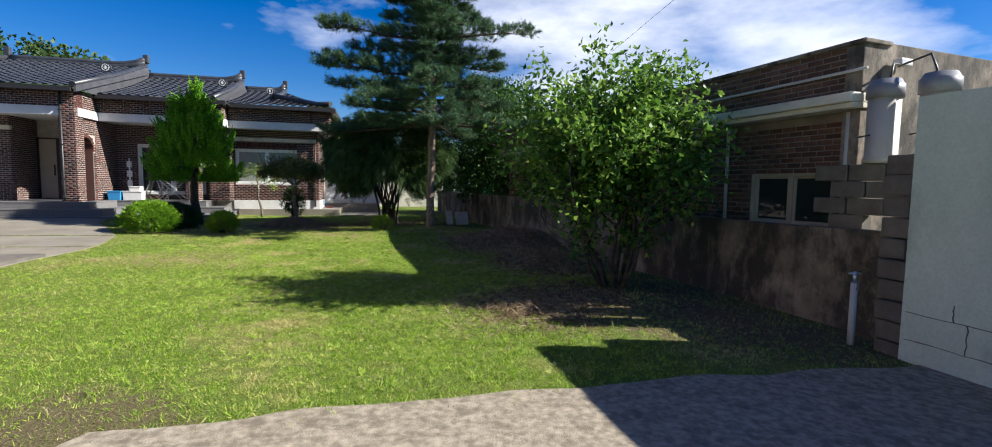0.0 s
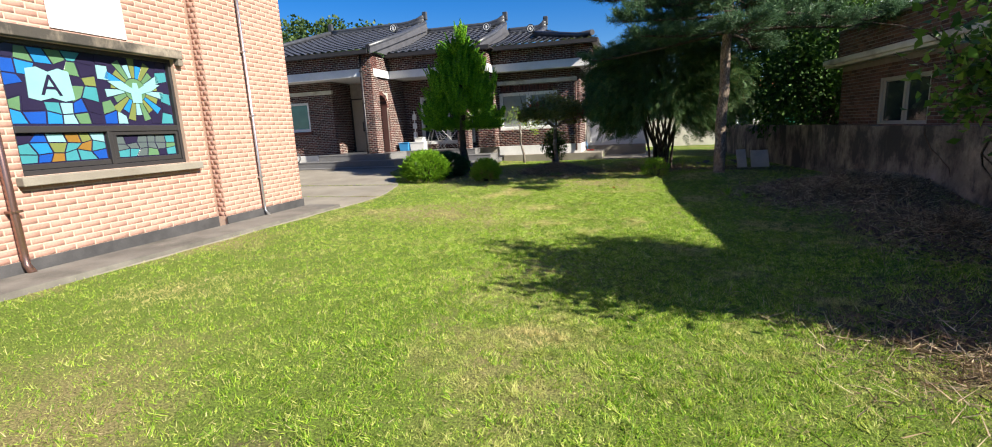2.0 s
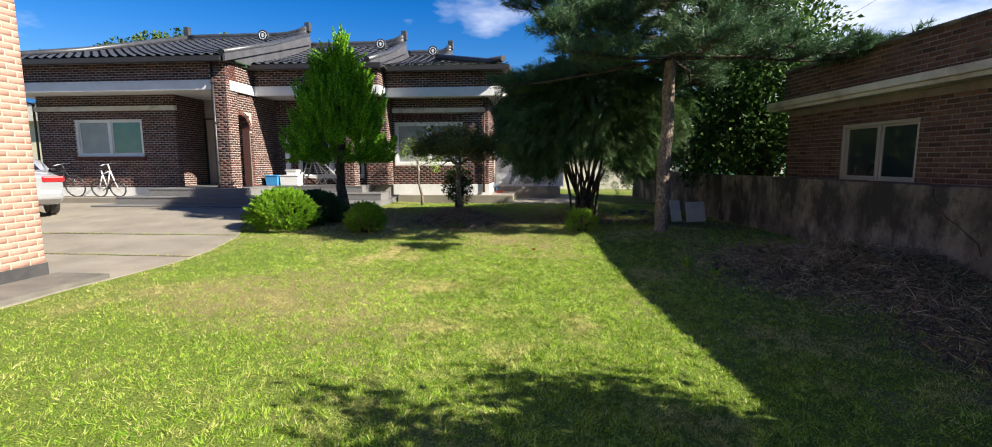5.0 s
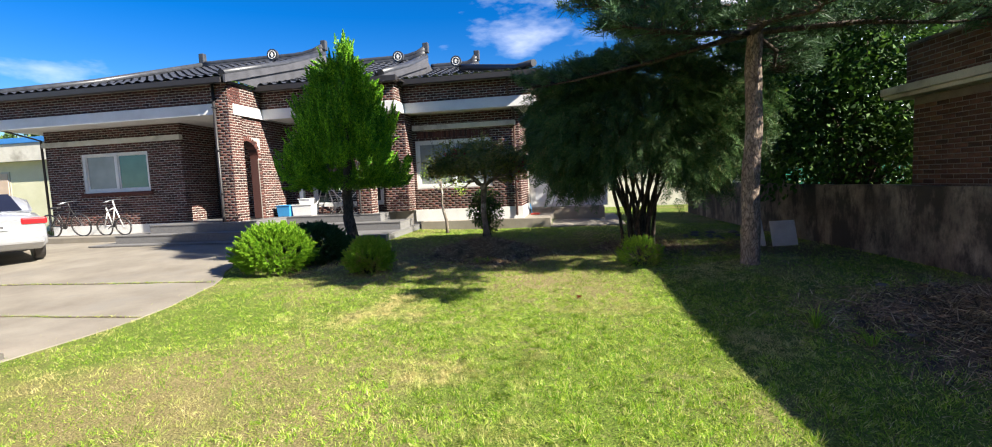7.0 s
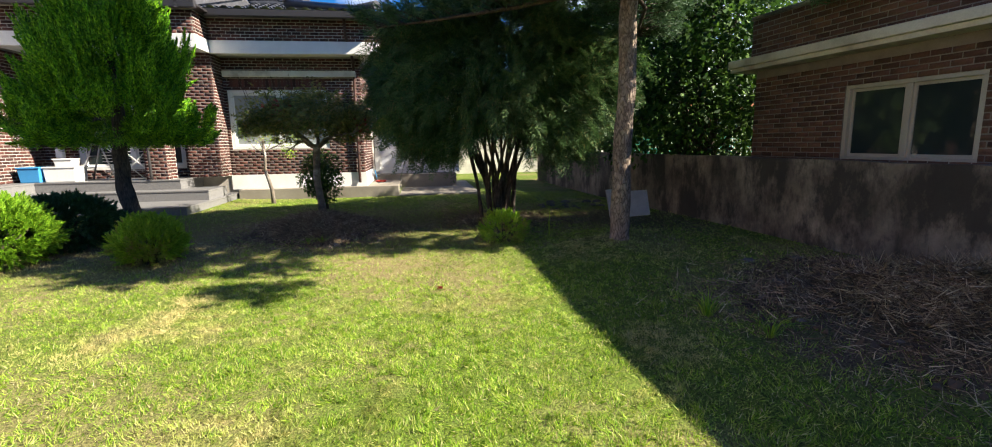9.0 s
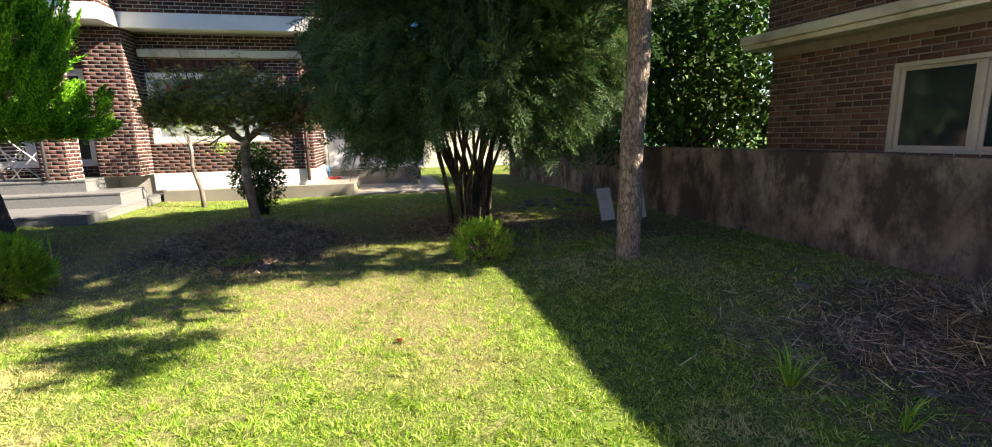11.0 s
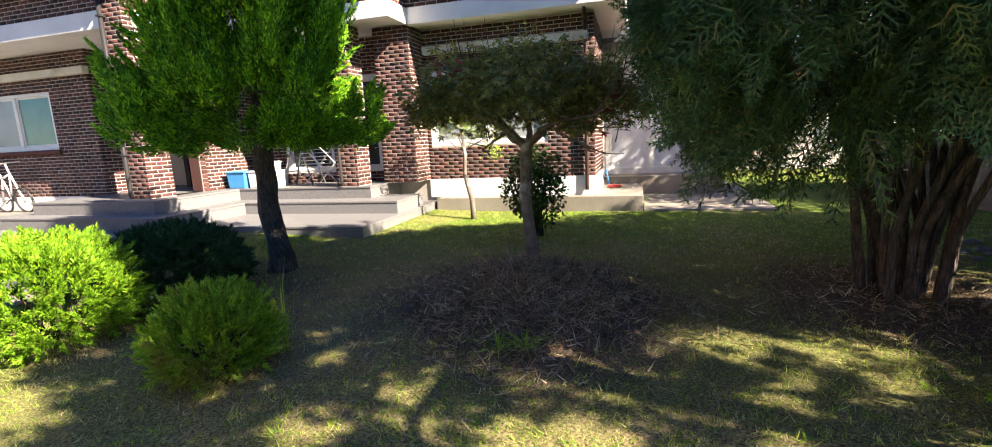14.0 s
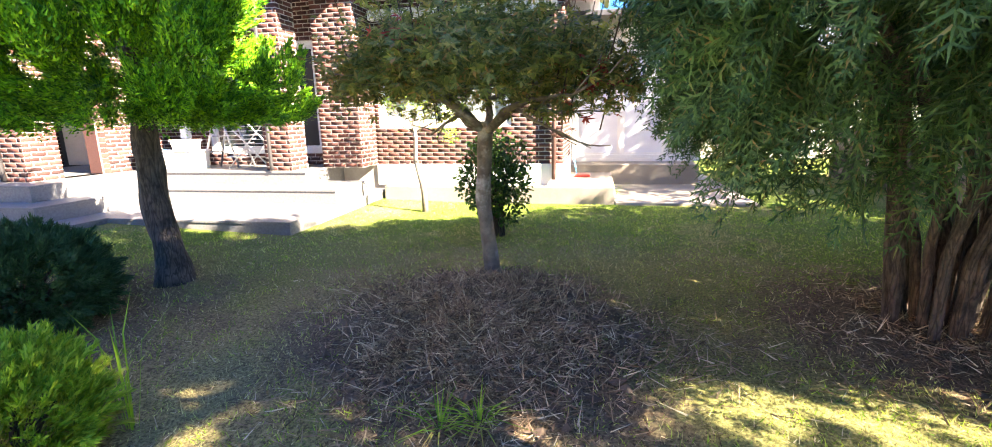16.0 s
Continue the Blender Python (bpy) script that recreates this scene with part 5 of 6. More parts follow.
def pine(rng):
    t = thing("pine_tree", pose(-1.89, 14.06, 0.15), "tall pine with a bare flaky trunk and layered boughs", "tree")
    part("trunk", knobbly(bmesh.new(), [(0.0, 0, -0.15), (-0.02, 0.02, 0.15), (0.0, 0, 1.5), (0.05, 0.05, 3.0), (0.02, 0.1, 5.5), (0, 0.1, 9.2)], [0.18, 0.118, 0.105, 0.098, 0.075, 0.02], 0.12, 16, 60), M_BARK_PINE, t)
    bm = bmesh.new()
    pts, dirs = [], []
    for tier in range(18):
        z = 3.05 + tier * 0.33
        reach = 3.3 * (1 - (tier / 20) ** 1.5) * 1.0
        for j in range(5):
            a = j * math.tau / 5 + tier * 1.1 + rng.normal(0, 0.2)
            rise = -0.1 + 0.022 * tier + rng.normal(0, 0.04)
            ln = reach * rng.uniform(0.6, 1.05) * ((0.66 if z < 4.1 else 0.14) if math.sin(a) < -0.15 else 1.0) * (0.72 if z > 5.6 else 1.0)
            q = [Vector((0, 0, z)), Vector((math.cos(a) * ln * 0.4, math.sin(a) * ln * 0.4, z + rise * ln * 0.4)), Vector((math.cos(a + 0.16) * ln * 0.75, math.sin(a + 0.16) * ln * 0.75, z + rise * 0.95 * ln)), Vector((math.cos(a + 0.12) * ln, math.sin(a + 0.12) * ln, z + rise * 0.8 * ln))]
            tube(bm, q, [0.04, 0.028, 0.018, 0.007], 6)
            for k in range(int(18 + 17 * ln)):
                s = rng.uniform(0.14, 1.03)
                s = min(s, 1.0)
                i = min(int(s * 3), 2)
                base = q[i].lerp(q[i + 1], s * 3 - i)
                side = Vector((-math.sin(a), math.cos(a), 0)) * rng.choice([-1, 1]) * rng.uniform(0.1, 0.6) * (1.15 - 0.6 * s)
                tip = base + side + Vector((math.cos(a), math.sin(a), 0)) * rng.uniform(0, 0.3) + Vector((0, 0, rng.uniform(0.0, 0.14)))
                tube(bm, [base, tip], [0.008, 0.004], 3)
                for w in (1.0, 0.62):
                    c = base.lerp(tip, w)
                    pts.append(tuple(c))
                    dirs.append(tuple((tip - base).normalized() + Vector((0, 0, 0.35))))
    part("limb", bm, M_BARK, t)
    crown(t, sprays(np.array(pts), unit(np.array(dirs)), 46, 0.14, 0.0125, 0.8, 0.15, rng), M_PINE)
    return t


def maple_leafs(b, rng, size):
    """Palmate leaves of five thin lobes."""
    n = len(b)
    nrm = unit(rng.normal(0, 0.5, (n, 3)) + np.array([0, 0, 1.0]))
    x = unit(np.cross(nrm, rng.normal(size=(n, 3))))
    y = np.cross(nrm, x)
    out = []
    for a, l in ((-1.5, 0.65), (-0.75, 0.9), (0, 1.0), (0.75, 0.9), (1.5, 0.65)):
        d = unit(x * math.cos(a) + y * math.sin(a) - 0.25 * nrm)
        s = np.cross(nrm, d)
        L = (size * l)[:, None]
        m = b + d * L * 0.45
        out.append(np.stack([b, m + s * L * 0.14, b + d * L, m - s * L * 0.14], 1))
    return np.concatenate(out, 0)


def maple(rng):
    x, y = -6.55, 15.95
    t = thing("maple_tree", pose(x, y, float(hgt(x, y)) - 0.03), "small umbrella-shaped maple with green and reddish leaves", "tree")
    bm, ends = bmesh.new(), []
    knobbly(bm, [(0.04, 0, -0.1), (0.02, 0, 0.1), (-0.05, 0, 0.6), (-0.02, 0, 0.9), (0.0, 0, 1.2)], [0.085, 0.062, 0.055, 0.055, 0.062], 0.22, 12, 18)
    st = [((0, 0, 1.12), (math.cos(a) * 0.95, math.sin(a) * 0.95, 0.55)) for a in (0.2, 1.3, 2.5, 3.4, 4.4, 5.5)]
    limbs(bm, st, rng, 2, 0.62, 0.034, 0.03, 0.42, ends)
    part("trunk", bm, M_BARK_PALE, t)
    e = np.array([tuple(q) for q in ends])
    n = 9500
    an, u = rng.uniform(0, math.tau, n), rng.uniform(0, 1, n)
    r = 1.02 * np.sqrt(u) * (1 + 0.1 * np.sin(4 * an))
    z = 1.42 + (0.62 * (1 - (r / 1.12) ** 2).clip(0, 1)) * rng.uniform(0.2, 1.0, n) + 0.07 * rng.normal(size=n)
    b = np.stack([r * np.cos(an), r * np.sin(an), z], 1)
    b[: n // 3] = e[rng.integers(0, len(e), n // 3)] + rng.normal(0, 0.1, (n // 3, 3))
    b = b[b[:, 2] > 1.22]
    crown(t, maple_leafs(b, rng, rng.uniform(0.045, 0.085, len(b))), M_MAPLE)
    rb = np.array([-0.28, -0.55, 1.72]) + rng.normal(0, 0.06, (70, 3))
    rb = np.concatenate([rb, np.array([0.85, -0.25, 1.38]) + rng.normal(0, 1, (30, 3)) * np.array([0.1, 0.1, 0.09])])
    crown(t, maple_leafs(rb, rng, rng.uniform(0.05, 0.085, len(rb))), M_RED, "red_leaves", "crimson autumn leaves")
    sp = e[rng.integers(0, len(e), 60)] + np.array([0, 0, 0.1])
    bm = bmesh.new()
    for q in sp:
        tube(bm, [tuple(q), (q[0] * 1.1, q[1] * 1.1, q[2] + 0.35)], [0.006, 0.002], 3)
    tagged(part("twig", bm, M_BARK, t), kind="stuff")
    return t


def leafy_tree(name, x, y, z, radius, low, high, label, rng, mat, n=5000, size=0.1, stem=0.08, category="tree", lobes=14, z_min=None):
    t = thing(name, pose(x, y, z), label, category)
    bm = bmesh.new()
    blobs = []
    for k in range(lobes):
        a, hh = k * 2.39996, (k + 0.5) / lobes
        zz = low + (high - low) * hh
        rr = radius * math.sqrt(max(0.05, 1 - (2 * hh - 0.9) ** 2)) * 0.65
        c = (rr * math.cos(a), rr * math.sin(a), zz)
        tube(bm, [(0.1 * math.cos(a), 0.1 * math.sin(a), -0.1), (0.3 * c[0], 0.3 * c[1], 0.6 * zz), c], [stem, stem * 0.6, stem * 0.15], 6)
        blobs.append((*c, radius * 0.5))
    part("trunk", bm, M_BARK, t)
    bl = np.array(blobs)
    pick = bl[rng.integers(0, len(bl), n)]
    d = unit(rng.normal(size=(n, 3)))
    b = pick[:, :3] + d * pick[:, 3:4] * rng.uniform(0.3, 1.08, (n, 1)) ** 0.6
    dd = unit(d + rng.normal(0, 0.6, (n, 3)) + np.array([0, 0, -0.2]))
    ln = size * rng.uniform(0.6, 1.3, n)
    crown(t, leaves(b, dd, ln, ln * 0.6, rng), mat)
    return t


rng = np.random.default_rng(7)
conifer_cone(rng)
globe_bush("globe_juniper", -9.3, 13.12, 0.6, 0.56, 0.37, M_GLOBE, "rounded bright green juniper bush", rng, 1000, 0.06, 0.5, density=100, reach=0.15)
globe_bush("spreading_juniper", -9.35, 14.1, 0.66, 0.52, 0.32, M_DARKBUSH, "low dark green spreading juniper bush", rng, 1100, 0.08, 0.3)
globe_bush("small_juniper", -7.5, 13.36, 0.3, 0.3, 0.25, M_GOLD, "small untidy yellow-green juniper bush", rng, 520, 0.06, 0.9, density=95, reach=0.14)
globe_bush("young_shrub", -3.34, 14.35, 0.27, 0.27, 0.18, M_GOLD, "small sunlit yellow-green shrub in the lawn", rng, 260, 0.055, 1.0, density=26)
near_shrub(rng)
thuja(rng)
pine(np.random.default_rng(11))
maple(rng)
leafy_tree("evergreen_shrub", -7.35, 17.75, 0.1, 0.42, 0.35, 1.1, "round dark-leaved evergreen shrub", rng, M_BACK, 3400, 0.06, 0.02, "shrub", 11)
leafy_tree("yard_tree", 0.3, 18.6, 0.0, 2.1, 1.2, 4.6, "dense broadleaf tree behind the boundary wall", rng, M_BACK, 26000, 0.12, lobes=22)
leafy_tree("yard_tree", -0.6, 23.0, 0.0, 2.4, 1.0, 5.5, "dense broadleaf tree behind the boundary wall", rng, M_BACK, 16000, 0.14, lobes=20)


# ---- thin tree by the house ----
def slim_tree(rng):
    t = thing("slim_young_tree", pose(-9.0, 18.7, 0.1), "thin crooked young tree with sparse small leaves", "tree")
    bm, ends = bmesh.new(), []
    tube(bm, [(0.03, 0, -0.05), (0.02, 0, 0.35), (-0.1, 0, 0.8), (-0.08, 0, 1.15), (-0.12, 0.02, 1.5)], [0.05, 0.042, 0.035, 0.03, 0.025], 8)
    limbs(bm, [((-0.1, 0, 1.2), (math.cos(a), math.sin(a), 0.9)) for a in (0.4, 1.9, 3.3, 4.8)], rng, 2, 0.5, 0.014, 0.05, 0.5, ends)
    part("trunk", bm, M_BARK_PALE, t)
    e = np.array([tuple(q) for q in ends])
    n = 1500
    b = e[rng.integers(0, len(e), n)] + rng.normal(0, 0.07, (n, 3))
    ln = rng.uniform(0.025, 0.05, n)
    crown(t, leaves(b, unit(rng.normal(size=(n, 3))), ln, ln * 0.55, rng), M_GOLD)


slim_tree(rng)

# ---- things by the house ----
def bicycle(u, body, label, size=0.33, length=1.0):
    t = thing("bicycle", HM @ pose(u, -2.05, 0.45, 8, 0, 0), label, "bicycle", "bicycles by the house wall")
    r = size
    for x in (0, length):
        bm = bmesh.new()
        pts = [(x + r * math.cos(k * math.tau / 20), 0, r + r * math.sin(k * math.tau / 20)) for k in range(21)]
        tube(bm, pts, 0.022, 6)
        w = part("wheel", bm, M_BLACK_METAL, t)
        bm = bmesh.new()
        for k in range(9):
            a = k * math.pi / 9
            tube(bm, [(x - (r - 0.02) * math.cos(a), 0, r - (r - 0.02) * math.sin(a)), (x + (r - 0.02) * math.cos(a), 0, r + (r - 0.02) * math.sin(a))], 0.003, 3)
        part("spoke", bm, M_STEEL, w)
    bm = bmesh.new()
    seat, head, crank = (0.3 * length, 0, 0.82), (0.78 * length, 0, 0.8), (0.45 * length, 0, 0.3)
    for a, b in ((seat, crank), (crank, head), ((0.32 * length, 0, 0.7), head), ((0, 0, r), crank), ((0, 0, r), (0.32 * length, 0, 0.66)), (head, (length, 0, r)), (head, (0.74 * length, 0, 1.0))):
        tube(bm, [a, b], 0.018, 6)
    part("frame", bm, body, t)
    bm = bmesh.new()
    tube(bm, [(0.72 * length, -0.27, 1.0), (0.74 * length, 0, 1.02), (0.72 * length, 0.27, 1.0)], 0.014, 6)
    part("handlebar", bm, M_STEEL, t)
    part("saddle", box(bmesh.new(), 0.18 * length, 0.42 * length, -0.07, 0.07, 0.83, 0.89, 0.025), M_BLACK_METAL, t)
    bm = bmesh.new()
    bmesh.ops.create_cone(bm, cap_ends=True, segments=14, radius1=0.08, radius2=0.08, depth=0.02, matrix=pose(*crank, 90, 0, 0))
    tube(bm, [(crank[0] - 0.12, -0.06, crank[2] - 0.1), (crank[0] + 0.12, 0.06, crank[2] + 0.1)], 0.012, 5)
    part("pedal_crank", bm, M_BLACK_METAL, t)


bicycle(-13.65, M_BLACK_METAL, "black city bicycle leaning by the brick wall", 0.33, 1.02)
bicycle(-11.85, M_WHITE, "small white bicycle leaning by the brick wall", 0.25, 0.62)


def car(m):
    """A silver sedan seen from behind: x forward, y left."""
    t = thing("silver_car", m, "silver sedan parked on the concrete drive", "car")
    paint = plain("silver_car_paint", (0.6, 0.62, 0.66), 0.22, 0.6)
    dark = glassy("car_window_glass", (0.015, 0.017, 0.03), 0.04)
    secs = [(0.0, 0.86, 0.42, 0.9, 0.70), (0.12, 0.89, 0.3, 0.98, 0.74), (0.7, 0.9, 0.22, 1.06, 0.72), (1.6, 0.91, 0.2, 1.03, 0.74), (3.2, 0.9, 0.2, 0.98, 0.74), (4.2, 0.86, 0.22, 0.8, 0.66), (4.5, 0.75, 0.32, 0.62, 0.6)]

    def loft(rows, mat, name, parent):
        bm = bmesh.new()
        rings = []
        for x, hw, z0, z1, tw in rows:
            zm = (z0 + z1) / 2
            ring = [(-hw * 0.9, z0), (-hw, z0 + 0.1), (-hw, zm + 0.1), (-tw - 0.08, z1 - 0.04), (-tw * 0.6, z1 + 0.01), (0, z1 + 0.02), (tw * 0.6, z1 + 0.01), (tw + 0.08, z1 - 0.04), (hw, zm + 0.1), (hw, z0 + 0.1), (hw * 0.9, z0)]
            rings.append([bm.verts.new((x, y, z)) for y, z in ring])
        for q, w in zip(rings, rings[1:]):
            for i in range(len(q)):
                f = bm.faces.new((q[i], q[(i + 1) % len(q)], w[(i + 1) % len(q)], w[i]))
                f.smooth = True
        bm.faces.new(rings[0])
        bm.faces.new(rings[-1][::-1])
        bmesh.ops.recalc_face_normals(bm, faces=bm.faces[:])
        return part(name, bm, mat, parent)
    loft(secs, paint, "body", t)
    loft([(0.45, 0.74, 0.98, 1.03, 0.62), (1.2, 0.76, 0.98, 1.42, 0.5), (2.2, 0.76, 0.98, 1.46, 0.5), (3.3, 0.76, 0.95, 1.02, 0.6)], paint, "cabin", t)
    verts = [(0.5, -0.6, 1.05), (0.5, 0.6, 1.05), (1.14, 0.47, 1.42), (1.14, -0.47, 1.42)]
    child("rear_window", mesh_from("rear_window", [(x - 0.02, y, z + 0.02) for x, y, z in verts], [(0, 1, 2, 3)], dark), t, "dark rear window")
    red = plain("red_light_glass", (0.55, 0.02, 0.025), 0.15)
    for s in (-1, 1):
        boxed("taillight", (-0.03, 0.22, min(s * 0.5, s * 0.9), max(s * 0.5, s * 0.9), 0.8, 0.93), red, t, "red taillight", 0.03)
        boxed("reflector", (-0.02, 0.05, min(s * 0.55, s * 0.75), max(s * 0.55, s * 0.75), 0.42, 0.45), red, t)
        for x in (0.85, 3.6):
            bm = bmesh.new()
            bmesh.ops.create_cone(bm, cap_ends=True, segments=24, radius1=0.32, radius2=0.32, depth=0.2, matrix=pose(x, s * 0.8, 0.32, 90, 0, 0))
            bmesh.ops.bevel(bm, geom=[e for e in bm.edges if len(e.link_faces) == 2 and any(len(f.verts) > 4 for f in e.link_faces)], offset=0.03, segments=2, affect="EDGES")
            w = part("wheel", bm, M_BLACK_METAL, t, "black tyre")
            bm = bmesh.new()
            bmesh.ops.create_cone(bm, cap_ends=True, segments=20, radius1=0.21, radius2=0.19, depth=0.02, matrix=pose(x, s * 0.905, 0.32, 90, 0, 0))
            part("rim", bm, M_STEEL, w)
    boxed("bumper", (-0.06, 0.1, -0.84, 0.84, 0.4, 0.6), paint, t, "", 0.05)
    pl = boxed("number_plate", (-0.035, 0.0, -0.3, 0.3, 0.7, 0.82), M_WHITE, t, "white number plate", 0.006)
    for k in range(6):
        boxed("plate_bar", (-0.04, -0.034, -0.24 + k * 0.08, -0.19 + k * 0.08, 0.73, 0.79), M_TILE_EDGE, pl)
    return t


car(pose(-15.35, 11.75, 0.25, 0, 0, 163))

# left-hand shed with a blue roof edge
SH = thing("pale_yellow_shed", HM @ pose(0, 3.0, 0), "pale yellow single-storey shed with blue-edged flat roof", "building")
M_YELLOW = surface("pale_yellow_paint", (0.62, 0.6, 0.4), (0.7, 0.68, 0.48), 1.5, 0.8, grain=30)
boxed("wall", (-33, -15.2, 0, 5, 0.0, 3.2), M_YELLOW, SH)
boxed("fascia", (-33.1, -15.1, -0.35, 5, 3.2, 3.92), M_CREAM, SH, "cream fascia", 0.01)
boxed("roof_edge", (-33.2, -15.0, -0.4, 5.1, 3.92, 4.14), plain("blue_roof_metal", (0.05, 0.25, 0.62), 0.4), SH, "blue metal roof edge", 0.01)
d = boxed("door", (-23.2, -21.9, -0.05, 0.0, 0.35, 2.75), plain("pinkish_door_paint", (0.62, 0.47, 0.36), 0.5), SH, "pinkish beige door", 0.008)
boxed("door_frame", (-23.28, -21.82, -0.03, 0.0, 0.3, 2.82), M_FRAME_OLD, SH)
boxed("handle", (-23.05, -22.98, -0.09, -0.05, 1.3, 1.42), M_BLACK_METAL, d)

# downpipes of the house
downpipe(HS, pose(-7.5, -2.67, 0), 0.78, 4.3, 0.035, M_BLACK_METAL, "black downpipe on the pillar", 0.03)
downpipe(HS, pose(-0.14, 0, 0), 0.5, 3.5, 0.035, M_BROWN_METAL, "dark brown downpipe", 0.08)
tubed("downpipe", [(-0.14, -0.06, 3.45), (-0.14, -0.5, 3.7), (-0.2, -0.7, 3.9), (-0.2, -0.78, 4.3)], 0.035, M_BROWN_METAL, HS, "dark brown downpipe")
downpipe(HS, pose(-4.42, -1.15, 0), 0.77, 3.5, 0.03, M_BLACK_METAL, "black downpipe on the pillar", 0.03)
tubed("downpipe", [(-14.7, -2.95, 4.3), (-14.5, -2.6, 3.6), (-14.1, -1.75, 3.3), (-14.1, -1.75, 0.6)], 0.035, M_BLACK_METAL, HS, "black downpipe at the corner")
# soldier course under the window
for a, b, z, v in ((-12.95, -10.55, 1.6, -1.7), (-3.05, -0.85, 2.85, -0.02)):
    bm = bmesh.new()
    n = int((b - a) / 0.068)
    for k in range(n):
        box(bm, a + k * (b - a) / n + 0.004, a + (k + 1) * (b - a) / n - 0.004, v, v + 0.05, z - 0.02 if v < -1 else z, z + 0.06 if v < -1 else z + 0.19, 0.003)
    tagged(part("soldier_course", bm, M_BRICK_DARK, HS, "row of bricks on end"), kind="stuff")

# terrace clutter
BL = plain("blue_plastic", (0.05, 0.3, 0.62), 0.4)


def bin_box(name, u, v, w, dpt, h, mat, label, category, z=0.75, taper=0.9):
    t = thing(name, HM @ pose(u, v, z), label, category)
    bm = bmesh.new()
    box(bm, -w / 2, w / 2, -dpt / 2, dpt / 2, 0, h, 0.015)
    for q in bm.verts:
        if q.co.z < h / 2:
            q.co.x *= taper
            q.co.y *= taper
    part("body", bm, mat, t)
    part("rim", box(bmesh.new(), -w / 2 - 0.015, w / 2 + 0.015, -dpt / 2 - 0.015, dpt / 2 + 0.015, h, h + 0.03, 0.008), mat, t)
    return t


bin_box("blue_crate", -6.85, -0.95, 0.42, 0.34, 0.3, BL, "blue plastic crate on the granite terrace", "crate")
bin_box("white_cool_box", -6.3, -0.85, 0.62, 0.42, 0.3, M_WHITE, "white foam cool box on the terrace", "box", taper=0.95)
bin_box("white_basket", -6.25, -0.85, 0.36, 0.28, 0.14, M_WHITE, "white basket on the cool box", "basket", z=1.08)
st = thing("white_stand", HM @ pose(-6.6, -0.45, 0.75), "tall narrow white plastic stand", "stand")
part("post", tube(bmesh.new(), [(0, 0, 0.0), (0, 0, 1.55)], 0.022, 8), M_WHITE, st)
for z in (0.15, 0.5, 0.85, 1.2):
    part("arm", box(bmesh.new(), -0.07, 0.07, -0.06, 0.06, z, z + 0.22, 0.02), M_WHITE, st)
part("base", box(bmesh.new(), -0.16, 0.16, -0.16, 0.16, 0, 0.04, 0.01), M_WHITE, st)
ld = thing("step_ladder", HM @ pose(-5.75, -0.5, 0.75), "open aluminium step ladder on the terrace", "ladder")
for s in (-1, 1):
    part("rail", tube(bmesh.new(), [(-0.35, s * 0.2, 0), (0, s * 0.14, 1.05)], 0.018, 6), M_STEEL, ld)
    part("rail", tube(bmesh.new(), [(0.35, s * 0.2, 0), (0, s * 0.14, 1.05)], 0.016, 6), M_STEEL, ld)
for k in (0.25, 0.5, 0.75):
    part("rung", box(bmesh.new(), -0.35 * (1 - k) - 0.04, -0.35 * (1 - k) + 0.04, -0.17, 0.17, 1.05 * k, 1.05 * k + 0.02, 0.004), M_STEEL, ld)
part("top_cap", box(bmesh.new(), -0.07, 0.07, -0.16, 0.16, 1.04, 1.07, 0.01), M_STEEL, ld)
dr2 = thing("drying_rack", HM @ pose(-5.2, -0.45, 0.75), "white folding laundry rack with thin bars", "drying rack")
for s in (-1, 1):
    part("leg", tube(bmesh.new(), [(-0.4, s * 0.25, 0), (0.35, s * 0.25, 0.75)], 0.012, 6), M_WHITE, dr2)
    part("leg", tube(bmesh.new(), [(0.4, s * 0.25, 0), (-0.35, s * 0.25, 0.75)], 0.012, 6), M_WHITE, dr2)
for k in range(8):
    z = 0.2 + 0.07 * k
    part("bar", tube(bmesh.new(), [(-0.4 + 0.05 * k, -0.25, z), (-0.4 + 0.05 * k, 0.25, z)], 0.006, 5), M_WHITE, dr2)
    part("bar", tube(bmesh.new(), [(-0.42, -0.26, z), (0.42, -0.26, z)], 0.005, 5), M_WHITE, dr2)
rd = thing("red_dustpan", HM @ pose(0.28, 1.2, 0.4), "small red plastic dustpan on the slab", "dustpan")
part("pan", box(bmesh.new(), -0.14, 0.14, -0.1, 0.1, 0, 0.05, 0.015), plain("red_plastic", (0.6, 0.06, 0.04), 0.4), rd)
part("handle", tube(bmesh.new(), [(-0.1, 0, 0.03), (-0.16, 0.05, 0.35)], 0.012, 6), BL, rd)

# ---- near the gate: tap, tanks, pipes ----
tp = thing("garden_tap", pose(3.48, 4.68, 0.0), "white standpipe with a brass garden tap", "tap")
part("post", tube(bmesh.new(), [(0, 0, -0.05), (0, 0, 0.62)], 0.032, 10), plain("grey_white_pvc", (0.55, 0.55, 0.53), 0.4), tp)
bm = bmesh.new()
tube(bm, [(0, 0, 0.6), (-0.03, -0.05, 0.64), (-0.05, -0.1, 0.62), (-0.05, -0.11, 0.56)], 0.014, 7)
tube(bm, [(-0.06, 0, 0.7), (0.06, 0, 0.7)], 0.012, 6)
tube(bm, [(0, 0, 0.6), (0, 0, 0.72)], 0.02, 8)
part("spout", bm, M_STEEL, tp, "metal tap head")
blk = thing("block_wall", NB.matrix_world @ pose(0, 0, 0), "rough stacked concrete block wall end, hidden first column added to block sun", "wall")
rr = random.Random(8)
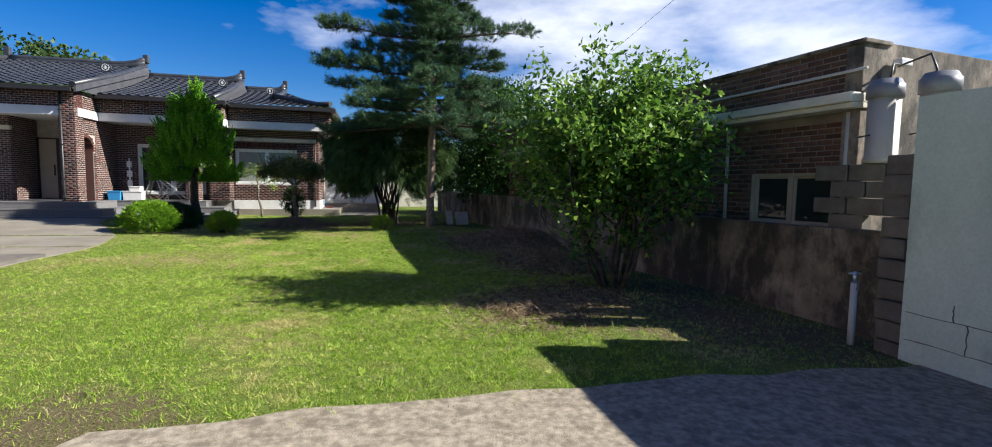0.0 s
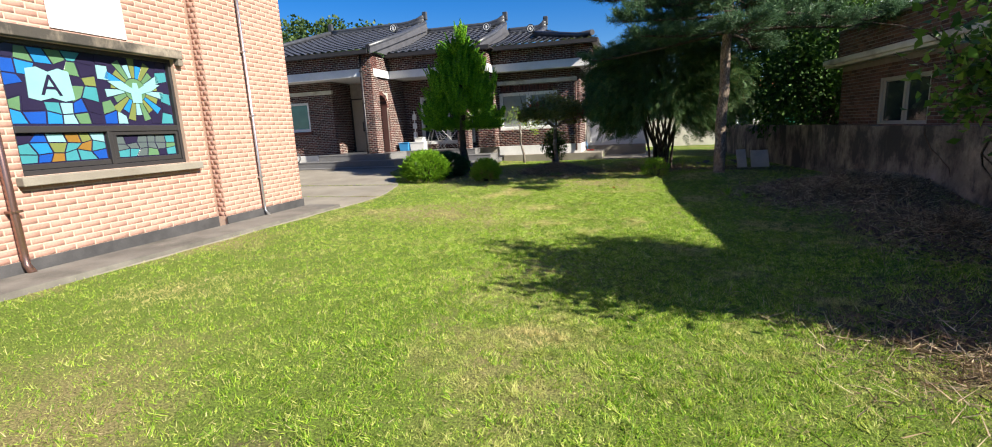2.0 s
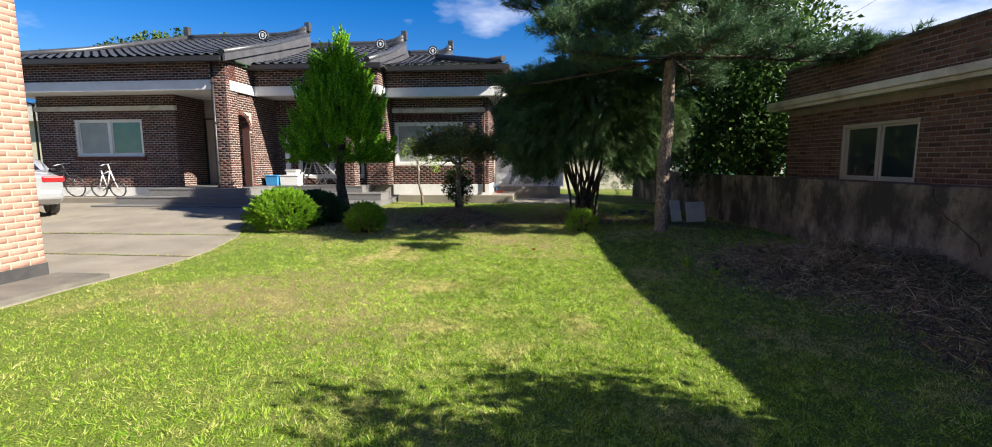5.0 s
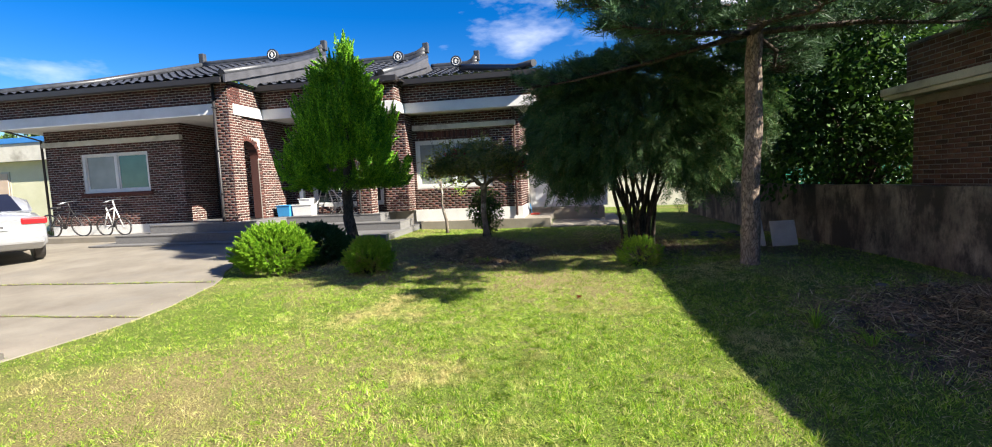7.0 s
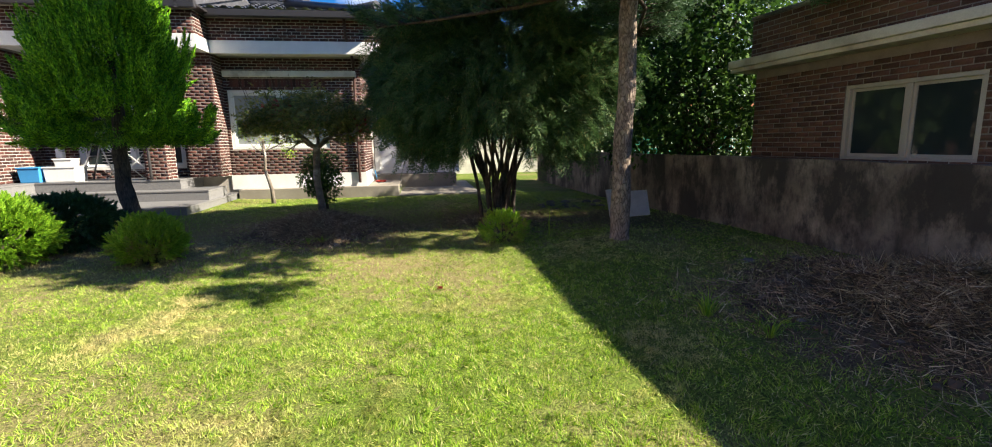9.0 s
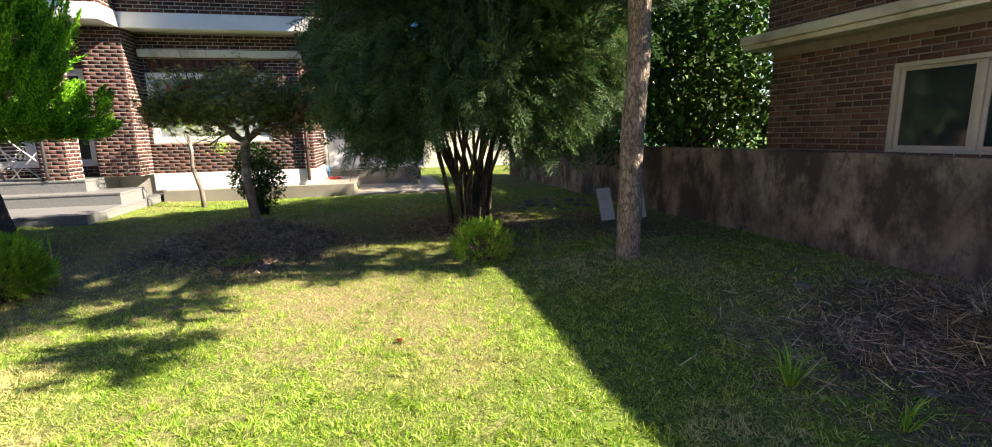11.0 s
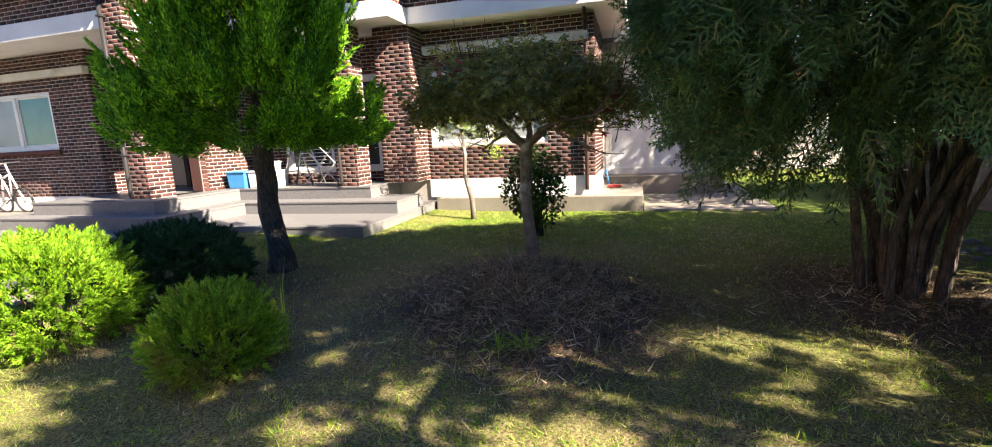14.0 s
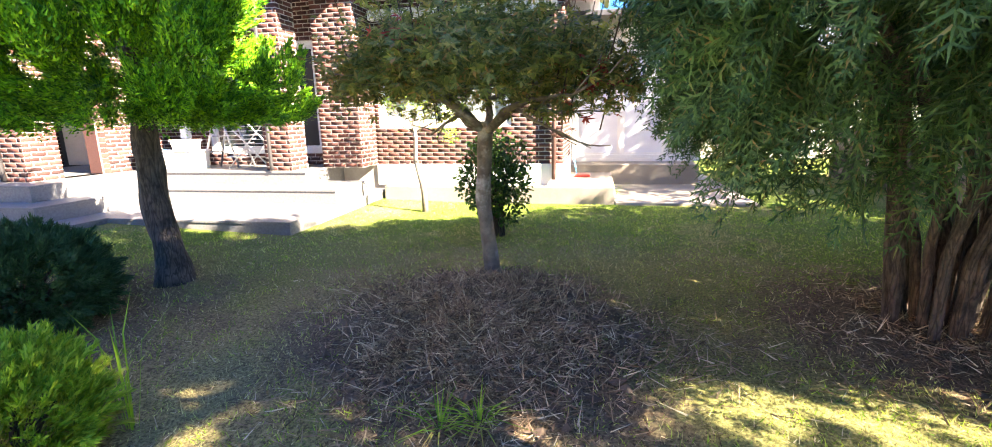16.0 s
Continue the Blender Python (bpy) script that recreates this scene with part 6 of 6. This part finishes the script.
# Column 0 is added, unseen behind the green wall, to shade the gap.
for j in range(10):
    for i in range(4):
        if j in (5, 6) and i == 2 or (j < 5 and i > 2):
            continue
        u = -1.38 + i * 0.4 + (0.2 if j % 2 else 0)
        part("block", box(bmesh.new(), u + 0.006, min(u + 0.39, 0.42), 0.02 + rr.uniform(0, 0.02), 0.19, -0.1 + j * 0.19, 0.082 + j * 0.19, 0.012), M_BLOCK, blk)
pier = thing("block_pier", pose(3.68, 4.42, 0.0, 0, 0, 104.5), "rough pier of stacked concrete blocks by the wall end", "pier")
for j in range(10):
    w = 0.11 + rr.uniform(-0.015, 0.03)
    part("block", box(bmesh.new(), -w, 0.13, -0.12 + rr.uniform(-0.02, 0.02), 0.075 + rr.uniform(-0.015, 0.03), -0.06 + j * 0.19, 0.118 + j * 0.19, 0.014), M_BLOCK, pier)
gj = thing("wall_joint_cracks", pose(3.9, 3.2, 0.0, 0, 0, 104.5), "dark open joints in the pale green wall", "crack")
for u0, u1, z in ((-0.95, 1.08, 0.44), (-0.95, 0.35, 0.24), (0.2, 1.08, 0.2)):
    pts = [(u0 + (u1 - u0) * i / 14, 0.001, z + 0.014 * noise.noise(Vector((i * 0.8, z * 9, 0)))) for i in range(15)]
    part("joint", tube(bmesh.new(), pts, [0.003 + 0.005 * abs(noise.noise(Vector((i * 1.7, z * 5, 2)))) for i in range(15)], 5), M_BLOCK, gj)
for u, z0, z1 in ((0.18, 0.44, 0.62), (0.62, 0.2, 0.44), (0.3, 0.02, 0.24), (-0.3, 0.24, 0.44), (0.72, 0.44, 0.58)):
    pts = [(u + 0.015 * noise.noise(Vector((u * 9, i, 0.5))), 0.001, z0 + (z1 - z0) * i / 6) for i in range(7)]
    part("joint", tube(bmesh.new(), pts, [0.004 + 0.004 * abs(noise.noise(Vector((i * 1.3, u * 5, 2)))) for i in range(7)], 5), M_BLOCK, gj)
for k, (u, v) in enumerate(((-0.25, 0.08), (-0.68, -0.05))):
    t = thing("vent_tank", NB.matrix_world @ pose(u, v, 1.8), "beige plastic cylinder with a grey domed cap", "tank", "vent tanks on the wall")
    part("cylinder", tube(bmesh.new(), [(0, 0, 0), (0, 0, 0.05), (0, 0, 0.07), (0, 0, 0.74)], [0.165, 0.165, 0.15, 0.15], 20), plain("beige_plastic", (0.46, 0.42, 0.36), 0.45), t)
    part("cap", tube(bmesh.new(), [(0, 0, 0.7), (0, 0, 0.701), (0, 0, 0.84), (0, 0, 0.845), (0, 0, 0.9), (0, 0, 0.905)], [0.155, 0.172, 0.172, 0.162, 0.135, 0.1], 24), plain("grey_plastic", (0.22, 0.22, 0.24), 0.45), t)
    part("cable", tube(bmesh.new(), [(0.0, 0.2, 0.3), (0.16, 0.15, 0.29), (0.2, 0.0, 0.3)], 0.008, 5), M_BLACK_METAL, t)
pv = plain("grey_pvc_pipe", (0.5, 0.48, 0.45), 0.45)
tubed("conduit", [(-0.1, 0.16, 2.86), (3.0, 0.17, 2.83), (5.5, 0.17, 2.82)], 0.018, pv, NB, "pale conduit along the parapet")
tubed("drainpipe", [(0.1, 0.1, 2.4), (0.1, 0.1, 0.6)], 0.04, pv, NB, "grey plastic drainpipe")
tubed("drainpipe", [(1.9, 0.08, 2.4), (1.9, 0.08, 0.6)], 0.025, pv, NB, "grey plastic drainpipe")
jb = boxed("junction_box", (-0.16, -0.06, -0.5, -0.3, 2.92, 3.0), M_FRAME, NB, "white junction box", 0.01)
part("cable", tube(bmesh.new(), [(-0.1, -0.4, 2.95), (-0.2, -0.1, 2.9), (-0.28, 0.05, 2.75), (-0.25, 0.08, 2.6)], 0.012, 6), M_BLACK_METAL, NB)
part("cable", tube(bmesh.new(), [(-0.1, -0.35, 2.92), (-0.5, -0.2, 2.95), (-0.62, -0.1, 2.75), (-0.6, -0.05, 2.6)], 0.012, 6), M_BLACK_METAL, NB)
nb2 = thing("far_brick_parapet", NB.matrix_world @ pose(-2.2, -4.2, 0), "brown brick parapet of a house behind", "house")
boxed("wall", (-6, 1.6, -3, 0.0, 0, 3.9), M_MORTAR_D, nb2)
brick_face(nb2, pose(1.6, 0, 0, 0, 0, 180), 0, 7.6, 2.6, 3.9, [], M_BRICK_OLD, M_BRICK_OLD_ONE)
brick_face(nb2, pose(1.6, -3, 0, 0, 0, 90), 0, 3, 2.6, 3.9, [], M_BRICK_OLD, M_BRICK_OLD_ONE)
# crack in the boundary wall: a dark, slightly raised ragged line
cm = frame_at(0.72, 13.6, 110)
cw = thing("wall_crack_filler", cm @ pose(-2.0, 0.0, 0), "ragged dark crack line with dark filler", "crack")
bm = bmesh.new()
pts = [(0.62, 0.006, 1.17), (0.6, 0.006, 1.02), (0.5, 0.006, 0.9), (0.42, 0.006, 0.8), (0.25, 0.006, 0.72), (0.12, 0.006, 0.62), (0.0, 0.006, 0.55), (-0.05, 0.006, 0.42)]
tube(bm, pts, [0.006, 0.01, 0.007, 0.011, 0.006, 0.009, 0.007, 0.004], 5)
part("crack", bm, M_SOIL, cw)

# boards leaning on the wall
M_BOARD = surface("grey_white_board", (0.4, 0.39, 0.36), (0.55, 0.53, 0.5), 4.0, 0.8, grain=50)
for dx, w, h, lean in ((0.0, 0.24, 0.5, 18), (0.36, 0.46, 0.46, 14)):
    x, y = -1.56 + dx * 1.15, 16.62 + dx * 0.3
    t = boxed("leaning_board", (-w / 2, w / 2, 0, 0.035, 0, h), M_BOARD, None, "", 0.006)
    t.matrix_world = pose(x, y, float(hgt(x, y)) - 0.01, -lean, 0, 28)
    tagged(t, "pale grey stone board leaning by the wall", "board", "leaning boards")

# flat pale stone in the lawn and bits of rubble
def stone(name, x, y, r, label, mat=M_BOARD):
    bm = bmesh.new()
    bmesh.ops.create_icosphere(bm, subdivisions=2, radius=r)
    for v in bm.verts:
        v.co *= 1 + 0.3 * noise.noise(v.co * 6 / r * 0.15 + Vector((x, y, 0)))
        v.co.z *= 0.4
    ob = part(name, bm, mat)
    ob.matrix_world = pose(x, y, float(hgt(x, y)) + r * 0.1, 0, 0, x * 90)
    tagged(ob, label, "stone", "loose stones")


stone("stone", -3.76, 2.65, 0.075, "flat pale stone at the lawn edge", surface("buff_stone", (0.24, 0.2, 0.14), (0.36, 0.31, 0.22), 9.0, 0.9, grain=60, bump=0.5))
for k in range(16):
    a, b = random.Random(k).uniform(-1, 1), random.Random(k + 50).uniform(0, 1)
    stone("stone", -0.2 + 1.0 * a, 11.2 + 2.2 * b, 0.03 + 0.03 * b, "small grey stone in the dug soil", M_BLOCK)
    stone("stone", -2.3 + 0.7 * a, 17.6 + 1.2 * b, 0.05 + 0.06 * b, "grey rubble stone by the wall foot", M_BLOCK)

# ---- distance ----
hb = thing("green_roofed_house", pose(1.5, 31.0, 0, 0, 0, 14), "low pale house behind the yard with orange roof", "house")
boxed("wall", (-9, 6, 0, 6, 0, 2.7), M_CREAM, hb)
boxed("roof", (-9.4, 6.4, -0.5, 6.4, 2.7, 3.2), plain("orange_roof", (0.5, 0.16, 0.07), 0.6), hb, "orange roof", 0.05)
for u in (-5, -1, 3):
    sliding_window(hb, u, u + 1.6, 0.9, 2.1, -0.06, -1, M_FRAME, (M_GLASS, M_GLASS))
gn = thing("green_mesh_fence", pose(-0.6, 21.0, 0, 0, 0, 14), "green mesh fence behind the boundary wall", "fence")
bm = bmesh.new()
for k in range(40):
    box(bm, k * 0.12, k * 0.12 + 0.02, 0, 0.01, 0, 1.5)
for k in range(13):
    box(bm, 0, 4.8, 0.001, 0.009, k * 0.12, k * 0.12 + 0.02)
part("mesh", bm, plain("green_netting", (0.02, 0.3, 0.2), 0.6), gn)
for k in range(4):
    boxed("post", (k * 1.6 - 0.03, k * 1.6 + 0.03, 0.012, 0.07, 0, 1.6), M_BLACK_METAL, gn)


def hill():
    """A wooded hill far behind the house."""
    cx, cy = -105.0, 105.0
    xs, ys = np.linspace(-120, 120, 60), np.linspace(-70, 70, 36)
    X, Y = np.meshgrid(xs, ys)

    def hh(x, y):
        return 29 * np.exp(-((x + 8) / np.where(x > -8, 74, 50)) ** 2 - (y / 34) ** 2) - 1.0
    Z = hh(X, Y)
    verts = np.stack([X, Y, Z], -1).reshape(-1, 3)
    nx = len(xs)
    faces = [(j * nx + i, j * nx + i + 1, (j + 1) * nx + i + 1, (j + 1) * nx + i) for j in range(len(ys) - 1) for i in range(nx - 1)]
    h = new("backdrop_hill", mesh_from("backdrop_hill", verts, faces, M_HILL))
    h.matrix_world = pose(cx, cy, 0, 0, 0, 45)
    tagged(h, "distant wooded hill behind the house", "hill", kind="structure")
    g = np.random.default_rng(3)
    n = 1500
    c = np.stack([g.uniform(-110, 110, n), g.uniform(-65, 30, n)], 1)
    z = hh(c[:, 0], c[:, 1])
    c = np.concatenate([c, z[:, None]], 1)[z > 0.5]
    k = 80
    d = unit(g.normal(size=(len(c), k, 3)))
    b = c[:, None] + d * g.uniform(1.0, 2.6, (len(c), 1, 1)) * np.array([1, 1, 1.2]) + np.array([0, 0, 2.0])
    b, d = b.reshape(-1, 3), unit(d.reshape(-1, 3) + g.normal(0, 0.5, (len(c) * k, 3)))
    ln = g.uniform(0.5, 1.1, len(b))
    f = new("hill_wood", tri_mesh("hill_wood", leaves(b, d, ln, ln * 0.8, g), M_HILL))
    f.matrix_world = h.matrix_world
    tagged(f, "dense green wood covering the hill", "trees", kind="stuff")


hill()
wr = thing("overhead_cable", pose(0, 0, 0), "thin black overhead cable on a pole", "cable")
part("cable", tube(bmesh.new(), [(3.9, 3.0, 4.9), (3.2, 9.3, 4.94), (2.64, 16.3, 4.99), (1.5, 30, 5.2)], 0.004, 5), M_BLACK_METAL, wr)
part("pole", tube(bmesh.new(), [(1.5, 30.2, 0), (1.5, 30.2, 5.4)], [0.12, 0.09], 8), M_BLOCK, wr)


# ---- grass, straw and litter ----
def scatter(n, x0, x1, y0, y1, g):
    return g.uniform(x0, x1, n), g.uniform(y0, y1, n)


def bare_mask(x, y):
    m = np.zeros(x.shape)
    for bx, by, r, soft in BARE:
        m = np.maximum(m, soft * np.clip(1.25 - np.hypot(x - bx, y - by) / (0.8 * r), 0, 1))
    return m


def grass(name, n, mat, h0, h1, width, label, g, straw=False):
    x, y = scatter(n, -12.2, 3.7, 0.5, 21.0, g)
    if not straw:
        w = n // 2
        s = g.uniform(0, 1, w)
        x[:w], y[:w] = -0.3 - 5.0 * s + g.normal(0, 1.9, w), 3.2 + 11.3 * s + g.normal(0, 1.4, w)
    stray = np.where(g.uniform(0, 1, n) < 0.22, 0.34, 0.08)
    fx, fy = x + stray * g.normal(0, 1, n), y + stray * g.normal(0, 1, n)
    keep = ~inside(DRIVE, fx, fy) & ~inside(FRONT, fx, fy)
    wx = 3.9 - (y - 5.0) * 0.365
    keep &= (x < wx) & (x > -11.8 + 0.0 * y)
    hu = (x + 7.34) * math.cos(radians(14)) + (y - 20.28) * math.sin(radians(14))
    hv = -(x + 7.34) * math.sin(radians(14)) + (y - 20.28) * math.cos(radians(14))
    keep &= ~((hv > -0.28) & (hu < 2.95)) & ~((hv > -2.95) & (hu < -3.0)) & ~((hv > -3.8) & (hu < -5.6))
    patch = np.array([noise.noise(Vector((a * 0.55, b * 0.55, 0.0))) + 0.5 * noise.noise(Vector((a * 1.7, b * 1.7, 4.0))) for a, b in zip(x[::1], y[::1])]) if straw else 0
    m = bare_mask(x, y)
    under = np.clip(1.3 - np.hypot(x + 5.6, (y - 15.6) * 1.25) / 4.2, 0, 0.75) + np.clip(1.2 - np.hypot(x - 0.2, (y - 12.0) * 0.7) / 2.4, 0, 0.7)
    if straw:
        keep &= (m * 0.9 + under + np.clip(patch, -1, 1) * 0.8 + 0.1 > g.uniform(0, 1, n))
    else:
        keep &= m + 0.55 * under < g.uniform(0.1, 1.0, n)
    x, y = x[keep], y[keep]
    k = len(x)
    b = np.stack([x, y, hgt(x, y) - 0.004], 1)
    tilt = 1.6 if straw else 0.75
    d = unit(np.stack([g.normal(0, tilt, k), g.normal(0, tilt, k), np.abs(g.normal(0.5 if straw else 0.9, 0.3, k))], 1))
    ln = g.uniform(h0, h1, k)
    if not straw:
        # tussocks of a hand's breadth, each with a height and lean of its own
        table = np.random.default_rng(5).normal(0, 1, (3, 512, 512))
        cx = ((x + 0.03 * np.sin(23 * y) + 20) / 0.075).astype(int) % 512
        cy = ((y + 0.03 * np.sin(19 * x + 1) + 20) / 0.075).astype(int) % 512
        ln = ln * np.clip(1.0 + 0.42 * table[0, cx, cy], 0.35, 1.9)
        d = unit(d + 0.55 * np.stack([table[1, cx, cy], table[2, cx, cy], np.zeros(k)], 1))
    t = slivers(b, d, ln, np.full(k, width) * g.uniform(0.6, 1.4, k), g, np.tile(np.array([0.0, 0.0, 0.9 if straw else 0.5]), (k, 1)))
    tagged(new(name, tri_mesh(name, t, mat)), label, "grass", kind="stuff")


g = np.random.default_rng(21)
grass("grass", 1600000, M_BLADE, 0.013, 0.042, 0.0054, "short mown green grass", g)
grass("dry_grass", 260000, M_STRAW, 0.02, 0.075, 0.0045, "dry yellow straw and dead clippings on the lawn", g, True)


def drive_joint(pts, label, g):
    """A soil-filled joint in the concrete, with grass rooted in it."""
    P = np.array(pts, float)
    run = np.linspace(0, len(P) - 1, 60)
    q = np.stack([np.interp(run, np.arange(len(P)), P[:, i]) for i in (0, 1)], 1)
    q += np.array([[0.03 * noise.noise(Vector((a * 2, b * 2, 3))) for _ in (0, 1)] for a, b in q])
    w = 0.012 + 0.012 * np.abs(np.sin(run * 7)) + 0.01 * g.uniform(0, 1, 60)
    d = unit(np.gradient(q, axis=0))
    nn = np.stack([-d[:, 1], d[:, 0]], 1) * w[:, None]
    z = hgt(q[:, 0], q[:, 1]) + 0.0175
    verts = [(*(q[i] + nn[i]), z[i]) for i in range(60)] + [(*(q[i] - nn[i]), z[i]) for i in range(60)]
    tagged(new("drive_joint", mesh_from("drive_joint", verts, [(i, i + 1, 61 + i, 60 + i) for i in range(59)], M_SOIL)), label, "joint", kind="structure")
    n = 700
    i = g.integers(0, 60, n)
    b = np.stack([q[i, 0] + g.normal(0, 0.025, n), q[i, 1] + g.normal(0, 0.025, n), z[i] - 0.004], 1)
    dd = unit(np.stack([g.normal(0, 0.7, n), g.normal(0, 0.7, n), np.full(n, 0.8)], 1))
    tagged(new("joint_grass", tri_mesh("joint_grass", slivers(b, dd, g.uniform(0.015, 0.05, n), np.full(n, 0.006), g), M_BLADE)), "grass growing in a joint of the drive", "grass", kind="stuff")


drive_joint([(-8.75, 10.55), (-10.6, 10.05), (-13.2, 9.4), (-17.0, 8.4)], "soil-filled joint across the concrete drive", g)
drive_joint([(-9.6, 12.2), (-11.2, 11.6), (-13.5, 10.9)], "soil-filled joint across the concrete drive", g)


def heap(x0, y0, rx, ry, n, g, lmin, lmax, name, label, lift=0.05):
    a, r = g.uniform(0, math.tau, n), np.abs(g.normal(0, 0.62, n)) ** 0.8
    x, y = x0 + rx * r * np.cos(a) * (1 + 0.2 * np.sin(3 * a + x0)), y0 + ry * r * np.sin(a)
    b = np.stack([x, y, hgt(x, y) + g.uniform(0, lift, n) * np.clip(1 - r, 0, 1)], 1)
    d = unit(np.stack([g.normal(0, 1, n), g.normal(0, 1, n), np.abs(g.normal(0.2, 0.4, n))], 1))
    tagged(new(name, tri_mesh(name, slivers(b, d, g.uniform(lmin, lmax, n), g.uniform(0.004, 0.0095, n), g), M_WEED)), label, "straw", kind="stuff")


heap(-6.2, 15.1, 1.05, 0.95, 16000, g, 0.05, 0.16, "straw_litter", "dead weeds heaped round the maple foot", 0.08)
heap(0.2, 11.9, 1.5, 1.4, 20000, g, 0.05, 0.2, "straw_litter", "pulled dry weeds heaped on dug soil", 0.22)
heap(1.1, 9.4, 1.2, 1.6, 9000, g, 0.05, 0.18, "straw_litter", "pulled dry weeds on dug soil", 0.12)
heap(0.5, 5.7, 1.3, 0.9, 3500, g, 0.05, 0.2, "straw_litter", "dry weeds on bare soil", 0.06)
heap(-3.6, 16.4, 1.1, 1.1, 3500, g, 0.04, 0.14, "straw_litter", "brown fallen needles under the thuja", 0.04)


def clods(x0, y0, rx, ry, n, g, label):
    """Loose lumps of dug soil."""
    a, r = g.uniform(0, math.tau, n), np.sqrt(g.uniform(0, 1, n))
    x, y = x0 + rx * r * np.cos(a), y0 + ry * r * np.sin(a)
    s = g.uniform(0.01, 0.045, n) * g.uniform(0.5, 1.0, n)
    c = np.stack([x, y, hgt(x, y) + s * 0.3], 1)
    ax = np.array([(1, 0, 0), (0, 1, 0), (-1, 0, 0), (0, -1, 0), (0, 0, 0.75), (0, 0, -0.75)], float)
    v = c[:, None] + s[:, None, None] * (ax[None] + g.normal(0, 0.28, (n, 6, 3)))
    idx = np.array([(0, 1, 4), (1, 2, 4), (2, 3, 4), (3, 0, 4), (1, 0, 5), (2, 1, 5), (3, 2, 5), (0, 3, 5)])
    tagged(new("soil_clods", tri_mesh("soil_clods", v[:, idx].reshape(-1, 3, 3), M_SOIL)), label, "soil", kind="stuff")


clods(-6.2, 15.1, 1.0, 0.9, 330, g, "crumbled dark soil round the maple foot")
clods(0.2, 11.9, 1.5, 1.4, 800, g, "crumbled dug soil by the wall")
clods(1.1, 9.4, 1.1, 1.6, 900, g, "crumbled dug soil by the wall")
clods(1.1, 6.1, 1.4, 0.9, 320, g, "crumbled bare soil under the shrub")


def tuft(x, y, n, h, mat, label, g):
    a = g.uniform(0, math.tau, n)
    z = float(hgt(x, y))
    bm = bmesh.new()
    for k in range(n):
        r, l = g.uniform(0.02, 0.12), h * g.uniform(0.6, 1.2)
        p = [Vector((r * 0.3 * math.cos(a[k]), r * 0.3 * math.sin(a[k]), 0)), Vector((r * math.cos(a[k]), r * math.sin(a[k]), l * 0.7)), Vector((3.0 * r * math.cos(a[k]), 3.0 * r * math.sin(a[k]), l))]
        s = Vector((-math.sin(a[k]), math.cos(a[k]), 0)) * 0.0035
        v = [bm.verts.new(q) for q in (p[0] - s, p[0] + s, p[1] + s, p[1] - s, p[2])]
        bm.faces.new((v[0], v[1], v[2], v[3]))
        bm.faces.new((v[3], v[2], v[4]))
    ob = part("grass_tuft", bm, mat)
    ob.matrix_world = pose(x, y, z)
    tagged(ob, label, "grass", "taller grass tufts")


for x, y, n, h in ((-7.35, 13.75, 9, 0.6), (-2.75, 14.6, 6, 0.42), (-1.55, 11.9, 45, 0.17), (-1.25, 11.5, 30, 0.14), (-5.85, 14.4, 40, 0.08), (-6.0, 14.3, 30, 0.075), (-6.6, 20.6, 20, 0.25)):
    tuft(x, y, n, h, M_GOLD, "tuft of tall yellow-green grass", g)
lf = thing("fallen_leaf", pose(-3.81, 12.48, float(hgt(-3.81, 12.48)) + 0.035), "single red fallen leaf on the lawn", "leaf")
lf_t = maple_leafs(np.zeros((3, 3)), g, np.full(3, 0.06))
child("blade", tri_mesh("blade", lf_t, M_RED), lf)

# ---- single bricks ----
for name, me, parent, m in PIECES:
    ob = new(name, me)
    ob.parent = parent
    ob.matrix_basis = m
